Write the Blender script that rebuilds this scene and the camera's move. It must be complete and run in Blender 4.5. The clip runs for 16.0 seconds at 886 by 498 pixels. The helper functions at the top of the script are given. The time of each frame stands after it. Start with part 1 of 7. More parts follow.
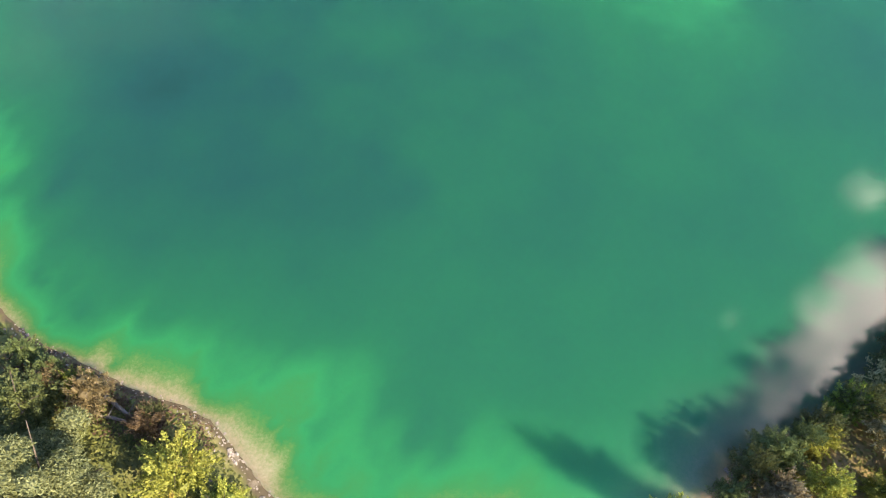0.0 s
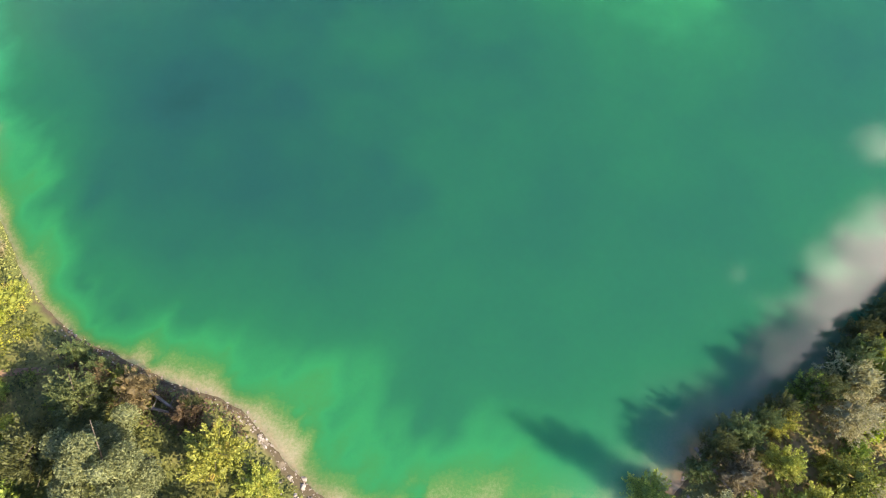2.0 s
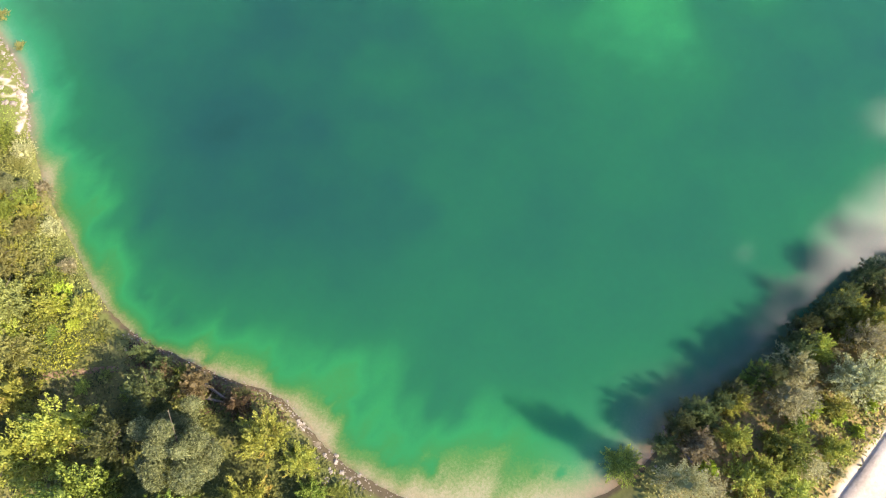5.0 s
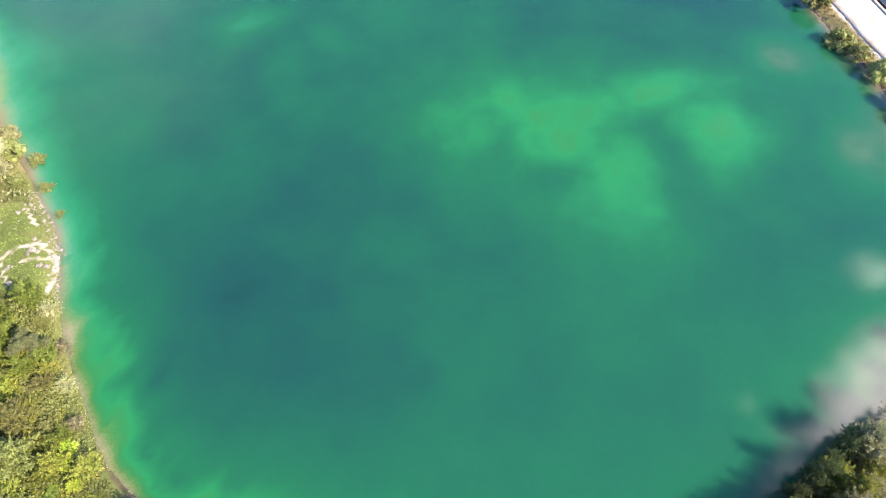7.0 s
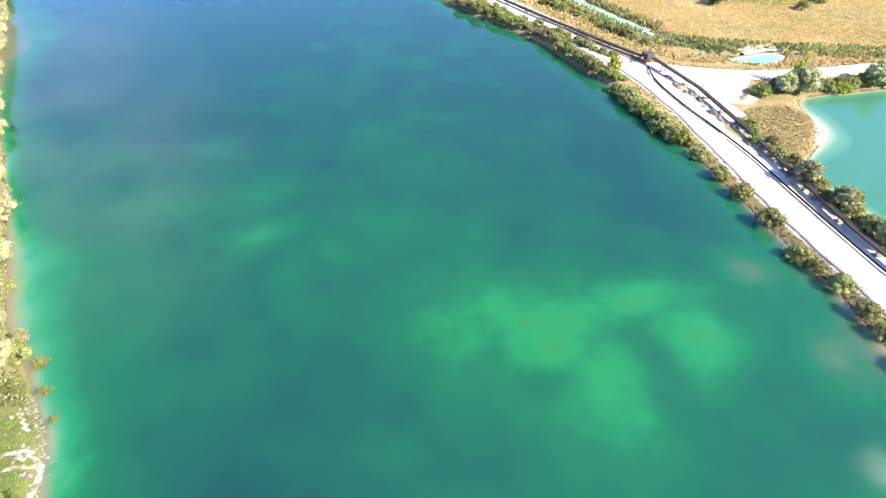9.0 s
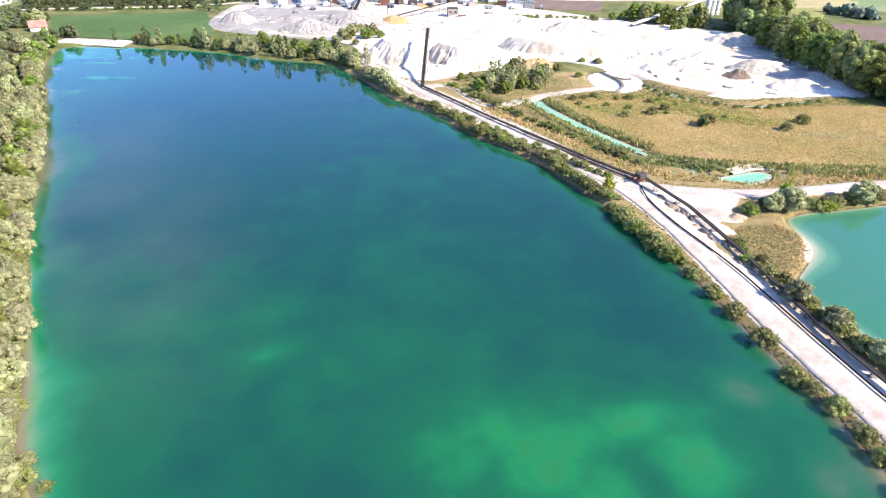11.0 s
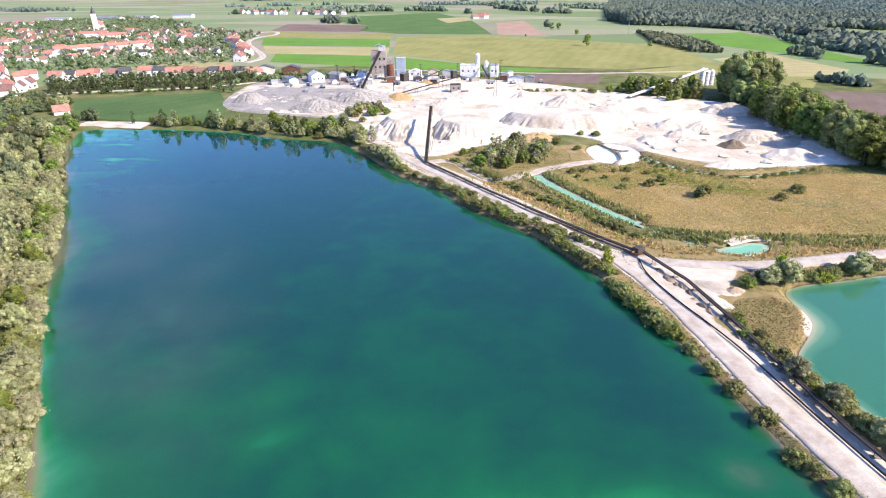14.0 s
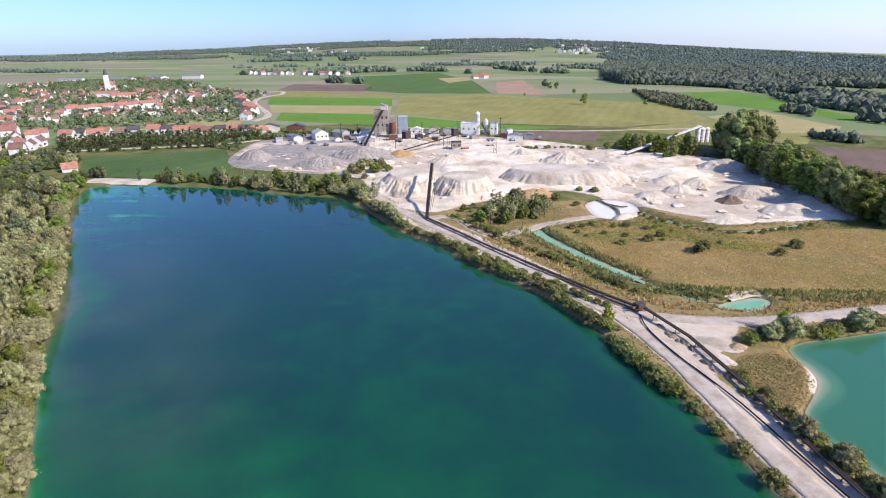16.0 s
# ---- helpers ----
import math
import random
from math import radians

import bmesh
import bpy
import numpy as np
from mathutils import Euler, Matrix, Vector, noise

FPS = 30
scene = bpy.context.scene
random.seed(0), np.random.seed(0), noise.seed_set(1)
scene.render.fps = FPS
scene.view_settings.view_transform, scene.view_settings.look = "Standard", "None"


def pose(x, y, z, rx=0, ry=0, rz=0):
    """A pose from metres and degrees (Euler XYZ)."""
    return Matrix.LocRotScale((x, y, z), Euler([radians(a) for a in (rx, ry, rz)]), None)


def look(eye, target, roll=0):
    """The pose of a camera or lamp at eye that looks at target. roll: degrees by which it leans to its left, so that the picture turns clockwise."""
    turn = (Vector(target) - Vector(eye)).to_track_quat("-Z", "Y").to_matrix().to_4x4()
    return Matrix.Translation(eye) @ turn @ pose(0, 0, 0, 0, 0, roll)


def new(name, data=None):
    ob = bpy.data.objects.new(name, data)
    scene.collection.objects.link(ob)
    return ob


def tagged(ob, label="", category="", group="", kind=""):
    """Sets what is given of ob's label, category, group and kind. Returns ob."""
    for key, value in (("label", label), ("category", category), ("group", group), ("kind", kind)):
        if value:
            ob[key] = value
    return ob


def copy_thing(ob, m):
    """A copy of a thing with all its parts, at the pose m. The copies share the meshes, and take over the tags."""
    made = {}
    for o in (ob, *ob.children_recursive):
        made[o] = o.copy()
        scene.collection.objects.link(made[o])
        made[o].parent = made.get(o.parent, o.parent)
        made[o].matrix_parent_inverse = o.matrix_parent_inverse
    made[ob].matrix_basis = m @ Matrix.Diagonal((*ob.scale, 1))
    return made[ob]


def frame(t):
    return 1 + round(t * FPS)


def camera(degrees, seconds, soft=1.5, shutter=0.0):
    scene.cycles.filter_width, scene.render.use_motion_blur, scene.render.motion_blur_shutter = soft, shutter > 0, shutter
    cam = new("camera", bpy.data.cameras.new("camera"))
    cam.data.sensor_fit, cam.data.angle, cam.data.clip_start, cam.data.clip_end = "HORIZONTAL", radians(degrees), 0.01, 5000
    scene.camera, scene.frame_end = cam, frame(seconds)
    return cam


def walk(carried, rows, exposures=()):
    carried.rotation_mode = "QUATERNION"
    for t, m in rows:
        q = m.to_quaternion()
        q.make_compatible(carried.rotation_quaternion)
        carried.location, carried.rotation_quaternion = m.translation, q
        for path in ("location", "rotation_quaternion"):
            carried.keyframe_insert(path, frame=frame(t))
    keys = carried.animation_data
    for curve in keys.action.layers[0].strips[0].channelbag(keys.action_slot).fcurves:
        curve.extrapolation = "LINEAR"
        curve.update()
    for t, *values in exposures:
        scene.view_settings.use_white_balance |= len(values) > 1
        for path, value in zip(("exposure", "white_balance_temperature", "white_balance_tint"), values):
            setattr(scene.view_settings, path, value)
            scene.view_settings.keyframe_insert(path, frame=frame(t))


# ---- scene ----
cam = camera(73.0, 16.0, soft=1.1)
PATH = [
    (0, (-0.557, 0.137, 47.853), (-0.5915, 0.9558, 46.0282), 2.80),
    (0.5, (-0.427, 0.838, 49.269), (-0.4652, 1.6117, 47.4250), 1.76),
    (1, (-0.357, 1.369, 50.820), (-0.3977, 2.1062, 48.9616), 1.46),
    (1.5, (-0.333, 1.736, 52.443), (-0.3752, 2.4476, 50.5750), 1.24),
    (2, (-0.339, 1.954, 54.083), (-0.3852, 2.6443, 52.2060), 0.73),
    (2.5, (-0.354, 2.049, 55.745), (-0.4057, 2.7220, 53.8620), -0.22),
    (3, (-0.356, 2.041, 57.397), (-0.4154, 2.7012, 55.5098), -1.12),
    (3.5, (-0.328, 1.952, 58.967), (-0.3938, 2.6039, 57.0776), -1.83),
    (4, (-0.286, 1.819, 60.427), (-0.3544, 2.4647, 58.5352), -2.33),
    (6.3, (-0.354, 1.329, 68.352), (-0.3985, 1.9605, 66.4546), 0.37),
    (6.5, (-0.435, 1.323, 68.698), (-0.4811, 2.0243, 66.8252), 0.91),
    (7, (-0.785, 1.346, 69.526), (-0.8585, 2.4176, 67.8388), 0.41),
    (7.5, (-1.163, 1.329, 70.337), (-1.2499, 2.6175, 68.8099), -0.01),
    (8, (-1.412, 1.222, 71.288), (-1.4926, 2.6239, 69.8636), 0.47),
    (8.5, (-1.488, 1.029, 72.535), (-1.5694, 2.5090, 71.1924), 1.12),
    (9, (-1.379, 0.761, 73.974), (-1.4594, 2.3005, 72.7002), 1.47),
    (9.5, (-1.077, 0.430, 75.438), (-1.1501, 2.0230, 74.2313), 1.70),
    (10, (-0.594, 0.061, 76.825), (-0.6863, 1.7100, 75.6978), 1.80),
    (12.5, (2.204, -1.552, 85.305), (2.0338, 0.2216, 84.3956), -0.51),
    (13, (2.612, -1.680, 85.791), (2.4465, 0.1037, 84.9006), -0.57),
    (13.5, (2.881, -1.697, 86.164), (2.7131, 0.0935, 85.2889), -0.66),
    (14, (3.075, -1.692, 86.390), (2.9025, 0.1231, 85.5691), -0.67),
    (14.5, (3.231, -1.710, 86.538), (3.0513, 0.1279, 85.7706), -0.68),
    (15, (3.363, -1.763, 86.753), (3.1798, 0.0922, 86.0287), -0.70),
    (15.5, (3.475, -1.852, 87.066), (3.2918, 0.0172, 86.3780), -0.76),
    (16, (3.573, -1.973, 87.381), (3.3909, -0.0917, 86.7258), -0.80),
]
walk(cam, [(t, look(eye, target, roll)) for t, eye, target, roll in PATH],
     exposures=[(0, 1.55, 8000, 14), (4, 1.52, 8000, 14), (6.5, 1.46, 7600, 14), (7, 1.53, 7200, 14), (7.5, 1.68, 7000, 14), (9, 1.62, 6900, 14), (10, 1.4, 6700, 14), (12.5, 0.96, 6600, 15), (13.5, 0.9, 6600, 15), (14, 0.84, 6600, 16), (14.5, 0.7, 6600, 16), (15, 0.54, 6600, 16), (16, 0.3, 6600, 16)])

# ---- world and sun ----
SUN_AZ, SUN_EL = 114.0, 37.0   # degrees clockwise from +y, degrees up
az, el = radians(SUN_AZ), radians(SUN_EL)
to_sun = Vector((math.sin(az) * math.cos(el), math.cos(az) * math.cos(el), math.sin(el)))
sun_data = bpy.data.lights.new("sun", "SUN")
sun_data.energy, sun_data.angle, sun_data.color = 5.0, radians(0.53), (1.0, 0.94, 0.84)
sun = new("sun", sun_data)
sun.matrix_world = look(to_sun * 300, (0, 0, 0))

world = bpy.data.worlds.new("sky")
scene.world = world
world.use_nodes = True
wn, wl = world.node_tree.nodes, world.node_tree.links
wn.clear()
w_out, w_bg, w_sky = wn.new("ShaderNodeOutputWorld"), wn.new("ShaderNodeBackground"), wn.new("ShaderNodeTexSky")
w_sky.sky_type, w_sky.sun_disc = "NISHITA", False
w_sky.sun_elevation, w_sky.sun_rotation = el, az
w_sky.air_density, w_sky.dust_density, w_sky.ozone_density, w_sky.altitude = 1.0, 0.45, 2.5, 450
w_bg.inputs["Strength"].default_value = 0.15
# some banks of thin broken cloud high up, which the lake mirrors
w_co, w_no, w_ra, w_mix = wn.new("ShaderNodeTexCoord"), wn.new("ShaderNodeTexNoise"), wn.new("ShaderNodeValToRGB"), wn.new("ShaderNodeMix")
w_no.inputs["Scale"].default_value, w_no.inputs["Detail"].default_value, w_no.inputs["Roughness"].default_value = 8.0, 6, 0.58
w_ra.color_ramp.elements[0].position, w_ra.color_ramp.elements[1].position = 0.77, 1.0
w_mix.data_type = "RGBA"
w_mix.inputs["B"].default_value = (46, 45, 46, 1)
w_mul = wn.new("ShaderNodeMath")
w_mul.operation = "ADD"
w_near = []
for way, lo, hi, much in (((0.59, 0.262, 0.764), 0.982, 0.997, 0.46), ((0.548, 0.45, 0.705), 0.9985, 1.0, 0.27), ((-0.57, 0.66, 0.49), 0.955, 1.0, 0.16), ((0.44, 0.21, 0.872), 0.965, 0.999, 0.245)):
    w_dot, w_fall = wn.new("ShaderNodeVectorMath"), wn.new("ShaderNodeMapRange")
    w_dot.operation = "DOT_PRODUCT"
    w_dot.inputs[1].default_value = Vector(way).normalized()
    w_fall.inputs["From Min"].default_value, w_fall.inputs["From Max"].default_value = lo, hi
    w_fall.inputs["To Max"].default_value = much
    wl.new(w_co.outputs["Generated"], w_dot.inputs[0])
    wl.new(w_dot.outputs["Value"], w_fall.inputs["Value"])
    w_near.append(w_fall.outputs["Result"])
w_first = wn.new("ShaderNodeMath")
w_first.operation = "MAXIMUM"
wl.new(w_near[0], w_first.inputs[0])
wl.new(w_near[1], w_first.inputs[1])
w_sum = wn.new("ShaderNodeMath")
w_sum.operation = "MAXIMUM"
wl.new(w_first.outputs[0], w_sum.inputs[0])
wl.new(w_near[3], w_sum.inputs[1])
wl.new(w_co.outputs["Generated"], w_no.inputs["Vector"])
wl.new(w_no.outputs["Fac"], w_mul.inputs[0])
wl.new(w_sum.outputs[0], w_mul.inputs[1])
wl.new(w_mul.outputs[0], w_ra.inputs["Fac"])
# a thin drawn-out veil low over the far bank
w_flat, w_veil, w_thin, w_all = wn.new("ShaderNodeMapping"), wn.new("ShaderNodeTexNoise"), wn.new("ShaderNodeMath"), wn.new("ShaderNodeMath")
w_flat.inputs["Scale"].default_value, w_flat.inputs["Rotation"].default_value = (1.0, 1.0, 3.0), (0.0, 0.5, 0.3)
w_veil.inputs["Scale"].default_value, w_veil.inputs["Detail"].default_value = 7.0, 4
w_thin.operation, w_all.operation = "MULTIPLY", "MAXIMUM"
w_band = wn.new("ShaderNodeMapRange")
w_band.inputs["From Min"].default_value, w_band.inputs["From Max"].default_value, w_band.inputs["To Max"].default_value = 0.30, 0.80, 0.45
wl.new(w_co.outputs["Generated"], w_flat.inputs["Vector"])
wl.new(w_flat.outputs["Vector"], w_veil.inputs["Vector"])
wl.new(w_veil.outputs["Fac"], w_band.inputs["Value"])
wl.new(w_band.outputs["Result"], w_thin.inputs[0])
wl.new(w_near[2], w_thin.inputs[1])
wl.new(w_ra.outputs["Color"], w_all.inputs[0])
wl.new(w_thin.outputs[0], w_all.inputs[1])
# bright haze low in the sky towards the sun
w_to, w_glow, w_floor, w_lit, w_hazy = wn.new("ShaderNodeVectorMath"), wn.new("ShaderNodeMapRange"), wn.new("ShaderNodeMapRange"), wn.new("ShaderNodeMath"), wn.new("ShaderNodeMath")
w_to.operation, w_to.inputs[1].default_value = "DOT_PRODUCT", (0.80, 0.60, 0.0)
w_glow.inputs["From Min"].default_value, w_glow.inputs["From Max"].default_value, w_glow.inputs["To Max"].default_value = 0.45, 1.0, 0.055
w_floor.inputs["From Min"].default_value, w_floor.inputs["From Max"].default_value = 0.35, 0.0
w_lit.operation, w_hazy.operation = "MULTIPLY", "MAXIMUM"
w_high = wn.new("ShaderNodeSeparateXYZ")
wl.new(w_co.outputs["Generated"], w_to.inputs[0])
wl.new(w_co.outputs["Generated"], w_high.inputs[0])
wl.new(w_to.outputs["Value"], w_glow.inputs["Value"])
wl.new(w_high.outputs["Z"], w_floor.inputs["Value"])
wl.new(w_glow.outputs["Result"], w_lit.inputs[0])
wl.new(w_floor.outputs["Result"], w_lit.inputs[1])
wl.new(w_all.outputs[0], w_hazy.inputs[0])
wl.new(w_lit.outputs[0], w_hazy.inputs[1])
wl.new(w_hazy.outputs[0], w_mix.inputs["Factor"])
w_tint = wn.new("ShaderNodeMix")
w_tint.data_type, w_tint.blend_type = "RGBA", "MULTIPLY"
w_tint.inputs["Factor"].default_value, w_tint.inputs["B"].default_value = 1.0, (0.66, 0.845, 1.25, 1)
wl.new(w_sky.outputs["Color"], w_tint.inputs["A"])
w_sep, w_up = wn.new("ShaderNodeSeparateXYZ"), wn.new("ShaderNodeValToRGB")
w_up.color_ramp.elements[0].position, w_up.color_ramp.elements[0].color = 0.0, (0.63, 0.70, 0.82, 1)
w_up.color_ramp.elements[1].position, w_up.color_ramp.elements[1].color = 0.42, (1, 1, 1, 1)
w_low = wn.new("ShaderNodeMix")
w_low.data_type, w_low.blend_type = "RGBA", "MULTIPLY"
w_low.inputs["Factor"].default_value = 1.0
wl.new(w_co.outputs["Generated"], w_sep.inputs[0])
wl.new(w_sep.outputs["Z"], w_up.inputs["Fac"])
wl.new(w_tint.outputs["Result"], w_low.inputs["A"])
wl.new(w_up.outputs["Color"], w_low.inputs["B"])
wl.new(w_low.outputs["Result"], w_mix.inputs["A"])
wl.new(w_mix.outputs["Result"], w_bg.inputs["Color"])
wl.new(w_bg.outputs["Background"], w_out.inputs["Surface"])


# ---- materials ----
def base_material(name, rough=0.9, spec=0.3, metal=0.0):
    m = bpy.data.materials.new(name)
    m.use_nodes = True
    n, l = m.node_tree.nodes, m.node_tree.links
    p = n["Principled BSDF"]
    p.inputs["Roughness"].default_value = rough
    p.inputs["Specular IOR Level"].default_value = spec
    p.inputs["Metallic"].default_value = metal
    return m, n, l, p


def ramp(n, stops):
    r = n.new("ShaderNodeValToRGB")
    e = r.color_ramp.elements
    while len(e) < len(stops):
        e.new(0.5)
    for k, (pos, col) in enumerate(stops):
        e[k].position, e[k].color = pos, (*col, 1)
    return r


def noise_node(n, l, vector, scale, detail=5, rough=0.55):
    t = n.new("ShaderNodeTexNoise")
    t.inputs["Scale"].default_value, t.inputs["Detail"].default_value, t.inputs["Roughness"].default_value = scale, detail, rough
    l.new(vector, t.inputs["Vector"])
    return t.outputs["Fac"]


def mix_colour(n, l, fac, a, b, mode="MIX"):
    m = n.new("ShaderNodeMix")
    m.data_type, m.blend_type = "RGBA", mode
    for sock, v in (("Factor", fac), ("A", a), ("B", b)):
        if isinstance(v, (int, float)):
            m.inputs[sock].default_value = v
        elif isinstance(v, tuple):
            m.inputs[sock].default_value = (*v, 1)
        else:
            l.new(v, m.inputs[sock])
    return m.outputs["Result"]


def bump(n, l, p, height, strength, distance):
    b = n.new("ShaderNodeBump")
    b.inputs["Strength"].default_value, b.inputs["Distance"].default_value = strength, distance
    l.new(height, b.inputs["Height"])
    l.new(b.outputs["Normal"], p.inputs["Normal"])


def earthy(name, cols, big=0.08, fine=1.5, rough=0.95, relief=0.5, depth=0.15, spec=0.15, grain=0.5):
    """A surface with blotches of some metres and a fine grain, in world space."""
    m, n, l, p = base_material(name, rough, spec)
    pos = n.new("ShaderNodeNewGeometry").outputs["Position"]
    a, b = noise_node(n, l, pos, big, 6, 0.6), noise_node(n, l, pos, fine, 6, 0.65)
    r = ramp(n, [(0.3 + 0.4 * k / max(1, len(cols) - 1), c) for k, c in enumerate(cols)])
    l.new(a, r.inputs["Fac"])
    g = ramp(n, [(0.25, (1 - grain,) * 3), (0.75, (1 + 0.4 * grain,) * 3)])
    l.new(b, g.inputs["Fac"])
    l.new(mix_colour(n, l, 1.0, r.outputs["Color"], g.outputs["Color"], "MULTIPLY"), p.inputs["Base Color"])
    bump(n, l, p, b, relief, depth)
    return m


def foliage(name, dark, light, autumn=None, size=0.6, spec=0.25):
    """Leaves: each tree and each spray has a shade of its own; some light shines through."""
    m, n, l, p = base_material(name, 0.6, spec)
    geo, obj, tc = n.new("ShaderNodeNewGeometry"), n.new("ShaderNodeObjectInfo"), n.new("ShaderNodeTexCoord")
    isl = ramp(n, [(0.0, dark), (1.0, light)])
    big = noise_node(n, l, tc.outputs["Object"], size, 3)
    s = n.new("ShaderNodeMath")
    s.operation = "MULTIPLY_ADD"
    l.new(geo.outputs["Random Per Island"], s.inputs[0])
    s.inputs[1].default_value = 0.75
    l.new(big, s.inputs[2])
    s2 = n.new("ShaderNodeMath")
    s2.operation = "SUBTRACT"
    l.new(s.outputs[0], s2.inputs[0])
    s2.inputs[1].default_value = 0.4
    l.new(s2.outputs[0], isl.inputs["Fac"])
    hsv = n.new("ShaderNodeHueSaturation")
    for sock, lo, hi in (("Hue", 0.475, 0.52), ("Value", 0.75, 1.25)):
        mr = n.new("ShaderNodeMapRange")
        mr.inputs["To Min"].default_value, mr.inputs["To Max"].default_value = lo, hi
        l.new(obj.outputs["Random"], mr.inputs["Value"])
        l.new(mr.outputs["Result"], hsv.inputs[sock])
    col = isl.outputs["Color"]
    if autumn:
        f = ramp(n, [(0.55, (0, 0, 0)), (0.7, (1, 1, 1))])
        l.new(noise_node(n, l, tc.outputs["Object"], size * 0.7, 2), f.inputs["Fac"])
        col = mix_colour(n, l, f.outputs["Color"], col, autumn)
    l.new(col, hsv.inputs["Color"])
    l.new(hsv.outputs["Color"], p.inputs["Base Color"])
    tr, mx = n.new("ShaderNodeBsdfTranslucent"), n.new("ShaderNodeMixShader")
    mx.inputs["Fac"].default_value = 0.35
    l.new(hsv.outputs["Color"], tr.inputs["Color"])
    l.new(p.outputs["BSDF"], mx.inputs[1])
    l.new(tr.outputs["BSDF"], mx.inputs[2])
    l.new(mx.outputs["Shader"], n["Material Output"].inputs["Surface"])
    return m


def painted(name, col, rough=0.6, metal=0.0, spec=0.4, dirt=0.3, scale=0.4):
    """Painted, rendered or metal surface with streaks of dirt; each object a little different."""
    m, n, l, p = base_material(name, rough, spec, metal)
    pos, obj = n.new("ShaderNodeNewGeometry").outputs["Position"], n.new("ShaderNodeObjectInfo")
    a = noise_node(n, l, pos, scale, 6, 0.65)
    r = ramp(n, [(0.35, tuple(c * (1 - dirt) for c in col)), (0.6, col)])
    l.new(a, r.inputs["Fac"])
    hsv, mr = n.new("ShaderNodeHueSaturation"), n.new("ShaderNodeMapRange")
    mr.inputs["To Min"].default_value, mr.inputs["To Max"].default_value = 0.8, 1.15
    l.new(obj.outputs["Random"], mr.inputs["Value"])
    l.new(mr.outputs["Result"], hsv.inputs["Value"])
    l.new(r.outputs["Color"], hsv.inputs["Color"])
    l.new(hsv.outputs["Color"], p.inputs["Base Color"])
    bump(n, l, p, noise_node(n, l, pos, scale * 6, 4), 0.2, 0.03)
    return m


def ground_material():
    """Meadow, sand and dry reed ground, blended by the zones stored on the sheet; far off a patchwork of fields."""
    m, n, l, p = base_material("ground", 0.95, 0.12)
    pos = n.new("ShaderNodeNewGeometry").outputs["Position"]
    blotch, fine, mid = noise_node(n, l, pos, 0.06, 6, 0.6), noise_node(n, l, pos, 2.2, 6, 0.7), noise_node(n, l, pos, 0.45, 5, 0.6)
    grass = ramp(n, [(0.3, (0.065, 0.085, 0.025)), (0.48, (0.115, 0.13, 0.04)), (0.68, (0.22, 0.185, 0.08))])
    l.new(blotch, grass.inputs["Fac"])
    sand = ramp(n, [(0.3, (0.36, 0.28, 0.19)), (0.48, (0.52, 0.435, 0.33)), (0.66, (0.65, 0.57, 0.46))])
    l.new(mix_colour(n, l, 0.7, mid, blotch), sand.inputs["Fac"])
    reed = ramp(n, [(0.32, (0.17, 0.17, 0.055)), (0.46, (0.24, 0.185, 0.078)), (0.56, (0.32, 0.225, 0.10)), (0.7, (0.40, 0.30, 0.155))])
    l.new(mix_colour(n, l, 0.5, mid, blotch), reed.inputs["Fac"])

    def zone(key, lo=0.4, hi=0.6, wobble=0.5):
        at = n.new("ShaderNodeAttribute")
        at.attribute_name = key
        s = n.new("ShaderNodeMath")
        s.operation = "MULTIPLY_ADD"
        l.new(mid, s.inputs[0])
        s.inputs[1].default_value = wobble
        l.new(at.outputs["Fac"], s.inputs[2])
        mr = n.new("ShaderNodeMapRange")
        mr.inputs["From Min"].default_value, mr.inputs["From Max"].default_value = lo + wobble / 2, hi + wobble / 2
        l.new(s.outputs[0], mr.inputs["Value"])
        return mr.outputs["Result"]

    vor = n.new("ShaderNodeTexVoronoi")
    vor.inputs["Scale"].default_value, vor.inputs["Randomness"].default_value = 1 / 210, 0.8
    mp = n.new("ShaderNodeMapping")
    mp.inputs["Scale"].default_value, mp.inputs["Rotation"].default_value = (0.55, 1.6, 0.0), (0, 0, radians(12))
    l.new(pos, mp.inputs["Vector"])
    l.new(mp.outputs["Vector"], vor.inputs["Vector"])
    cells = ramp(n, [(0.0, (0.15, 0.20, 0.08)), (0.3, (0.20, 0.24, 0.11)), (0.5, (0.25, 0.26, 0.14)), (0.7, (0.16, 0.225, 0.09)), (0.85, (0.31, 0.29, 0.18)), (0.95, (0.26, 0.21, 0.155))])
    sepc = n.new("ShaderNodeSeparateColor")
    l.new(vor.outputs["Color"], sepc.inputs[0])
    l.new(sepc.outputs[0], cells.inputs["Fac"])
    col = mix_colour(n, l, zone("far", wobble=0.0), grass.outputs["Color"], cells.outputs["Color"])
    col = mix_colour(n, l, zone("dry"), col, reed.outputs["Color"])
    col = mix_colour(n, l, zone("wet", 0.3, 0.7), col, (0.085, 0.068, 0.04))
    col = mix_colour(n, l, zone("sand"), col, sand.outputs["Color"])
    g = ramp(n, [(0.25, (0.78,) * 3), (0.75, (1.12,) * 3)])
    l.new(fine, g.inputs["Fac"])
    l.new(mix_colour(n, l, 1.0, col, g.outputs["Color"], "MULTIPLY"), p.inputs["Base Color"])
    bump(n, l, p, fine, 0.35, 0.15)
    return m


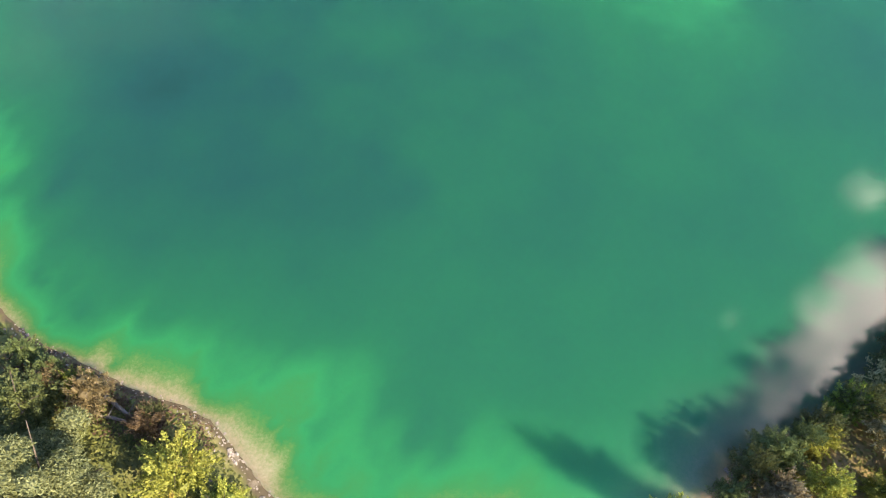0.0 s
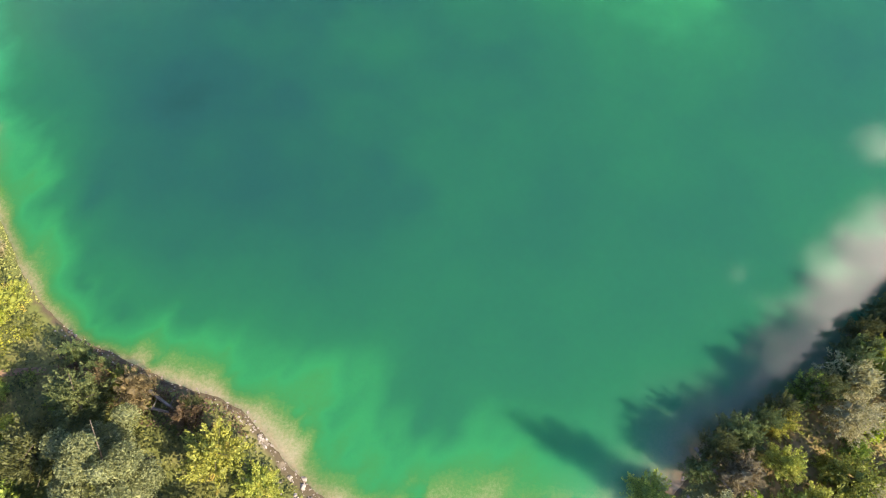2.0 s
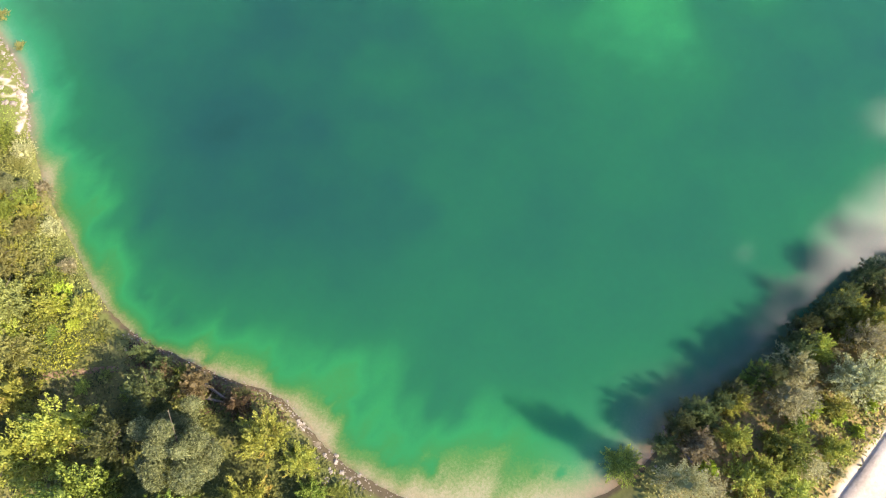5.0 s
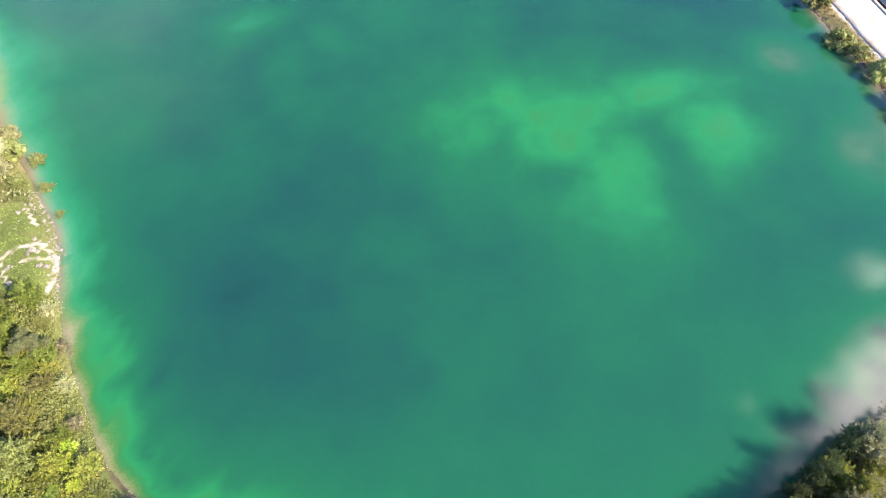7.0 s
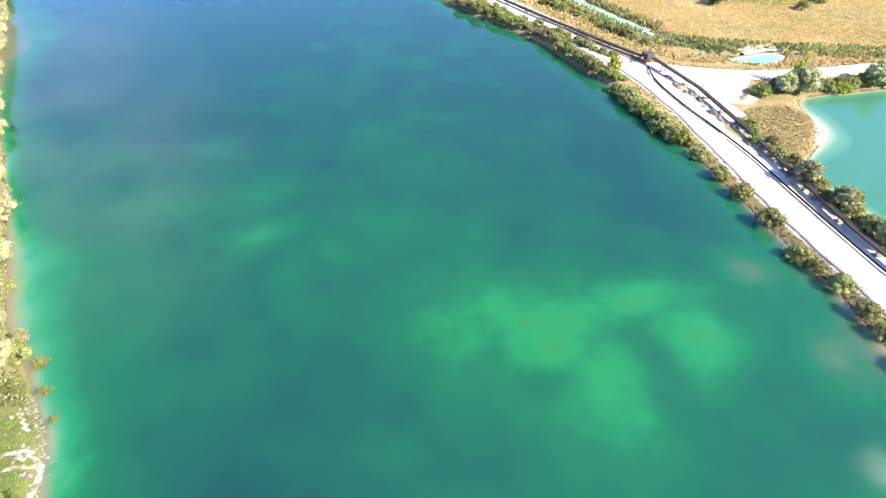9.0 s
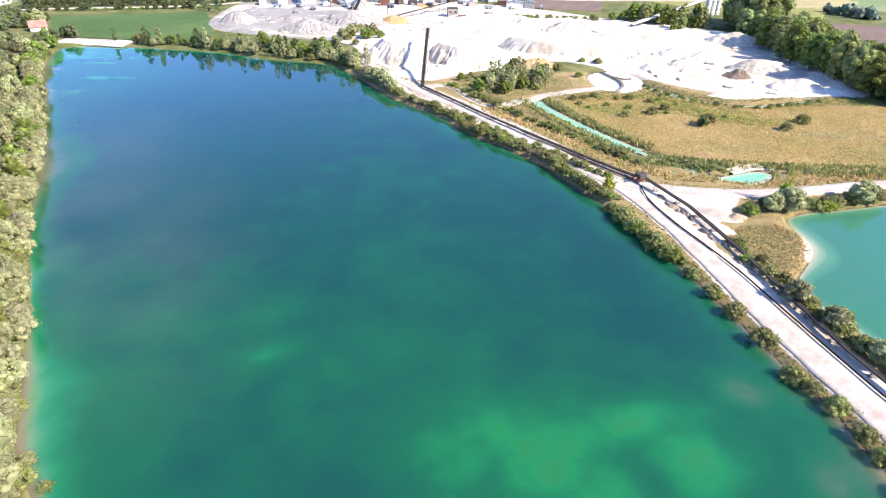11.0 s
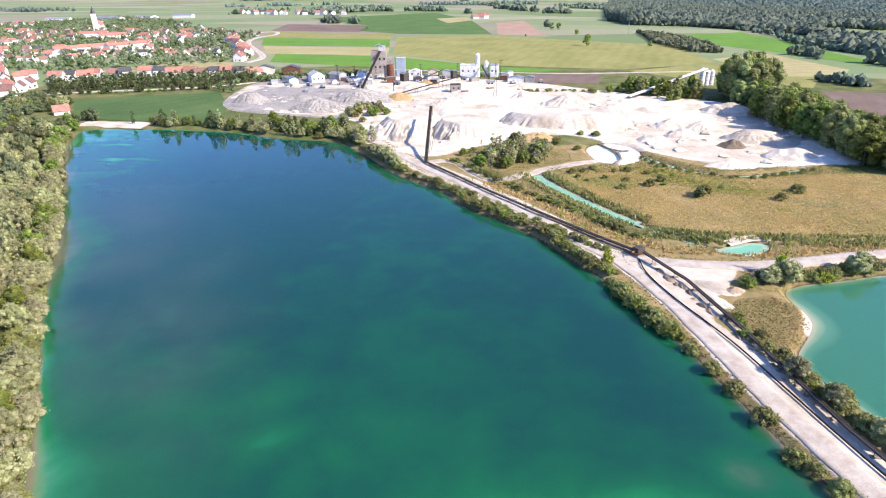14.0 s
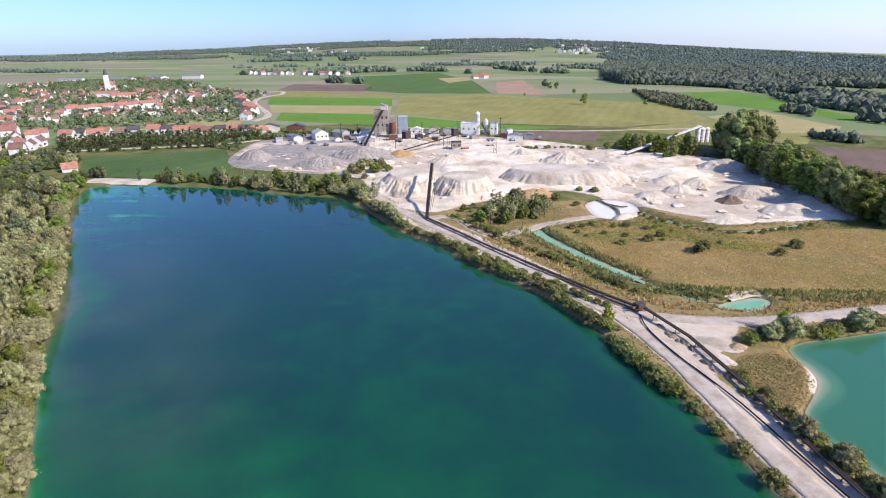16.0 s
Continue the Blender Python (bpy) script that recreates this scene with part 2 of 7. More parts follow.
def water_material(name, stops, mottle=0.07, sandy=None, rough=0.06, soft=3.2, dull=None):
    """Lake water: the colour that comes back from bed and depth, under a mirror-smooth surface."""
    m, n, l, p = base_material(name, rough, 0.5)
    p.inputs["IOR"].default_value = 1.333
    p.subsurface_method = "BURLEY"
    p.inputs["Subsurface Weight"].default_value = 0.85
    p.inputs["Subsurface Radius"].default_value, p.inputs["Subsurface Scale"].default_value = (0.5, 1.0, 0.9), soft
    pos = n.new("ShaderNodeNewGeometry").outputs["Position"]
    at = n.new("ShaderNodeAttribute")
    at.attribute_name = "deep"
    s = n.new("ShaderNodeMath")
    s.operation = "MULTIPLY_ADD"
    l.new(noise_node(n, l, pos, 0.22, 5, 0.6), s.inputs[0])
    s.inputs[1].default_value = mottle
    weed = n.new("ShaderNodeMath")
    weed.operation = "MULTIPLY_ADD"
    l.new(noise_node(n, l, pos, 3.2, 6, 0.8), weed.inputs[0])
    weed.inputs[1].default_value, weed.inputs[2].default_value = 2.8 * mottle, -1.4 * mottle
    both = n.new("ShaderNodeMath")
    clear = n.new("ShaderNodeMapRange")
    clear.inputs["From Min"].default_value, clear.inputs["From Max"].default_value = 0.5, 0.05
    l.new(at.outputs["Fac"], clear.inputs["Value"])
    near_bed = n.new("ShaderNodeMath")
    near_bed.operation = "MULTIPLY"
    l.new(weed.outputs[0], near_bed.inputs[0])
    l.new(clear.outputs["Result"], near_bed.inputs[1])
    l.new(near_bed.outputs[0], both.inputs[0])
    l.new(at.outputs["Fac"], both.inputs[1])
    l.new(both.outputs[0], s.inputs[2])
    r = ramp(n, [(q + mottle / 2, c) for q, c in stops])
    l.new(s.outputs[0], r.inputs["Fac"])
    col = r.outputs["Color"]
    if sandy:
        pale = ramp(n, [(q + mottle / 2, c) for q, c in sandy])
        l.new(s.outputs[0], pale.inputs["Fac"])
        bed = n.new("ShaderNodeAttribute")
        bed.attribute_name = "sandy"
        col = mix_colour(n, l, bed.outputs["Fac"], col, pale.outputs["Color"])
    if dull:
        silt = ramp(n, [(q + mottle / 2, c) for q, c in dull])
        l.new(s.outputs[0], silt.inputs["Fac"])
        bed = n.new("ShaderNodeAttribute")
        bed.attribute_name = "silty"
        col = mix_colour(n, l, bed.outputs["Fac"], col, silt.outputs["Color"])
    l.new(col, p.inputs["Base Color"])
    bump(n, l, p, noise_node(n, l, pos, 1.6, 3), 0.03, 0.1)
    return m


M_GROUND = ground_material()
LAKE_DEEP = [(0.46, (0.0055, 0.083, 0.036)), (0.64, (0.0052, 0.065, 0.036)), (0.74, (0.005, 0.051, 0.036)), (0.80, (0.0048, 0.043, 0.036)), (0.88, (0.004, 0.030, 0.026))]
M_LAKE = water_material("lake_water", [(0.0, (0.25, 0.235, 0.15)), (0.04, (0.185, 0.195, 0.105)), (0.08, (0.115, 0.158, 0.062)), (0.125, (0.048, 0.13, 0.034)), (0.18, (0.016, 0.124, 0.035)), (0.26, (0.008, 0.134, 0.043))] + LAKE_DEEP,
                        0.07, [(0.0, (0.20, 0.175, 0.115)), (0.05, (0.17, 0.18, 0.105)), (0.11, (0.10, 0.20, 0.105)), (0.19, (0.028, 0.172, 0.082)), (0.28, (0.009, 0.138, 0.056))] + LAKE_DEEP, soft=4.2,
                        dull=[(0.0, (0.19, 0.16, 0.11)), (0.1, (0.125, 0.132, 0.085)), (0.22, (0.05, 0.098, 0.055)), (0.36, (0.014, 0.084, 0.040))] + LAKE_DEEP)
M_POND = water_material("pond_water", [(0.0, (0.40, 0.38, 0.24)), (0.12, (0.20, 0.28, 0.16)), (0.3, (0.075, 0.195, 0.11)), (0.8, (0.034, 0.142, 0.08))])
M_MILK = water_material("milky_water", [(0.0, (0.42, 0.47, 0.33)), (0.5, (0.16, 0.39, 0.24))], 0.05, rough=0.25)
M_SILT = water_material("silt_water", [(0.0, (0.55, 0.5, 0.42)), (0.5, (0.68, 0.67, 0.6))], 0.05, rough=0.45)
M_ROAD = earthy("gravel_road", [(0.36, 0.29, 0.22), (0.47, 0.40, 0.32), (0.55, 0.485, 0.405)], 0.25, 3.0, relief=0.4, depth=0.08, grain=0.25)
M_SAND = earthy("quarry_sand", [(0.40, 0.325, 0.235), (0.56, 0.485, 0.38), (0.67, 0.60, 0.50)], 0.07, 0.7, relief=0.45, depth=0.5, grain=0.25)
M_FLOOR = earthy("quarry_floor", [(0.46, 0.37, 0.255), (0.72, 0.62, 0.48), (0.84, 0.755, 0.63)], 0.045, 0.5, relief=0.4, depth=0.4, grain=0.3)
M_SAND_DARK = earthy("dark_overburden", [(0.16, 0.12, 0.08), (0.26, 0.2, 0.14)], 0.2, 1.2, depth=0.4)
M_SAND_GREY = earthy("grey_gravel", [(0.27, 0.245, 0.21), (0.40, 0.365, 0.32)], 0.08, 0.8, depth=0.4)
M_SAND_OCHRE = earthy("ochre_sand", [(0.4, 0.26, 0.12), (0.52, 0.36, 0.18)], 0.1, 0.9, depth=0.4)
M_TAN = earthy("tan_sand", [(0.29, 0.21, 0.13), (0.43, 0.325, 0.215)], 0.3, 1.2, depth=0.4)
M_PATH = earthy("trodden_earth", [(0.2, 0.13, 0.08), (0.28, 0.19, 0.12)], 0.6, 3.0, depth=0.05)
M_STONE = earthy("limestone", [(0.2, 0.17, 0.13), (0.34, 0.30, 0.25)], 0.8, 6.0, depth=0.05)
M_BARK = earthy("bark", [(0.09, 0.07, 0.05), (0.16, 0.13, 0.1)], 1.0, 8.0, depth=0.03)
M_DRIFT = earthy("driftwood", [(0.15, 0.13, 0.10), (0.23, 0.2, 0.165)], 1.0, 8.0, depth=0.03)
L_WILLOW = foliage("willow_leaves", (0.045, 0.055, 0.02), (0.29, 0.30, 0.13))
L_SALLOW = foliage("sallow_leaves", (0.18, 0.187, 0.078), (0.475, 0.465, 0.215))
L_PALE = foliage("pale_grey_leaves", (0.19, 0.19, 0.08), (0.53, 0.51, 0.255))
L_TWIG = foliage("grey_brown_twigs", (0.16, 0.145, 0.07), (0.40, 0.36, 0.19))
L_GREEN = foliage("green_leaves", (0.06, 0.10, 0.016), (0.31, 0.37, 0.07))
L_YELLOW = foliage("yellowing_leaves", (0.16, 0.20, 0.035), (0.43, 0.455, 0.09), autumn=(0.42, 0.35, 0.08))
L_BRIGHT = foliage("bright_leaves", (0.20, 0.26, 0.034), (0.51, 0.57, 0.08))
L_DARK = foliage("dark_leaves", (0.045, 0.062, 0.022), (0.15, 0.18, 0.06))
L_OLIVE = foliage("olive_leaves", (0.125, 0.135, 0.038), (0.33, 0.33, 0.105))
L_RUST = foliage("rusty_twigs", (0.065, 0.047, 0.024), (0.21, 0.15, 0.08))
# pale and bluish: distance haze put into the leaf colour
L_FAR_HAZE = foliage("far_haze_leaves", (0.13, 0.18, 0.14), (0.21, 0.27, 0.21), size=0.02)
# lightened as well, for thinner haze over the nearer wood
L_WOOD = foliage("wood_leaves", (0.10, 0.135, 0.085), (0.205, 0.25, 0.16), size=0.3)
L_BELT = foliage("belt_leaves", (0.155, 0.185, 0.06), (0.37, 0.40, 0.13), size=0.25)
# leaf tones raised to take in the haze over the village
L_GARDEN = foliage("garden_leaves", (0.095, 0.12, 0.06), (0.245, 0.275, 0.125))
# darkened in the leaf colour, for the shade in gaps between bank trees
L_SHADY = foliage("shady_undergrowth", (0.04, 0.055, 0.015), (0.2, 0.2, 0.055))
L_REED = foliage("dry_reed", (0.39, 0.26, 0.105), (0.53, 0.365, 0.155), autumn=(0.31, 0.275, 0.09), size=0.03)
L_REEDGREEN = foliage("green_reed", (0.15, 0.165, 0.055), (0.37, 0.365, 0.12), size=0.08)
M_WHITE = painted("white_render", (0.78, 0.76, 0.72), 0.8)
M_CREAM = painted("cream_render", (0.68, 0.6, 0.48), 0.8)
M_GREYWALL = painted("grey_render", (0.45, 0.44, 0.42), 0.8)
M_CONCRETE = painted("concrete", (0.31, 0.265, 0.22), 0.85, dirt=0.4, scale=0.2)
M_TILE = painted("red_roof_tiles", (0.40, 0.18, 0.125), 0.75, dirt=0.35)
M_TILE2 = painted("brown_roof_tiles", (0.26, 0.14, 0.105), 0.75, dirt=0.35)
M_TILE3 = painted("dark_roof_tiles", (0.08, 0.075, 0.075), 0.6, dirt=0.3)
M_METAL = painted("galvanised_sheet", (0.34, 0.335, 0.325), 0.5, metal=0.4, dirt=0.3)
M_STEEL = painted("dark_steel", (0.075, 0.065, 0.055), 0.85, spec=0.2)
M_RUSTY = painted("rusty_steel", (0.22, 0.09, 0.05), 0.75, metal=0.2, dirt=0.4)
M_RUBBER = painted("black_belt_rubber", (0.035, 0.03, 0.028), 0.95, spec=0.15)
M_BLUEGREY = painted("blue_grey_sheet", (0.32, 0.38, 0.46), 0.5, dirt=0.2)
M_GLASS = painted("dark_window_glass", (0.04, 0.05, 0.06), 0.1, spec=0.6, dirt=0.1)


# ---- mesh helpers ----
def data_from(name, verts, faces, material, smooth=False):
    me = bpy.data.meshes.new(name)
    me.from_pydata([tuple(map(float, v)) for v in verts], [], [tuple(map(int, f)) for f in faces])
    me.materials.append(material)
    if smooth:
        me.polygons.foreach_set("use_smooth", [True] * len(me.polygons))
    me.update()
    return me


def part(name, bm, material, parent=None, label=""):
    me = bpy.data.meshes.new(name)
    bm.to_mesh(me)
    bm.free()
    me.materials.append(material)
    ob = new(name, me)
    ob.parent = parent
    return tagged(ob, label)


def piece(name, me, parent=None, label="", m=None):
    ob = new(name, me)
    ob.parent = parent
    if m is not None:
        ob.matrix_basis = m
    return tagged(ob, label)


def add_box(bm, x0, y0, z0, x1, y1, z1, bevel=0.0, turn=None):
    r = bmesh.ops.create_cube(bm, size=1, matrix=Matrix.Translation(((x0 + x1) / 2, (y0 + y1) / 2, (z0 + z1) / 2)) @ Matrix.Diagonal((x1 - x0, y1 - y0, z1 - z0, 1)))
    if bevel:
        bmesh.ops.bevel(bm, geom=list({e for v in r["verts"] for e in v.link_edges}), offset=bevel, segments=1, affect="EDGES")
    if turn is not None:
        bmesh.ops.transform(bm, matrix=turn, verts=[v for v in r["verts"] if v.is_valid])
    return bm


def add_rod(bm, a, b, r0, r1=None, n=6):
    a, b = Vector(a), Vector(b)
    r1 = r0 if r1 is None else r1
    m = Matrix.Translation((a + b) / 2) @ (b - a).to_track_quat("Z", "Y").to_matrix().to_4x4()
    bmesh.ops.create_cone(bm, cap_ends=True, segments=n, radius1=r0, radius2=r1, depth=(b - a).length, matrix=m)
    return bm


def add_beam(bm, a, b, w, h):
    """A square bar from a to b."""
    a, b = Vector(a), Vector(b)
    d = b - a
    side = d.cross(Vector((0, 0, 1)))
    side = side.normalized() if side.length > 1e-4 else Vector((1, 0, 0))
    up = side.cross(d).normalized()
    vs = [bm.verts.new(p + side * (sx * w / 2) + up * (sz * h / 2)) for p in (a, b) for sx, sz in ((-1, -1), (1, -1), (1, 1), (-1, 1))]
    for f in ((0, 1, 2, 3), (7, 6, 5, 4), (0, 4, 5, 1), (1, 5, 6, 2), (2, 6, 7, 3), (3, 7, 4, 0)):
        bm.faces.new([vs[k] for k in f])
    return bm


def empty(name, m, label, category, group=""):
    ob = new(name)
    ob.matrix_basis = m
    return tagged(ob, label, category, group)


# ---- plan ----
def hashed(ix, iy, seed):
    h = np.sin(ix * 127.1 + iy * 311.7 + seed * 74.7) * 43758.5453
    return h - np.floor(h)


def value_noise(x, y, size, seed=0):
    x, y = np.asarray(x, float) / size, np.asarray(y, float) / size
    ix, iy = np.floor(x), np.floor(y)
    fx, fy = x - ix, y - iy
    fx, fy = fx * fx * (3 - 2 * fx), fy * fy * (3 - 2 * fy)
    return ((hashed(ix, iy, seed) * (1 - fx) + hashed(ix + 1, iy, seed) * fx) * (1 - fy)
            + (hashed(ix, iy + 1, seed) * (1 - fx) + hashed(ix + 1, iy + 1, seed) * fx) * fy) * 2 - 1


def fbm(x, y, size, seed=0, octaves=4):
    return sum(value_noise(x, y, size / 2 ** k, seed + k) / 2 ** k for k in range(octaves)) / 1.9


def rounded(pts, times=2):
    """A closed outline with its corners cut twice."""
    p = np.array(pts, float)
    for _ in range(times):
        q = np.roll(p, -1, axis=0)
        p = np.stack([0.75 * p + 0.25 * q, 0.25 * p + 0.75 * q], 1).reshape(-1, 2)
    return p


def smooth_line(pts, times=2):
    p = np.array(pts, float)
    for _ in range(times):
        q = np.stack([0.75 * p[:-1] + 0.25 * p[1:], 0.25 * p[:-1] + 0.75 * p[1:]], 1).reshape(-1, 2)
        p = np.vstack([p[:1], q, p[-1:]])
    return p


def line_distance(x, y, p, closed=False):
    x, y = np.asarray(x, float), np.asarray(y, float)
    best = np.full(x.shape, 1e9)
    q = np.roll(p, -1, axis=0) if closed else p[1:]
    for (ax, ay), (bx, by) in zip(p if closed else p[:-1], q):
        dx, dy = bx - ax, by - ay
        u = np.clip(((x - ax) * dx + (y - ay) * dy) / (dx * dx + dy * dy + 1e-9), 0, 1)
        best = np.minimum(best, np.hypot(x - ax - u * dx, y - ay - u * dy))
    return best


def inside(x, y, p):
    x, y = np.asarray(x, float), np.asarray(y, float)
    res = np.zeros(x.shape, bool)
    for (ax, ay), (bx, by) in zip(p, np.roll(p, -1, axis=0)):
        if ay != by:
            res ^= ((ay > y) != (by > y)) & (x < (bx - ax) * (y - ay) / (by - ay) + ax)
    return res


def signed(x, y, p):
    """Metres outside an outline; negative within."""
    return np.where(inside(x, y, p), -1, 1) * line_distance(x, y, p, True)


WEST = [(4, -4), (-3, -3.5), (-8, -2), (-12, 0), (-15, 3), (-19, 6), (-24, 7), (-30, 9), (-35, 11), (-40, 14.8), (-43.2, 19), (-47.5, 24.5), (-50, 28.5), (-53.6, 34.5), (-55.4, 39.5),
        (-58.2, 44.5), (-64, 50.5), (-67.5, 55.5), (-75, 61.5), (-80.5, 70), (-89, 83), (-101.5, 102), (-114.5, 120), (-127, 138), (-138, 155), (-149, 174), (-166, 200), (-190, 236), (-220, 278), (-241, 309), (-259, 342)]
NORTH = [(-265, 364), (-232, 367), (-200, 364), (-171, 360), (-154, 355), (-128, 344), (-91, 339), (-75, 320)]
EAST = [(-51, 283), (-40, 269), (-19, 249), (-11, 232), (8, 214), (20, 199), (27, 185), (34, 174), (38, 168), (43.5, 154), (49.5, 140), (53, 130), (55.5, 120), (58, 112),
        (60.8, 102), (63.2, 94), (66, 86), (67.5, 77), (69, 68), (70.5, 58), (68, 46), (61, 36), (51, 27), (46, 23), (42, 18), (35, 14), (30, 9), (22, 5), (19, 1), (16, -1), (11, -3)]
LAKE = rounded(WEST + NORTH + EAST, 1)
POND = rounded([(88, 164), (96, 169.5), (110, 173), (125, 178.5), (160, 186), (175, 150), (165, 85), (120, 60), (100, 74), (86, 100), (83, 114), (78, 121), (78, 130), (86, 140), (91, 149)])
CHANNEL = smooth_line([(21.5, 279), (25, 268), (33, 254), (41.3, 239.5), (50, 226), (58, 216)])
RUNNEL = smooth_line([(57, 217), (64, 208), (72, 200), (80, 195)])
POOL = rounded([(78, 191.5), (86, 189.5), (94, 192), (100, 199.5), (95, 202.5), (88, 200), (80, 195.5)])
NORTH_CHANNEL = smooth_line([(78, 315), (90, 294), (105, 281), (123, 280), (152, 293)])
SILT = rounded([(51, 330), (60, 340), (74, 339), (80, 326), (78, 311), (67, 301), (57, 298), (52, 312)], 1)
QUARRY = rounded([(-205, 425), (-218, 490), (-224, 545), (-185, 598), (-120, 612), (30, 560), (100, 500), (170, 470), (186, 400), (190, 300), (160, 298), (120, 290), (80, 322), (44, 362), (20, 345), (-15, 322), (-30, 300), (-60, 318), (-78, 350), (-88, 395), (-150, 405)])
MEADOW = rounded([(27, 284), (74, 294), (110, 278), (150, 284), (190, 285), (260, 240), (220, 200), (140, 206), (100, 205), (88, 203), (62, 213), (38, 240)])
DIKE_ROAD = smooth_line([(-78, 352), (-70, 338), (-36, 289), (-10, 259), (19, 219), (37, 191), (45, 180), (54.6, 155), (59.4, 133), (63.3, 115), (68.6, 98), (75.5, 74), (76, 46), (62.5, 24), (48, 7.2), (40, -2), (27.5, -16.5)])
EAST_ROAD = smooth_line([(46, 184), (62, 180), (79, 179), (98, 182), (132, 193), (180, 205), (260, 225)])
QUARRY_ROAD = smooth_line([(-36, 292), (-20, 300), (-8, 276), (3, 262), (24, 283), (45, 297), (52, 300)])
WATERS = [LAKE, POND, POOL, SILT]


def shore(x, y):
    """Metres from the nearest water's edge, negative in the water."""
    d = np.minimum.reduce([signed(x, y, p) for p in WATERS])
    for line, half in ((CHANNEL, 2.9), (RUNNEL, 0.8), (NORTH_CHANNEL, 1.8)):
        d = np.minimum(d, line_distance(x, y, line) - half)
    return d + 0.45 * fbm(x, y, 5, 3) * np.clip((90 - np.asarray(y, float)) / 30, 0, 1)


def land_height(x, y, d=None):
    x, y = np.asarray(x, float), np.asarray(y, float)
    d = shore(x, y) if d is None else d
    t = np.clip(d / 3.0, 0, 1)
    z = np.where(d < 0, np.maximum(d * 0.35, -4), 1.1 * t * t * (3 - 2 * t) + 0.10 * np.clip(d, 0, 1))
    r = np.hypot(x, y)
    z = z + np.clip(d / 6, 0, 1) * 0.25 * fbm(x, y, 14, 9) * np.clip((650 - r) / 200, 0, 1)
    ang = np.arctan2(x, y)
    rise = np.clip((r - 2600) / 2100, 0, 1) ** 1.5
    z = z - 85 * np.clip((ang - 0.08) / 0.55, 0, 1.3) * np.clip((r - 1000) / 3600, 0, 1)
    return z + rise * (18 + 85 * np.exp(-((ang + 0.06) / 0.42) ** 2) + 12 * fbm(x, y, 900, 5))


def height_at(x, y):
    return float(land_height(np.array([x]), np.array([y]))[0])


def axis(parts):
    out = []
    for a, b, step in parts:
        out += list(np.arange(a, b, step))
    return out


def outward(start, end, first):
    out, p, s = [], start, first
    sign = 1 if end > start else -1
    while abs(p - start) < abs(end - start):
        out.append(p)
        s *= 1.16
        p += sign * s
    return out + [end]


gx = np.array(sorted(set(outward(-300, -4700, 4)[1:] + axis([(-300, -90, 3.2), (-90, 90, 0.8), (90, 230, 2.4)]) + outward(230, 4700, 4))))
gy = np.array(sorted(set(outward(-20, -600, 2)[1:] + axis([(-20, 64, 0.8), (64, 330, 2.0), (330, 620, 4.5)]) + outward(620, 4850, 7))))
GX, GY = np.meshgrid(gx, gy)
D = shore(GX, GY)
GZ = land_height(GX, GY, D)


def grid_sheet(name, X, Y, Z, material, keep=None):
    ny, nx = X.shape
    idx = np.arange(ny * nx).reshape(ny, nx)
    quads = np.stack([idx[:-1, :-1], idx[:-1, 1:], idx[1:, 1:], idx[1:, :-1]], -1).reshape(-1, 4)
    verts = np.stack([X, Y, Z], -1).reshape(-1, 3)
    order = None
    if keep is not None:
        k = keep.reshape(-1)
        quads = quads[k[quads].any(1)]
        used = np.unique(quads)
        back = np.full(len(verts), -1)
        back[used] = np.arange(len(used))
        quads, verts, order = back[quads], verts[used], used
    me = bpy.data.meshes.new(name)
    me.vertices.add(len(verts))
    me.vertices.foreach_set("co", verts.reshape(-1))
    me.loops.add(quads.size)
    me.loops.foreach_set("vertex_index", quads.reshape(-1))
    me.polygons.add(len(quads))
    me.polygons.foreach_set("loop_start", np.arange(0, quads.size, 4))
    me.polygons.foreach_set("use_smooth", np.ones(len(quads), bool))
    me.update(calc_edges=True)
    me.materials.append(material)
    return me, order


def store(me, key, values):
    me.attributes.new(key, "FLOAT", "POINT").data.foreach_set("value", np.asarray(values, np.float32).reshape(-1))


ground_mesh, _ = grid_sheet("ground", GX, GY, GZ, M_GROUND)
south = np.clip(1 - np.hypot((GX + 4) / 22, (GY + 2) / 9), 0, 1)
bare = np.clip(south * 2.0, 0, 0.3) * np.clip(1.4 - D / 1.6, 0, 1)
store(ground_mesh, "wet", np.clip(1.15 - D / (0.7 + 1.4 * south), 0, 1) * np.clip((GX + 46) / 8, 0, 1))
SAND_TRAILS = [([(-63.8, 47.9), (-60.6, 44.6)], 0.5), ([(-58.8, 41.8), (-55.8, 39.9), (-55.2, 38.2)], 0.75), ([(-58.5, 41.6), (-61.5, 40.2), (-62.6, 38.6), (-60.8, 36.0), (-58.6, 34.3)], 0.5), ([(-56.8, 39.2), (-59.5, 38.6)], 0.5), ([(-55.3, 37.6), (-54.8, 34.6)], 0.45)]
for trail, half in SAND_TRAILS:
    bare = np.maximum(bare, np.clip(0.50 - (line_distance(GX, GY, np.array(trail)) - half * 0.6) / 1.3, 0, 0.6 + 0.2 * fbm(GX, GY, 1.5, 95)))
bare = np.maximum(bare, np.clip(0.5 - signed(GX, GY, QUARRY) / 8, 0, 1))
for road_line, half in ((DIKE_ROAD, 3.6), (EAST_ROAD, 3.4), (QUARRY_ROAD, 3.0)):
    bare = np.maximum(bare, np.clip(0.5 - (line_distance(GX, GY, road_line) - half) / 3, 0, 1))
bare = np.maximum(bare, np.clip(1.0 - line_distance(GX, GY, np.array([(-19, 4.6), (-15.5, 2.2), (-12, -0.8), (-8, -2.8), (0, -4.6)])) / 1.7, 0, 0.36))
JUNCTION = rounded([(50, 186), (60, 182), (82, 181), (78, 172), (72, 163), (66, 156), (64, 146), (60, 146), (56, 160)])
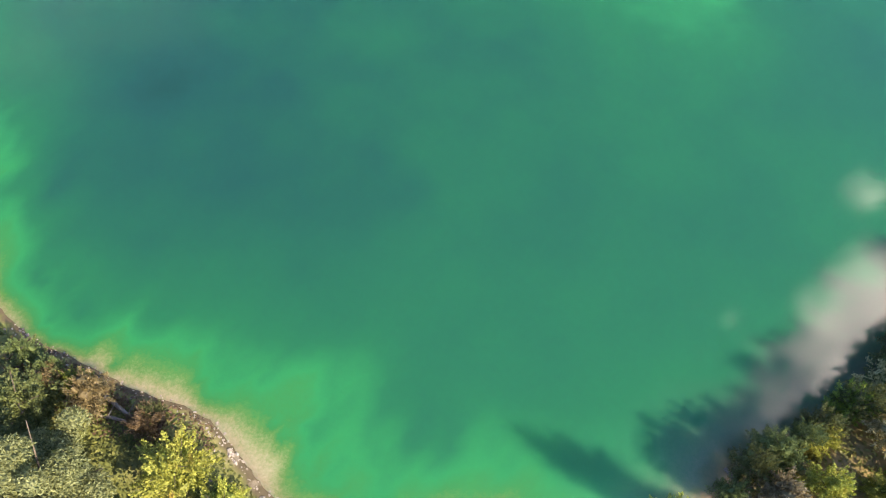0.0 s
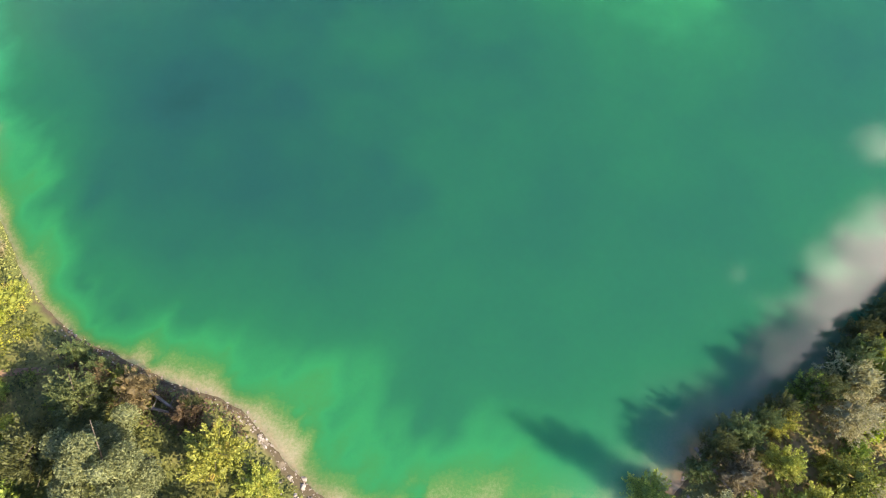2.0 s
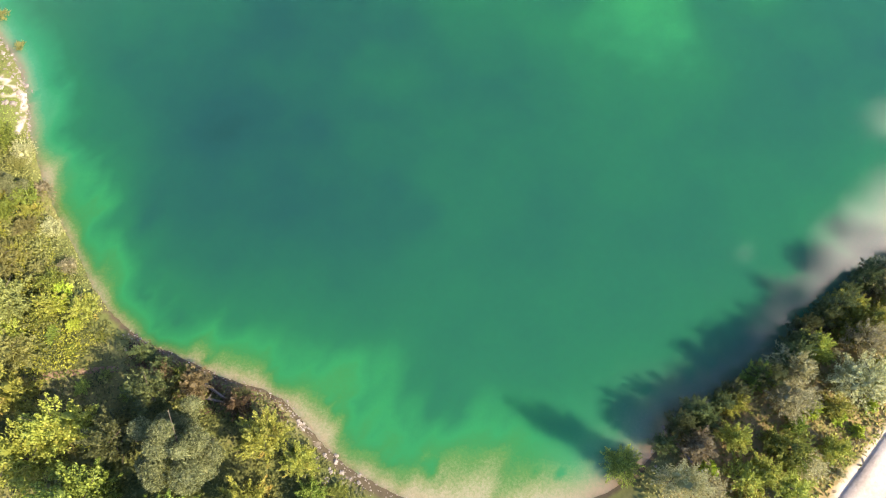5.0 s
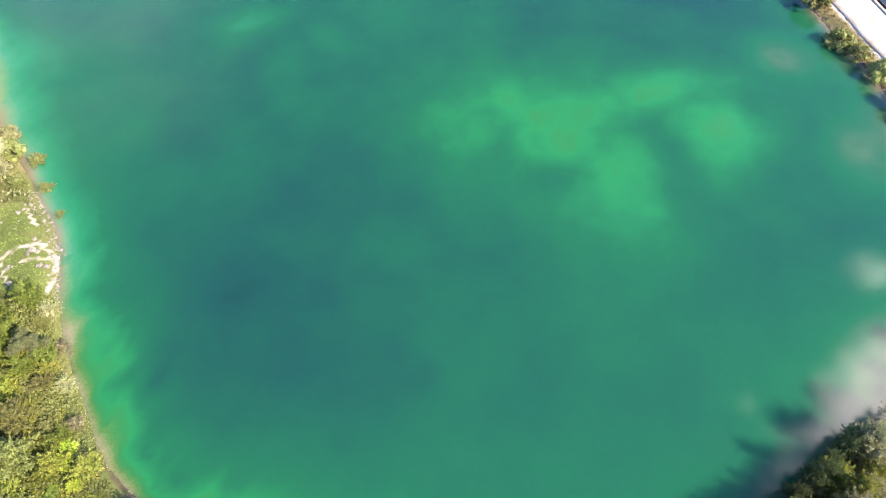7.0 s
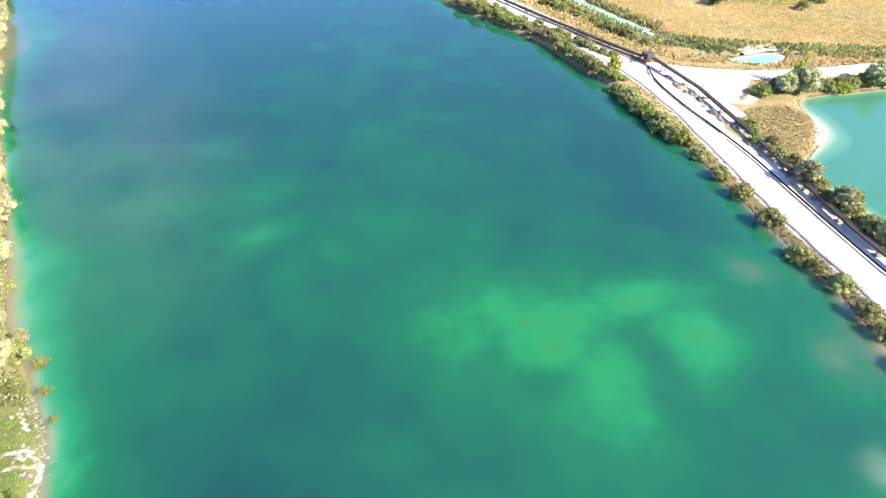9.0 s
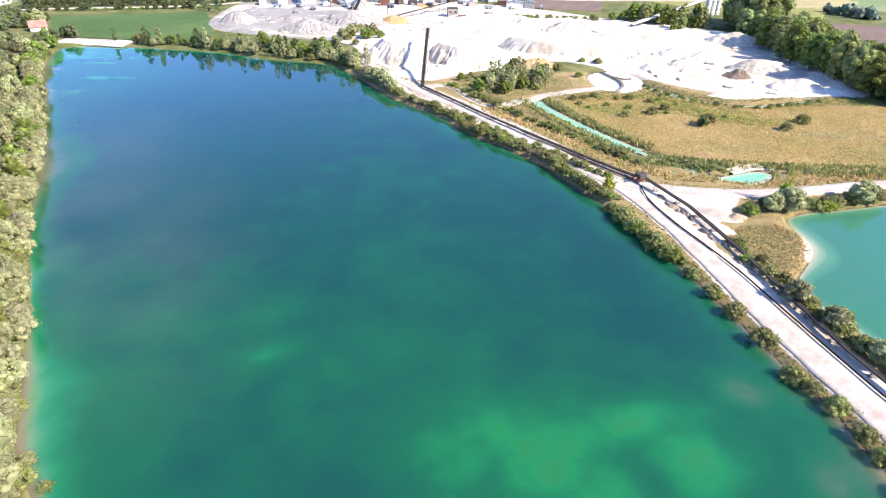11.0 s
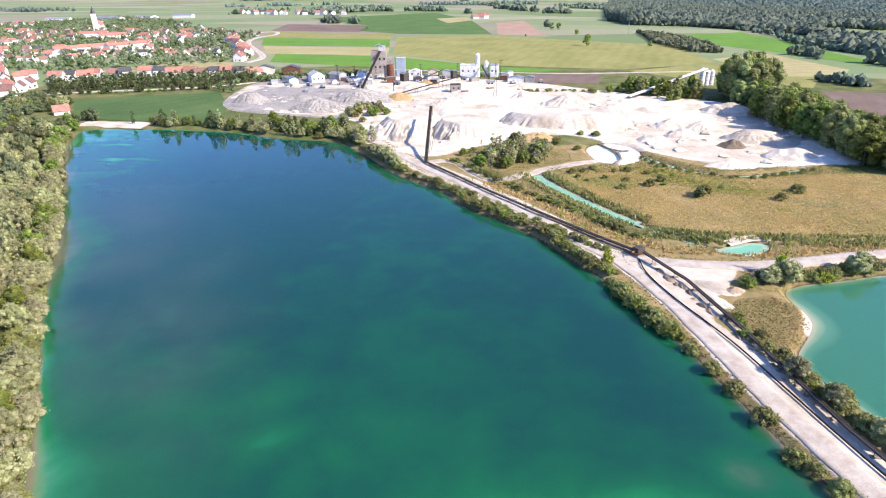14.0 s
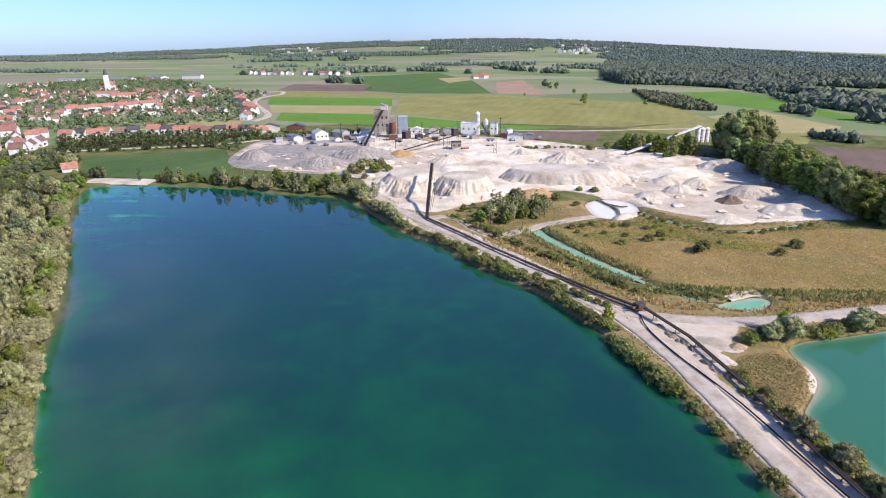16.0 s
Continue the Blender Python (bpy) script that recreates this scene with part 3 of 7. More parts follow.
bare = np.maximum(bare, np.clip(0.5 - signed(GX, GY, JUNCTION) / 3, 0, 1))
bare = np.maximum(bare, np.clip(0.5 - (line_distance(GX, GY, DIKE_ROAD) - 7.5) / 3, 0, 1) * np.clip((GY - 175) / 15, 0, 0.85))
BELT_LINE = np.array([(92, 48), (86, 72), (79.5, 88), (75.6, 101), (72.2, 117), (67.8, 140), (61.5, 166), (52, 183)])
PIPE_LINE = np.array([(50.5, 182), (50.5, 172), (53.8, 160), (58.6, 147), (63.8, 134), (68.2, 118), (72.8, 101), (78, 84), (84, 60)])
bare = np.maximum(bare, np.clip(0.5 - (np.minimum(line_distance(GX, GY, PIPE_LINE) - 3.0, line_distance(GX, GY, BELT_LINE) - 1.6)) / 2, 0, 0.8 + 0.2 * fbm(GX, GY, 3, 97)))
bare = np.maximum(bare, np.clip(0.8 - line_distance(GX, GY, np.array([(92, 158), (90, 150), (86, 141)])) / 4.5, 0, 1))
store(ground_mesh, "sand", bare)
SPIT = rounded([(48, 178), (60, 172), (80, 163), (93, 157), (91, 145), (84, 132), (76, 120), (84, 100), (78, 96), (66, 130), (58, 160)])
dryness = np.maximum(np.clip(0.5 - signed(GX, GY, MEADOW) / 6, 0, 1), np.clip(0.5 - signed(GX, GY, SPIT) / 5, 0, 1))
for line, half in ((DIKE_ROAD, 15), (EAST_ROAD, 20), (QUARRY_ROAD, 34), (NORTH_CHANNEL, 16)):
    dryness = np.maximum(dryness, np.clip(0.5 - (line_distance(GX, GY, line) - half) / 8, 0, 1))
store(ground_mesh, "dry", dryness)
store(ground_mesh, "far", np.clip((np.hypot(GX, GY - 100) - 560) / 60, 0, 1))
tagged(new("ground", ground_mesh), "flat lakeside land with meadow, sand and distant fields", "ground", kind="structure")


# ---- water ----
def water(name, outline, step, material, label, depth, margin=4.0, bed=None):
    lo, hi = outline.min(0) - margin, outline.max(0) + margin
    X, Y = np.meshgrid(np.arange(lo[0], hi[0] + step, step), np.arange(lo[1], hi[1] + step, step))
    s = signed(X, Y, outline)
    me, order = grid_sheet(name, X, Y, np.zeros_like(X), material, s < margin)
    store(me, "deep", depth(X, Y, s).reshape(-1)[order])
    if bed:
        store(me, "sandy", bed(X, Y).reshape(-1)[order])
        # silt bed; past y 120 it also dulls the shallows for tree shade
        store(me, "silty", np.clip(np.maximum(np.maximum((X - 12) / 10 * (Y < 70), (X - 30 + 0.62 * (Y - 60)) / 15), (Y - 120) / 50 * (Y < 315)), 0, 1).reshape(-1)[order] * np.clip((s.reshape(-1)[order] + 22) / 8, 0, 1))
    return tagged(new(name, me), label, "water", kind="structure")


def lake_depth(x, y, s):
    """0 at the edge to 1 over the deep basin."""
    off = np.maximum(-s, 0)
    west = np.clip((y - 24) / 14, 0, 1) * np.clip((-25 - x) / 15, 0, 1)
    # minus term by (36, 15): darker bed, with tree shade put into the depth
    wide = 0.5 + 0.5 * np.clip((60 - y) / 30, 0, 1) + 0.75 * np.exp(-((x - 2) / 13) ** 2 - ((y + 4) / 9) ** 2) - 0.55 * np.exp(-((x - 36) / 20) ** 2 - ((y - 15) / 16) ** 2)
    wide = wide + west * (-0.15 + 0.75 * np.exp(-((y - 72) / 16) ** 2)) * np.clip((170 - y) / 60, 0, 1) * (1 + 0.5 * fbm(x, y, 14, 25))
    wide = wide - 0.4 * np.clip((-7 - x) / 8, 0, 1) * np.clip((32 - y) / 12, 0, 1)
    wide = wide + (1.5 + fbm(x, y, 7, 27)) * np.exp(-((x + 154) / 20) ** 2 - ((y - 182) / 26) ** 2)
    off = off / wide
    d = 0.70 * (1 - np.exp(-off / 9.0))
    # ripples of sand and weed that run down the slope from the south-west shore
    u, v = x * 0.93 - y * 0.37, x * 0.37 + y * 0.93
    streak = fbm(u + 1.5 * fbm(x, y, 6, 53), v * 0.30, 2.7, 51, 3)
    slope = np.exp(-((off - 6.5) / 5.5) ** 2) * np.clip((50 - y) / 20, 0.15, 1) * np.clip((12 - x) / 14, 0.1, 1)
    d = d * (1 + 0.18 * fbm(x, y, 9, 21)) + 0.30 * slope * streak + 0.16 * slope * fbm(x, y, 5, 55)
    weeds = np.clip(fbm(x, y, 2.2, 57, 3) - 0.28, 0, 1) * np.exp(-((off - 4) / 4) ** 2)
    d = d + 0.5 * weeds * np.clip((60 - y) / 30, 0.2, 1)

    def hump(cx, cy, rx, ry, amount, turn=0.0, firm=1.0):
        c, q = math.cos(turn), math.sin(turn)
        a, b = ((x - cx) * c + (y - cy) * q) / rx, (-(x - cx) * q + (y - cy) * c) / ry
        return amount * np.exp(-((a * a + b * b) * (1 + 0.5 * fbm(x, y, 12, 31))) ** firm)

    # the shoal in mid-lake: lobes round darker hollows
    rise = np.maximum.reduce([hump(-2, 69, 11, 10, 0.37), hump(12, 75, 22, 9, 0.35, 0.12), hump(22, 58, 12, 14, 0.37), hump(11, 66, 14, 9, 0.34), hump(38, 70, 11, 13, 0.34, 0.5), hump(30, 80, 18, 7, 0.34, 0.2)])
    rise = rise + hump(16, 67, 30, 17, 0.10) - hump(11, 60, 6, 3.5, 0.08) - hump(30, 66, 3.5, 7, 0.10)
    rise = rise + 0.28 * rise * np.clip(fbm(x, y, 4.5, 69, 3), -0.3, 1)
    rise = np.maximum.reduce([rise, hump(-41, 92, 9, 4.0, 0.20, 0.7), hump(-27, 88, 6, 3.5, 0.17, -0.7), hump(-33, 80, 4, 8, 0.15, 0.2), hump(-50, 104, 12, 5, 0.14, 0.5), hump(51, 89, 7, 6, 0.38), hump(58, 68, 6, 9, 0.30), hump(-12, 96, 14, 6, 0.08)])
    d = d - rise * (1.06 + 0.34 * fbm(x, y, 10, 61, 4) + 0.12 * fbm(x, y, 2.4, 63, 3))
    d = np.maximum(d, (0.24 + 0.10 * fbm(x, y, 4.5, 65, 4)) * np.clip((off - 8) / 8, 0, 1))
    d = d + 0.10 * np.clip((-45 - x) / 30, 0, 1) * np.clip((y - 110) / 40, 0, 1) * np.clip(off / 12, 0, 1)
    d = d - 0.05 * np.clip((55 - y) / 20, 0, 1) * np.clip(off / 5, 0, 1)
    d = d + 0.16 * np.clip((y - 75) / 30, 0, 1) * np.clip((x + 90) / 60, 0, 1) * np.clip(off / 1.0, 0, 1) * np.exp(-off / 25)
    # the hump taken off at x -62 puts mirrored sky into the water colour
    d = d + hump(-29, 31, 14, 14, 0.11) + hump(-19, 22, 16, 9, 0.075) + hump(-37, 38, 15, 13, 0.07) + 0.04 * np.clip((y - 84) / 60, 0, 1) - hump(-62, 92, 22, 22, 0.07) - 0.04 * np.exp(-((y - 100) / 22) ** 2) + hump(30, 118, 20, 22, 0.05) - hump(-15, 130, 30, 18, 0.05)
    d = d + 0.03 * fbm(x, y, 30, 41)
    d = np.minimum(d, 0.84 - 0.05 * np.clip((y - 70) / 40, 0, 1))
    # turquoise of the far bay: sky reflection put in as lesser depth
    d = d - 0.6 * np.exp(-((x + 246) / 34) ** 2 - ((y - 345) / 28) ** 2) * (0.75 + 0.5 * fbm(x, y * 2.5, 20, 43))
    milky = np.exp(-((x + 216) / 34) ** 2 - ((y - 292) / 48) ** 2) * np.clip(off / 4, 0, 1)
    d = d - milky * (0.36 + 1.0 * np.clip(fbm(x * 0.45 + 4 * fbm(x, y, 18, 47), y * 1.25 + 5 * fbm(x, y, 22, 49), 9, 45, 3), -0.2, 0.6))
    return np.clip(d, np.clip(off * 0.036, 0, 0.2), 1.0)


def lake_bed(x, y):
    """1 where the bed is pale sand, 0 where weed grows on it."""
    return np.clip(np.maximum(np.clip((y - 26) / 16, 0, 1), np.clip((x - 8) / 10, 0, 1)) - 1.15 * np.exp(-((x - 15) / 45) ** 2 - ((y - 70) / 25) ** 2), 0, 1)


water("lake", LAKE, 0.8, M_LAKE, "calm green and deep blue lake water, sandy shallows", lake_depth, bed=lake_bed)
water("pond", POND, 1.5, M_POND, "pale turquoise pond beside the gravel road", lambda x, y, s: np.clip(-s / (4.0 + 9 * np.exp(-((x - 90) / 8) ** 2 - ((y - 148) / 12) ** 2)), 0, 1))
water("pool", POOL, 1.0, M_MILK, "small milky turquoise pool in the reeds", lambda x, y, s: np.clip(-s / 5, 0, 0.5))
water("settling_pond", SILT, 1.5, M_SILT, "white silty settling pond in the quarry", lambda x, y, s: np.clip(-s / 8, 0, 0.5))


def strip(name, line, half, lift, material, label, category="road", level=None):
    """A band along a line that lies on the land."""
    seg = np.hypot(*np.diff(line, axis=0).T)
    at = np.r_[0, np.cumsum(seg)]
    t = np.arange(0, at[-1], 1.5)
    cx, cy = np.interp(t, at, line[:, 0]), np.interp(t, at, line[:, 1])
    dx, dy = np.gradient(cx), np.gradient(cy)
    ln = np.hypot(dx, dy) + 1e-9
    nx, ny = -dy / ln, dx / ln
    across = np.array([-1.0, -0.93, -0.6, -0.25, 0.0, 0.25, 0.6, 0.93, 1.0])
    wob = 1 + 0.10 * value_noise(t, t * 0, 6, 77)
    X = cx[:, None] + nx[:, None] * across[None] * half * wob[:, None]
    Y = cy[:, None] + ny[:, None] * across[None] * half * wob[:, None]
    if level is None:
        Z = land_height(X, Y) + lift + 0.06 * np.abs(np.abs(across)[None] - 0.5)
        Z = np.maximum(Z, 0.9) - 0.45 * (np.abs(across)[None] > 0.99)
    else:
        Z = np.full_like(X, level)
    me, _ = grid_sheet(name, X, Y, Z, material)
    if material in (M_MILK,):
        store(me, "deep", np.tile(0.5 * (1 - np.abs(across)), len(t)))
    return tagged(new(name, me), label, category, kind="structure")


strip("channel", RUNNEL, 1.1, 0, M_MILK, "thin shallow runnel between channel and pool", "water", 0.01)
strip("channel", CHANNEL, 3.2, 0, M_MILK, "narrow milky turquoise channel in the reeds", "water", 0.02)
strip("channel", NORTH_CHANNEL, 2.0, 0, M_MILK, "narrow milky turquoise channel by the quarry", "water", 0.02)
strip("road", DIKE_ROAD, 3.2, 0.16, M_ROAD, "bright gravel haul road on the dike", "road")
strip("sandbar", smooth_line([(84, 199), (90, 202.5), (95, 205), (101, 203)]), 2.0, 0.05, M_SAND, "pale sandbar at the end of the pool", "sand")
for bar in ([(60, 338), (64, 328), (68, 316), (66, 304)], [(64, 328), (70, 322), (74, 324)]):
    strip("sludge_dam", smooth_line(bar), 0.7, 0.5, M_SAND_DARK, "low dark dam between the settling basins", "dam")
strip("road", EAST_ROAD, 3.0, 0.20, M_ROAD, "bright gravel track past the pond", "road")
strip("road", QUARRY_ROAD, 2.0, 0.18, M_ROAD, "sandy track into the quarry", "road")
strip("path", smooth_line([(-50, 4.5), (-43, 6), (-38, 7), (-34.5, 7.4)]), 0.35, 0.05, M_PATH, "narrow trodden earth path through the grass", "path")


# ---- fields ----
def field(outline, material, label, level=1.32):
    bm = bmesh.new()
    bm.faces.new([bm.verts.new((x, y, level)) for x, y in outline])
    bmesh.ops.recalc_face_normals(bm, faces=bm.faces)
    if bm.faces[:][0].normal.z < 0:
        bmesh.ops.reverse_faces(bm, faces=bm.faces)
    return tagged(part("field", bm, material), label, "field", kind="structure")


def crop(name, cols, turn, rows=16.0):
    """A tilled or mown field with faint rows along one direction."""
    m = earthy(name, cols, 0.02, 0.6, depth=0.2, grain=0.35)
    n, l = m.node_tree.nodes, m.node_tree.links
    p = n["Principled BSDF"]
    w, mp = n.new("ShaderNodeTexWave"), n.new("ShaderNodeMapping")
    mp.inputs["Rotation"].default_value = (0, 0, radians(turn))
    w.inputs["Scale"].default_value, w.inputs["Distortion"].default_value, w.inputs["Detail"].default_value = 0.314 / rows, 5.0, 3
    l.new(n.new("ShaderNodeNewGeometry").outputs["Position"], mp.inputs["Vector"])
    l.new(mp.outputs["Vector"], w.inputs["Vector"])
    r = ramp(n, [(0.2, (0.96,) * 3), (0.8, (1.03,) * 3)])
    l.new(w.outputs["Fac"], r.inputs["Fac"])
    l.new(mix_colour(n, l, 1.0, p.inputs["Base Color"].links[0].from_socket, r.outputs["Color"], "MULTIPLY"), p.inputs["Base Color"])
    return m


C_BRIGHT = crop("bright_green_crop", [(0.10, 0.21, 0.025), (0.14, 0.27, 0.035)], 80)
C_LAWN = crop("lush_lawn", [(0.06, 0.11, 0.03), (0.10, 0.155, 0.045)], 30)
C_GREEN = crop("green_meadow", [(0.07, 0.13, 0.03), (0.11, 0.18, 0.045)], 30)
C_OLIVE = crop("olive_meadow", [(0.22, 0.215, 0.06), (0.31, 0.285, 0.095)], 15)
C_TAN = crop("stubble", [(0.33, 0.285, 0.12), (0.41, 0.35, 0.165)], 80)
C_BROWN = crop("ploughed_soil", [(0.15, 0.10, 0.075), (0.22, 0.16, 0.12)], 20)
C_RED = crop("reddish_soil", [(0.34, 0.21, 0.14), (0.42, 0.28, 0.19)], 60)
field([(-263, 700), (-285, 783), (-134, 754), (-6, 662), (71, 635), (35, 615), (-16, 617)], C_BRIGHT, "bright green crop field behind the gravel works")
field([(-300, 788), (-337, 879), (-149, 856), (-136, 762)], C_TAN, "strip of pale stubble field")
field([(-345, 890), (-386, 1012), (-170, 979), (-151, 866)], C_BRIGHT, "bright green strip of crop")
field([(-390, 1024), (-423, 1150), (-180, 1075), (-171, 989)], C_OLIVE, "olive green strip of meadow")
field([(-430, 1165), (-459, 1352), (-274, 1298), (-250, 1130)], C_BROWN, "ploughed brown strip field")
field([(-255, 1150), (-274, 1300), (-467, 1554), (-288, 1711), (-178, 1795), (-60, 1420), (-11, 1066), (-170, 1082)], C_GREEN, "green meadow strip")
field([(-165, 1020), (-31, 1050), (235, 879), (236, 693), (128, 640), (-6, 670), (-130, 770)], C_OLIVE, "wide olive green meadow")
field([(-226, 1464), (-158, 1521), (-112, 1322), (-122, 1312), (-175, 1288)], C_GREEN, "dark green field", 1.37)
field([(-151, 1520), (-77, 1582), (-64, 1443), (-110, 1352)], C_TAN, "small pale stubble field", 1.42)
field([(-7, 1358), (53, 1428), (77, 1026), (-2, 1065)], C_RED, "bare reddish soil field")
field([(34, 604), (101, 609), (90, 547), (35, 553)], C_BROWN, "ploughed brown field beside the gravel works")
field([(274, 1034), (401, 1093), (401, 715), (378, 677), (348, 772), (295, 877)], C_BRIGHT, "bright green meadow before the wood")
field([(241, 727), (321, 780), (345, 640), (315, 592), (264, 594), (248, 674)], C_TAN, "pale stubble field by the hedge")
field([(260, 515), (330, 500), (300, 440), (252, 400), (246, 448)], C_BROWN, "dark ploughed field beside the tree belt")
field([(236, 690), (280, 690), (300, 600), (262, 530), (190, 560), (130, 630)], C_OLIVE, "dry olive meadow beside the tree belt", 1.28)
field([(-335, 455), (-296, 398), (-262, 384), (-220, 380), (-180, 384), (-200, 436), (-232, 496)], C_LAWN, "lush green lawn behind the lake", 1.45)
YARD = rounded([(-210, 424), (-226, 490), (-230, 548), (-186, 602), (-150, 590), (-128, 560), (-108, 500), (-92, 428), (-88, 396), (-150, 400)], 1)
field([(-425, 625), (-369, 690), (-303, 700), (-292, 660), (-360, 637), (-396, 600)], C_TAN, "strip of dry grass below the village")
strip("field_road", smooth_line([(-120, 640), (-16, 620), (60, 609), (102, 613), (210, 628)]), 2.2, 0.25, M_ROAD, "pale field track", "road")
strip("field_road", smooth_line([(-380, 484), (-340, 497), (-277, 514), (-240, 530), (-215, 560)]), 2.5, 0.3, M_ROAD, "pale lane behind the lawn", "road")

# ---- leaves, trees and shrubs ----
ico = {}
for level in (1, 2, 3):
    b = bmesh.new()
    bmesh.ops.create_icosphere(b, subdivisions=level, radius=1)
    b.verts.ensure_lookup_table()
    ico[level] = (np.array([v.co[:] for v in b.verts]), np.array([[v.index for v in f.verts] for f in b.faces]))
    b.free()


def crown_lobes(r, n, radius, low, high, shape, bulk=1.0):
    """Centres and radii of the lobes of a crown."""
    out = []
    for _ in range(n):
        u = r.random()
        z = low + (high - low) * u
        prof = {"round": math.sqrt(max(0.05, 1 - (2 * u - 0.85) ** 2 * 0.9)), "spire": 0.45 + 0.75 * math.sin(math.pi * min(1, u * 0.85 + 0.15)), "dome": math.sqrt(max(0.03, 1 - u * u * 0.95)),
                "flame": 1.1 * (1 - u) ** 0.6 * min(1, 0.5 + 3 * u) + 0.08}[shape]
        a = r.random() * 2 * math.pi
        q = prof * radius * (math.sqrt(r.random()) * 0.7 if r.random() < 0.4 else r.uniform(0.62, 0.86))
        s = radius * r.uniform(0.2, 0.34) * (0.65 + 0.45 * prof) * bulk
        out.append((q * math.cos(a), q * math.sin(a), z, s))
    return np.array(out)


def crown_mesh(name, seed, lobes, leaf, count, material, core=2, droop=0.0, slim=0.55, solid=0.86):
    g = np.random.default_rng(seed)
    verts, faces, base = [], [], 0
    iv, fi = ico[core]
    for cx, cy, cz, s in lobes:
        k = solid + 0.13 * g.standard_normal(len(iv)).clip(-1.6, 1.6)
        v = iv * (k * s)[:, None] * np.array([1, 1, 0.85]) + np.array([cx, cy, cz])
        verts.append(v)
        faces += (fi + base).tolist()
        base += len(v)
    w = lobes[:, 3] ** 2
    pick = g.choice(len(lobes), count * 2, p=w / w.sum())
    d = g.standard_normal((count * 2, 3))
    d[:, 2] = np.abs(d[:, 2]) * np.where(g.random(count * 2) < 0.75, 1, -0.6)
    d /= np.linalg.norm(d, axis=1)[:, None]
    c, s = lobes[pick, :3], lobes[pick, 3]
    pts = c + d * (s * g.uniform(solid - 0.02, 1.16, count * 2))[:, None] * np.array([1, 1, 0.88])
    inner = np.zeros(len(pts), bool)
    for cx, cy, cz, q in lobes:
        inner |= ((pts - (cx, cy, cz)) ** 2).sum(1) < (0.72 * q) ** 2
    pts, d = pts[~inner][:count], d[~inner][:count]
    m = len(pts)
    nrm = d + 0.55 * g.standard_normal((m, 3))
    nrm /= np.linalg.norm(nrm, axis=1)[:, None]
    tan = np.cross(nrm, g.standard_normal((m, 3)))
    out = d + 0.75 * g.standard_normal((m, 3))
    sprig = g.random(m) < 0.6
    tan = np.where(sprig[:, None], out, tan / np.linalg.norm(tan, axis=1)[:, None])
    tan[:, 2] -= droop
    nrm = np.where(sprig[:, None], np.cross(out, g.standard_normal((m, 3))), nrm)
    nrm /= np.linalg.norm(nrm, axis=1)[:, None]
    tan /= np.linalg.norm(tan, axis=1)[:, None]
    bi = np.cross(nrm, tan)
    ln = (leaf * g.uniform(0.6, 1.4, m))[:, None]
    a, b = tan * ln * 0.5, bi * ln * 0.5 * slim
    bend = nrm * ln * 0.18
    quad = np.stack([pts - a, pts + b - bend * 0.2, pts + a - bend, pts - b - bend * 0.2], 1).reshape(-1, 3)
    verts.append(quad)
    faces += (np.arange(m * 4).reshape(m, 4) + base).tolist()
    return data_from(name, np.vstack(verts), faces, material)


def spray_mesh(name, seed, n, radius, low, high, shape, leaf, count, material, slim, core=1):
    """A crown of leafy branches that fan out from the stem, with a ragged, feathered outline."""
    g, r = np.random.default_rng(seed), random.Random(seed)
    lumps = crown_lobes(r, 7, radius * 0.55, low + 0.1 * (high - low), low + 0.72 * (high - low), shape, 1.25)
    verts, faces, base = [], [], 0
    iv, fi = ico[core]
    for cx, cy, cz, q in lumps:
        v = iv * (q * (0.8 + 0.2 * g.standard_normal(len(iv)).clip(-1.4, 1.4)))[:, None] + np.array([cx, cy, cz])
        verts.append(v)
        faces += (fi + base).tolist()
        base += len(v)
    tips = []
    for k in range(n):
        u = r.random() ** 0.8
        prof = {"round": math.sqrt(max(0.05, 1 - (2 * u - 0.85) ** 2 * 0.9)), "spire": 0.45 + 0.75 * math.sin(math.pi * min(1, u * 0.85 + 0.15)), "dome": math.sqrt(max(0.03, 1 - u * u * 0.95)),
                "flame": 1.1 * (1 - u) ** 0.6 * min(1, 0.5 + 3 * u) + 0.08}[shape]
        a, q = r.random() * 2 * math.pi, prof * radius * r.uniform(0.6, 1.12)
        tips.append((q * math.cos(a), q * math.sin(a), low + (high - low) * (u * r.uniform(0.9, 1.08))))
    tips = np.array(tips)
    start = tips * np.array([0.22, 0.22, 0.0]) + np.c_[np.zeros((n, 2)), low + (tips[:, 2] - low) * 0.55]
    pick = g.integers(0, n, count)
    along_it = g.random(count) ** 0.65
    way = (tips - start)[pick]
    pts = start[pick] + way * along_it[:, None]
    pts += g.normal(0, 1, (count, 3)) * (radius * (0.115 * (1.15 - along_it)))[:, None]
    pts[:, 2] -= radius * 0.10 * along_it ** 3
    d = way / (np.linalg.norm(way, axis=1)[:, None] + 1e-6)
    tan = d + 0.6 * g.standard_normal((count, 3))
    tan /= np.linalg.norm(tan, axis=1)[:, None]
    nrm = np.cross(tan, g.standard_normal((count, 3)))
    nrm[:, 2] += np.sign(nrm[:, 2]) * 0.5
    bi = np.cross(nrm, tan)
    bi /= np.linalg.norm(bi, axis=1)[:, None]
    ln = (leaf * g.uniform(0.6, 1.5, count) * (1.1 - 0.35 * along_it))[:, None]
    u2, v2 = tan * ln * 0.5, bi * ln * 0.5 * slim
    quad = np.stack([pts - u2, pts + v2, pts + u2, pts - v2], 1).reshape(-1, 3)
    verts.append(quad)
    faces += (np.arange(count * 4).reshape(count, 4) + base).tolist()
    return data_from(name, np.vstack(verts), faces, material)


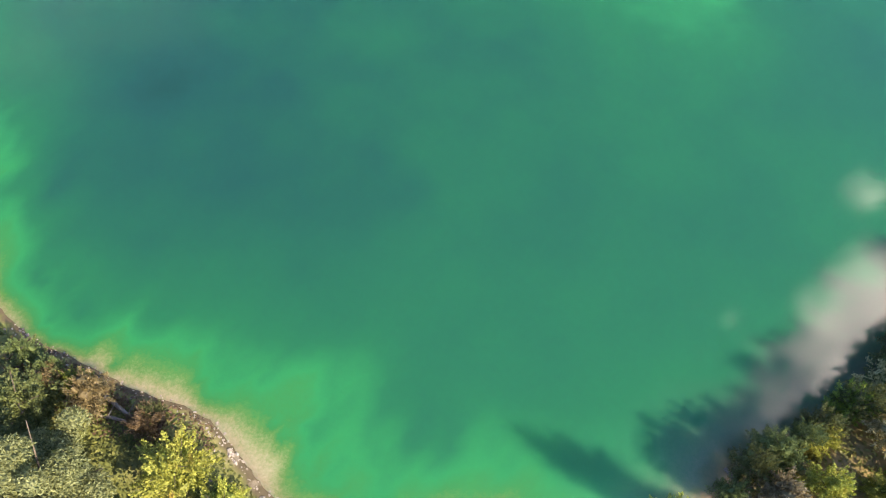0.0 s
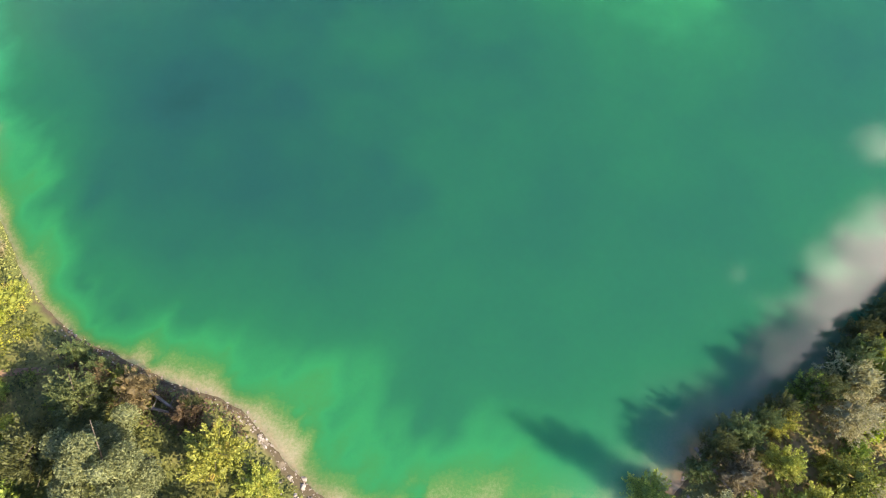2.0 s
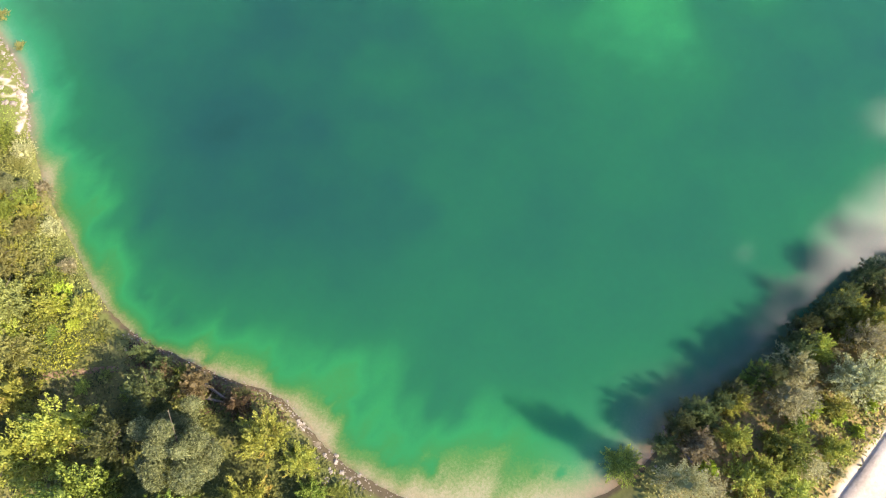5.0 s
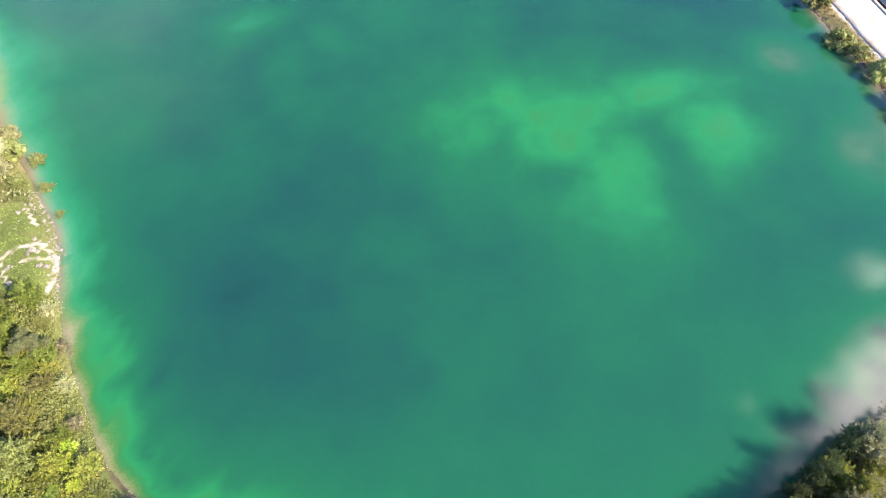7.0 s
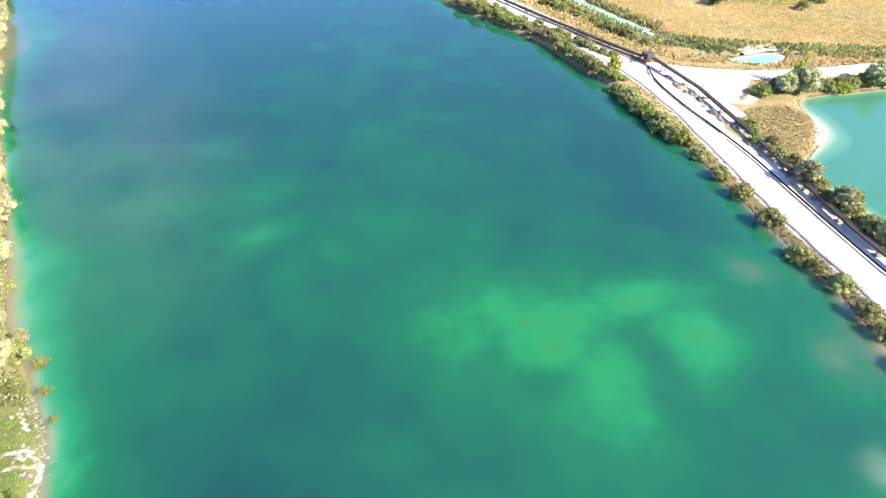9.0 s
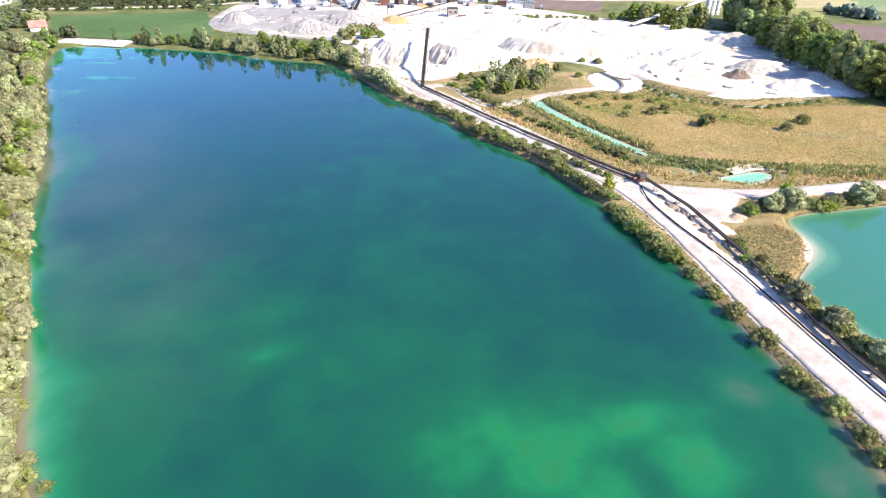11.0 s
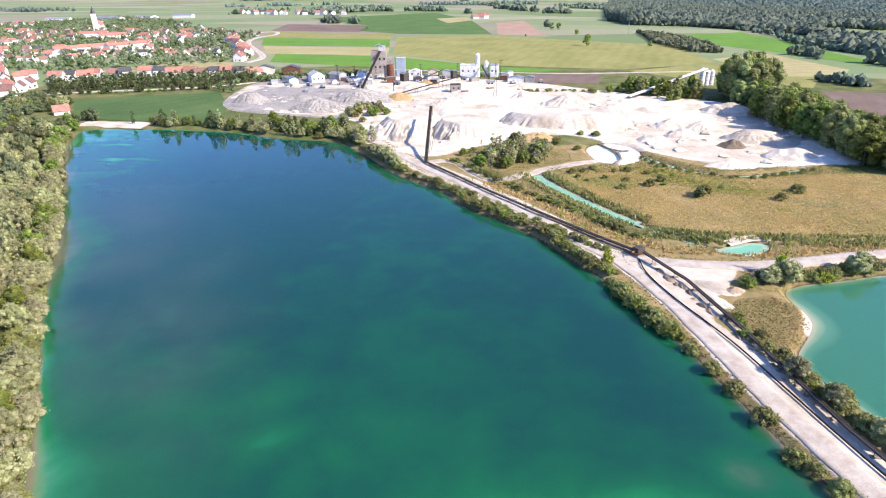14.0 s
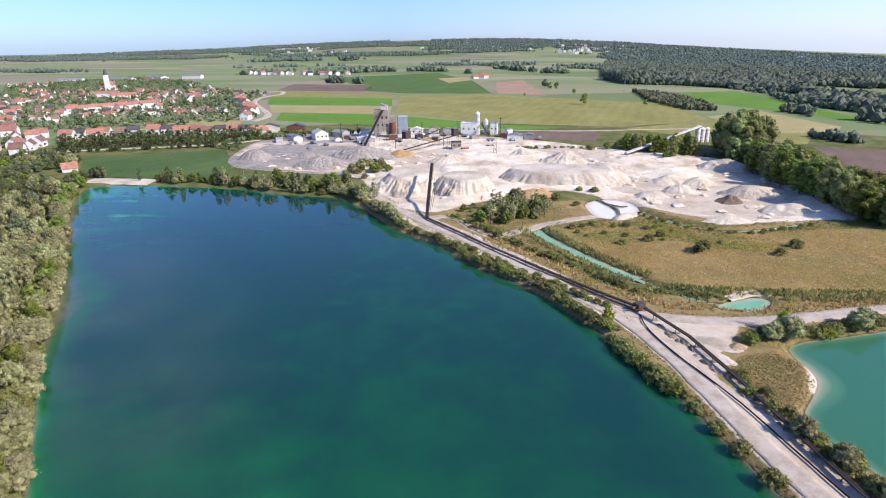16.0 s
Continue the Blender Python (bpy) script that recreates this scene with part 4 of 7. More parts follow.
def trunk_mesh(seed, height, radius, spread, limbs, material):
    r = random.Random(seed)
    bm = bmesh.new()
    top = Vector((r.uniform(-0.3, 0.3), r.uniform(-0.3, 0.3), height * 0.62))
    add_rod(bm, (0, 0, -0.4), top * 0.5, radius, radius * 0.75, 7)
    add_rod(bm, top * 0.5, top, radius * 0.75, radius * 0.45, 6)
    for k in range(limbs):
        a = 2 * math.pi * (k + r.random() * 0.6) / limbs
        s = top * r.uniform(0.35, 1.0)
        e = s + Vector((math.cos(a) * spread * r.uniform(0.45, 0.75), math.sin(a) * spread * r.uniform(0.45, 0.75), height * r.uniform(0.12, 0.3)))
        add_rod(bm, s, e, radius * 0.4, radius * 0.12, 5)
    me = bpy.data.meshes.new("trunk")
    bm.to_mesh(me)
    bm.free()
    me.materials.append(material)
    return me


# kind: crown shape, lobes, radius, low, height, material, leaf shape, thing, label
KINDS = {
    "willow": ("round", 19, 4.2, 0.8, 8.0, L_WILLOW, 0.45, "willow_tree", "grey-green willow tree with a rounded lobed crown", "tree"),
    "sallow": ("round", 44, 4.0, 0.8, 8.0, L_SALLOW, 0.45, "sallow_tree", "pale grey-green sallow tree with a rounded crown", "tree"),
    "pale": ("round", 44, 4.0, 0.8, 8.0, L_PALE, 0.45, "pale_willow", "pale beige-grey willow with a domed crown", "tree"),
    "twiggy": ("dome", 16, 1.9, 0.2, 2.0, L_TWIG, 0.35, "twiggy_shrub", "grey-brown half-bare twiggy shrub", "shrub"),
    "scrub": ("dome", 24, 2.6, 0.2, 3.6, L_OLIVE, 0.45, "scrub_bush", "ragged olive scrub bush on the dike", "bush"),
    "green": ("round", 36, 3.8, 0.6, 8.0, L_GREEN, 0.6, "deciduous_tree", "leafy green deciduous tree", "tree"),
    "yellow": ("round", 34, 3.6, 0.5, 7.0, L_YELLOW, 0.6, "yellowing_tree", "yellow-green tree turning to autumn", "tree"),
    "olive": ("dome", 26, 2.8, 0.2, 3.8, L_OLIVE, 0.45, "bush", "rounded olive green bush on the bank", "bush"),
    "shrub": ("dome", 16, 2.2, 0.3, 2.6, L_GREEN, 0.55, "shrub", "low leafy green shrub", "shrub"),
    "bright": ("dome", 12, 1.4, 0.2, 1.8, L_BRIGHT, 0.6, "yellow_shrub", "bright yellow-green leafy shrub", "shrub"),
    "rusty": ("dome", 14, 1.8, 0.2, 1.5, L_RUST, 0.3, "withered_shrub", "rust-brown withered shrub at the shore", "shrub"),
    "dark": ("round", 32, 3.2, 0.3, 7.5, L_DARK, 0.55, "dark_tree", "dark green tree at the water's edge", "tree"),
    "slim": ("flame", 22, 1.7, 0.8, 7.5, L_BRIGHT, 0.55, "slender_tree", "slender young yellow-green tree", "tree"),
    "poplar": ("spire", 34, 2.4, 0.8, 15.0, L_SALLOW, 0.6, "poplar_tree", "tall narrow poplar tree", "tree"),
    "darkpoplar": ("spire", 30, 2.6, 0.4, 13.0, L_DARK, 0.6, "poplar_tree", "dark green poplar in a row", "tree"),
    "tall": ("round", 56, 5.8, 1.2, 18.0, L_BELT, 0.6, "tall_tree", "tall olive green deciduous tree of the tree belt", "tree"),
    "garden": ("round", 30, 3.8, 0.6, 8.5, L_GARDEN, 0.6, "garden_tree", "dark green garden tree", "tree"),
    "talldark": ("round", 56, 5.8, 1.2, 18.0, L_GREEN, 0.6, "tall_tree", "tall dark green tree of the tree belt", "tree"),
}
LOD = {"near": (0.34, 8200, 1), "close": (0.42, 3200, 1), "mid": (0.55, 900, 1), "far": (1.2, 110, 1)}
# kinds whose branches fan out instead of forming round lobes, with the number of branches
FANNED = {"pale": 120, "twiggy": 46, "scrub": 60, "green": 84, "yellow": 64, "olive": 60, "shrub": 40, "bright": 34, "rusty": 40, "dark": 70, "slim": 46}
grown = {}


def grow(kind, x, y, size=1.0, turn=0.0, lod="mid", variant=0, group="", squash=1.0, z=None, label=""):
    """A tree or shrub of a kind, rooted on the land."""
    shape, n, rad, low, high, mat, slim, thing, text, cat = KINDS[kind]
    m = pose(x, y, (height_at(x, y) if z is None else z) - 0.1, 0, 0, turn) @ Matrix.Diagonal((size, size, size * squash, 1))
    key = (kind, lod, variant)
    if key in grown:
        ob = copy_thing(grown[key], m)
    else:
        leaf, count, core = LOD[lod]
        seed = (sum(map(ord, kind)) * 13 + variant * 101) % 9973
        scale = max(0.5, min(1.5, rad / 3.6))
        lob = crown_lobes(random.Random(seed), int(n * 1.3) if lod != "far" else max(7, n // 3), rad * (1.0 if lod != "far" else 1.1), low + rad * 0.22, high - rad * 0.25, shape, {"near": 0.84, "close": 0.9, "mid": 1.08, "far": 1.4}[lod])
        ob = empty(thing, m, text, cat)
        ob.scale = (1, 1, 1)
        ob.matrix_basis = m
        piece("trunk", trunk_mesh(seed, high, 0.05 * high ** 0.8 * 0.6, rad, 5 if lod != "far" else 3, M_BARK), ob)
        if kind in FANNED and (lod in ("near", "close") or kind == "slim" and lod == "mid"):
            fine = 0.85 if lod == "near" else 0.9
            crown = spray_mesh("crown", seed, FANNED[kind], rad, low, high, shape, leaf * scale ** 0.5 * fine, int(count * scale ** 1.3), mat, slim * 0.8)
        else:
            if lod == "near":
                leaf, count = (0.17, 26000) if kind == "willow" else (0.24, 12500)
            crown = crown_mesh("crown", seed, lob, leaf * scale ** 0.5, int(count * scale ** 1.3), mat, core, 0.3 if kind == "willow" else 0.0, slim * 0.85, {"near": 0.7, "close": 0.72, "mid": 0.78, "far": 0.86}[lod])
        piece("crown", crown, ob)
        proto = ob
        grown[key] = proto
        PROTO_SCALE[key] = (size, size, size * squash)
    if key in PROTO_SCALE and ob is not grown[key]:
        ob.matrix_basis = m
    if group:
        ob["group"] = group
    if label:
        ob["label"] = label
    return ob


PROTO_SCALE = {}


def scatter(kinds, spots, lod, seed, lo=0.8, hi=1.2, group="", squash=(0.9, 1.1)):
    r = random.Random(seed)
    for x, y in spots:
        kind = r.choice(kinds)
        grow(kind, x, y, r.uniform(lo, hi), r.uniform(0, 360), lod, r.randrange(2), group, r.uniform(*squash))


def along(line, every, offset, jitter, seed):
    """Spots beside a line."""
    r = random.Random(seed)
    seg = np.hypot(*np.diff(line, axis=0).T)
    at = np.r_[0, np.cumsum(seg)]
    out = []
    t = every * 0.5
    while t < at[-1]:
        x, y = np.interp(t, at, line[:, 0]), np.interp(t, at, line[:, 1])
        x2, y2 = np.interp(t + 1, at, line[:, 0]), np.interp(t + 1, at, line[:, 1])
        dx, dy = x2 - x, y2 - y
        k = math.hypot(dx, dy) or 1
        o = offset + r.uniform(-jitter, jitter)
        out.append((x - dy / k * o + r.uniform(-jitter, jitter) * 0.4, y + dx / k * o))
        t += every * r.uniform(0.6, 1.4)
    return out


def fill(outline, spacing, seed, keep=1.0):
    r = random.Random(seed)
    p = np.array(outline, float)
    lo, hi = p.min(0), p.max(0)
    out = []
    y = lo[1]
    while y < hi[1]:
        x = lo[0]
        while x < hi[0]:
            q = (x + r.uniform(-0.45, 0.45) * spacing, y + r.uniform(-0.45, 0.45) * spacing)
            if r.random() < keep and inside(np.array([q[0]]), np.array([q[1]]), p)[0]:
                out.append(q)
            x += spacing
        y += spacing
    return out


def dry(spots, gap=1.0):
    if not spots:
        return []
    a = np.array(spots)
    return [s for s, d in zip(spots, shore(a[:, 0], a[:, 1])) if d > gap]


# south-west bank, close under the start
# the dark kind at x -31.5 renders a shaded tree by its leaf colour
for kind, x, y, s, sq, v in (
        ("willow", -24.5, 0.5, 0.95, 1.0, 0), ("dark", -31.5, 0.5, 0.9, 0.85, 1), ("dark", -29.5, 5.0, 0.8, 0.8, 0), ("yellow", -18.2, 1.6, 0.72, 0.8, 1), ("yellow", -14.8, -0.4, 0.5, 0.7, 0),
        ("yellow", -19.0, -4.5, 0.75, 0.9, 0), ("green", -25.5, -6.5, 0.8, 1.0, 0), ("green", -33.5, -5.0, 0.95, 1.0, 1), ("yellow", -40.0, -2.0, 0.95, 1.0, 1),
        ("yellow", -44.0, 3.5, 0.85, 1.0, 0), ("green", -47.5, -3.0, 1.0, 1.0, 0), ("yellow", -37.5, 1.0, 0.85, 0.9, 0), ("green", -53.0, 12.0, 0.9, 0.9, 1),
        ("willow", -51.5, 6.5, 0.75, 0.9, 1), ("green", -54.0, 20.0, 0.85, 0.9, 0), ("olive", -47.0, 13.0, 1.1, 0.9, 1), ("olive", -46.0, 8.0, 0.9, 0.8, 0), ("bright", -43.0, 13.5, 1.0, 0.8, 0),
        ("olive", -49.5, 17.5, 0.9, 0.9, 1), ("willow", -51.5, 26.0, 0.5, 0.8, 1), ("green", -56.0, 27.0, 0.7, 0.8, 1),
        ("shrub", -13.5, -3.5, 0.8, 0.9, 0), ("yellow", -12.5, -7.5, 0.7, 0.9, 1), ("shrub", -8.5, -6.0, 0.7, 0.8, 1), ("green", -4.0, -10.5, 0.8, 1.0, 0), ("green", 6.0, -12.0, 0.9, 1.0, 1)):
    grow(kind, x, y, s * 1.1, (x * 37 + y * 91) % 360, "near", v, squash=sq * 1.5)
grow("rusty", -26.5, 6.4, 1.25, 20, "near", 0, squash=2.6)
grow("rusty", -29.6, 7.0, 1.1, 220, "near", 1, squash=2.2)
grow("rusty", -21.8, 4.7, 1.05, 140, "near", 1, squash=2.4)
grow("green", -28.0, 7.0, 0.36, 70, "near", 0, squash=1.2)
# dark-leaved shrubs added to darken and shade the shallows beside them
for k, (x, y, w) in enumerate(((-32.6, 9.0, 0.44), (-30.0, 7.9, 0.4), (-21.8, 5.4, 0.36))):
    grow("dark", x, y, w, k * 95, "near", k % 2, squash=1.3, label="shrub leaning over the water, leaves darkened for shade")
for k, (x, y) in enumerate(((-31.5, 7.2), (-29.0, 6.8), (-27.0, 6.0), (-25.0, 6.0), (-23.0, 5.2), (-21.5, 4.6), (-33, 8.0))):
    grow("rusty", x, y, 0.55 + 0.07 * (k % 3), k * 57, "near", k % 2)
for k, (x, y) in enumerate(((-38, 10.5), (-40.5, 9.0), (-43, 10.5), (-36.5, 6.5), (-38.5, 5.2), (-33.5, 5.0), (-15.5, 0.5), (-14.0, -1.0), (-11.0, -3.0))):
    grow("shrub", x, y, 0.45 + 0.08 * (k % 3), k * 71, "near", k % 2, squash=0.6)
def undergrowth(name, outline, per_metre, leaf, lump, material, label, seed, gap=0.7, spare=None):
    """Low leafy growth: sprays on a lumpy surface, in one mesh."""
    g = np.random.default_rng(seed)
    p = np.array(outline, float)
    lo, hi = p.min(0), p.max(0)
    n = int((hi - lo).prod() * per_metre)
    q = g.uniform(lo, hi, (n, 2))
    q = q[inside(q[:, 0], q[:, 1], p)]
    d = shore(q[:, 0], q[:, 1])
    q, d = q[d > gap], d[d > gap]
    if spare is not None:
        out = ~inside(q[:, 0], q[:, 1], spare)
        q, d = q[out], d[out]
    for line, half in SAND_TRAILS:
        out = line_distance(q[:, 0], q[:, 1], np.array(line, float)) > half * 0.9 + 0.4 * fbm(q[:, 0], q[:, 1], 1.5, 87)
        q, d = q[out], d[out]
    n = len(q)
    bulge = np.clip(0.55 + 0.9 * fbm(q[:, 0], q[:, 1], 2.4, seed, 3), 0.05, 1.3) * lump * np.clip((d - gap) / 1.0, 0.15, 1)
    pts = np.c_[q, land_height(q[:, 0], q[:, 1], d) + bulge * g.uniform(0.75, 1.05, n)]
    nrm = np.c_[g.normal(0, 0.6, (n, 2)), np.ones(n)]
    nrm /= np.linalg.norm(nrm, axis=1)[:, None]
    tan = np.cross(nrm, g.standard_normal((n, 3)))
    tan /= np.linalg.norm(tan, axis=1)[:, None]
    ln = (leaf * g.uniform(0.6, 1.5, n))[:, None]
    u, v = tan * ln * 0.5, np.cross(nrm, tan) * ln * 0.28
    quad = np.stack([pts - u, pts + v, pts + u, pts - v], 1).reshape(-1, 3)
    return tagged(new(name, data_from(name, quad, np.arange(n * 4).reshape(n, 4).tolist(), material)), label, "undergrowth", kind="stuff")


ROADSIDE = np.array([(65, 28.5), (60.5, 26), (46, 9.2), (38, 0), (25.5, -15.5), (30, -18), (43, -4), (51, 5), (66, 22)])
CLEARING = rounded([(-64.5, 48.5), (-60.3, 45.2), (-56.3, 40.5), (-55.2, 36.5), (-55.0, 34.2), (-62, 33.5), (-68, 37), (-70, 45)], 1)
BANK = [(-11, 3), (-22, 9), (-34, 13), (-39, 18), (-45, 26), (-50, 33), (-56, 45), (-68, 60), (-84, 56), (-64, 10), (-56, -8), (-30, -14), (-6, -9), (-8, -3)]
undergrowth("undergrowth", BANK, 30, 0.27, 0.8, L_SHADY, "dense green undergrowth on the bank, darkened for shade", 301, 0.75, CLEARING)
undergrowth("undergrowth", [(-36, 13), (-40, 19), (-44, 26), (-47, 30), (-51, 36), (-58, 33), (-54, 24), (-46, 15)], 36, 0.22, 1.1, L_OLIVE, "olive scrub hanging over the water's edge", 331, 0.05)
undergrowth("undergrowth", [(-60, 52), (-72, 62), (-90, 91), (-118, 127), (-147, 180), (-184, 235), (-193, 230), (-160, 172), (-130, 118), (-101, 82), (-80, 55), (-68, 46)], 5, 0.5, 1.0, L_SALLOW, "grey-green scrub along the west bank", 332, 0.05, CLEARING)
undergrowth("undergrowth", CLEARING, 50, 0.14, 0.22, L_GREEN, "short green grass on the clearing", 333, 0.3)
undergrowth("undergrowth", [(-38, 10), (-41, 13.5), (-46, 20), (-51, 28), (-62, 26), (-58, 8), (-46, 5), (-40, 7)], 46, 0.19, 0.9, L_BRIGHT, "bright yellow-green brambles on the bank", 302)
undergrowth("undergrowth", [(-44, 16), (-47, 21), (-52, 30), (-58, 30), (-62, 18), (-52, 12)], 30, 0.22, 1.3, L_OLIVE, "olive green scrub on the bank", 303)
undergrowth("undergrowth", [(-36, 13), (-30, 12), (-24, 9.5), (-18, 7), (-17, 3.0), (-24, 3.0), (-34, 6)], 24, 0.24, 0.5, L_RUST, "rust-brown withered scrub at the shore", 304, 0.2)
undergrowth("undergrowth", [(18, 1), (23, 5.2), (30, 9), (36, 14), (46, 23), (56, 31), (60, 29), (52, 19), (46, 9), (36, 0), (28, -8), (20, -8)], 18, 0.3, 0.45, L_OLIVE, "dry olive scrub between lake and road", 305, 0.5, ROADSIDE)
undergrowth("undergrowth", [(24, -4), (30, 1), (38, 6), (46, 14), (54, 22), (52, 18), (44, 7), (36, 0), (28, -8)], 10, 0.28, 0.6, L_YELLOW, "yellow-green scrub beside the road", 306, 0.7, ROADSIDE)
for k, (x, y, kind, s) in enumerate(((-41, 11.5, "bright", 0.8), (-43.5, 15.5, "bright", 1.0), (-46, 17, "olive", 0.6), (-49, 22, "olive", 0.7), (-52, 24, "green", 0.5), (-55, 15, "green", 0.7), (-48.5, 10, "yellow", 0.6), (-53, 30, "olive", 0.6), (-57, 34, "shrub", 0.9), (-60, 31, "green", 0.6))):
    grow(kind, x, y, s, k * 77, "near", k % 2, squash=0.8)
scatter(["green", "yellow", "olive", "green", "bright", "yellow"], dry(fill([(-40, 13), (-44, 18.5), (-48, 24.5), (-51, 29), (-54.5, 33.5), (-62, 32), (-60, 14), (-48, 5), (-42, 8)], 3.0, 336, 0.85), 0.7), "close", 337, 0.36, 0.6, "bushes on the bank", (0.7, 1.1))
for k, (x, y, kind, s) in enumerate(((-43.6, 18.0, "pale", 0.32), (-46.6, 22.4, "pale", 0.36), (-49.6, 27.2, "twiggy", 0.9), (-52.6, 31.6, "pale", 0.42), (-66, 56.5, "olive", 0.7), (-62.5, 51.5, "olive", 0.55), (-58.5, 47, "olive", 0.4), (-72, 60.5, "sallow", 0.45))):
    grow(kind, x, y, s, k * 83, "close", k % 2, squash=0.9)
for k, (x, y) in enumerate(dry(along(np.array(WEST[16:23]), 3.2, 1.8, 1.0, 338), 0.4)):
    grow(("olive", "pale", "olive", "green")[k % 4], x, y, (0.62, 0.42, 0.8, 0.5)[k % 4], k * 61, "close", k % 2, "shrubs along the west bank", 0.95)
# south-east bank
for kind, x, y, s, sq, v in (
        ("pale", 20.6, 0.2, 0.5, 2.0, 0), ("twiggy", 23.3, 3.6, 1.25, 1.6, 0), ("yellow", 27.2, 4.6, 0.52, 0.75, 0), ("pale", 33.0, 8.8, 0.62, 0.75, 1), ("pale", 39.5, 10.8, 0.80, 0.75, 0),
        ("yellow", 42.0, 17.0, 0.6, 0.9, 0), ("pale", 41.0, 15.0, 0.6, 0.8, 1), ("pale", 45.0, 22.0, 0.75, 0.8, 0), ("green", 30.8, 10.8, 0.5, 0.8, 1), ("yellow", 36.0, 14.2, 0.62, 0.8, 0),
        ("yellow", 28.0, 8.0, 0.5, 0.7, 0), ("dark", 25.0, 6.2, 0.48, 0.7, 1), ("yellow", 40.5, 18.5, 0.65, 0.8, 1), ("twiggy", 33.6, 12.0, 1.5, 1.4, 1), ("pale", 49.5, 25.5, 0.7, 0.8, 1),
        ("yellow", 29.5, 1.5, 0.6, 0.7, 0), ("bright", 24.8, 1.6, 0.9, 0.9, 0), ("yellow", 33.0, 2.6, 0.36, 0.7, 1), ("shrub", 33.8, 6.2, 0.7, 0.8, 0), ("yellow", 31.5, 4.6, 0.45, 0.7, 1), ("bright", 35.5, 8.0, 0.9, 0.9, 0), ("yellow", 43.5, 12.5, 0.45, 0.7, 1), ("bright", 38.2, 7.4, 0.8, 0.8, 1), ("bright", 40.0, 6.0, 0.7, 0.8, 0),
        ("bright", 41.5, 8.8, 0.7, 0.8, 1), ("yellow", 37.0, 4.2, 0.45, 0.8, 1), ("shrub", 26.0, -1.2, 0.6, 0.8, 1), ("bright", 28.0, -2.5, 0.9, 0.9, 1), ("yellow", 26.5, -4.5, 0.6, 0.8, 1), ("green", 16.8, 1.4, 0.58, 0.45, 1),
        ("yellow", 48.5, 20.0, 0.55, 0.8, 1), ("pale", 52.5, 22.5, 0.7, 0.8, 0), ("yellow", 46.5, 16.0, 0.5, 0.7, 0), ("yellow", 57.5, 29.0, 0.6, 0.9, 0), ("green", 60.5, 33.5, 0.7, 0.8, 0)):
    if line_distance(x, y, DIKE_ROAD) > 3.6:
        grow(kind, x, y, s, (x * 53 + y * 17) % 360, "near", v, squash=sq * 1.6)
# low row shaded by taller trees; that shade is put into dark leaves
for k, (x, y) in enumerate(along(np.array([(19.5, 3.2), (23.2, 6.0), (27.5, 8.8), (32.2, 11.8), (36.8, 16.6), (41.4, 20.8), (47, 24.5)]), 2.3, 0, 0.5, 335)):
    grow("dark", x, y, 0.44 + 0.06 * (k % 3), k * 67, "near", k % 2, squash=1.45 + 0.3 * (k % 2), label="shrub leaning over the water, leaves darkened for shade")

scatter(["yellow", "pale", "bright", "yellow", "green", "yellow", "twiggy"], [q for q in dry(fill([(21, -3), (27, 4.5), (36, 13), (47, 22.5), (56, 30), (57, 27), (50, 15), (42, 4), (34, -6), (24, -9)], 3.6, 311), 0.6) if line_distance(q[0], q[1], DIKE_ROAD) > 3.6], "close", 312, 0.42, 0.62, "trees between lake and road", (0.9, 1.2))
# left bank towards the far shore
scatter(["sallow", "olive", "pale", "olive", "rusty"], dry(along(np.array(WEST[17:]), 3.0, 1.4, 0.9, 2), -0.6), "mid", 5, 0.5, 0.95, "shrubs along the west bank")
bank_spots = dry(along(np.array(WEST[17:]), 4.4, 4.2, 1.5, 3), 1.5)
scatter(["sallow", "sallow", "olive", "green", "olive"], bank_spots, "mid", 4, 0.85, 1.25, "trees along the west bank")
for row, (off, gap, lo, hi) in enumerate(((12, 6.5, 0.95, 1.3), (19, 8, 1.0, 1.4), (28, 9, 1.1, 1.5), (38, 10, 1.1, 1.5), (50, 11, 1.1, 1.5))):
    spots = dry(along(np.array(WEST[16:]), gap, off, 2.2, 10 + row), 3.0)
    scatter(["garden", "sallow", "willow", "poplar", "sallow"] if row else ["sallow", "willow", "olive", "poplar", "sallow"], spots, "mid", 20 + row, 0.75 * lo, 0.9 * hi, "trees along the west bank", (1.05, 1.5))
for k, i in enumerate((21, 23, 24, 25, 26, 27, 28, 29)):
    x, y = WEST[i]
    grow("poplar", x - 5 - 2 * (k % 3), y + 3, 0.75 + 0.05 * (k % 4), k * 70, "mid", k % 2, "trees along the west bank")
scatter(["garden", "green", "dark", "garden", "sallow"], [q for q in dry(fill([(-262, 352), (-268, 385), (-300, 400), (-330, 445), (-380, 440), (-420, 400), (-330, 300), (-260, 290), (-245, 318)], 10, 31)) if math.hypot(q[0] + 301, q[1] - 394) > 26], "mid", 32, 0.85, 1.25, "trees by the far corner of the lake")

# far bank
scatter(["dark", "poplar", "olive", "sallow"], [q for q in dry(along(np.array(NORTH[1:]), 4.2, 4.0, 2.0, 41), 0.8) if q[0] > -222 and int(q[0] * 0.08) % 5], "mid", 42, 0.5, 0.95, "shrubs on the far bank")
scatter(["darkpoplar", "poplar", "green", "sallow"], dry(along(np.array(NORTH[1:]), 5.0, 11, 4.5, 46), 2), "mid", 47, 0.5, 0.9, "trees on the far bank")
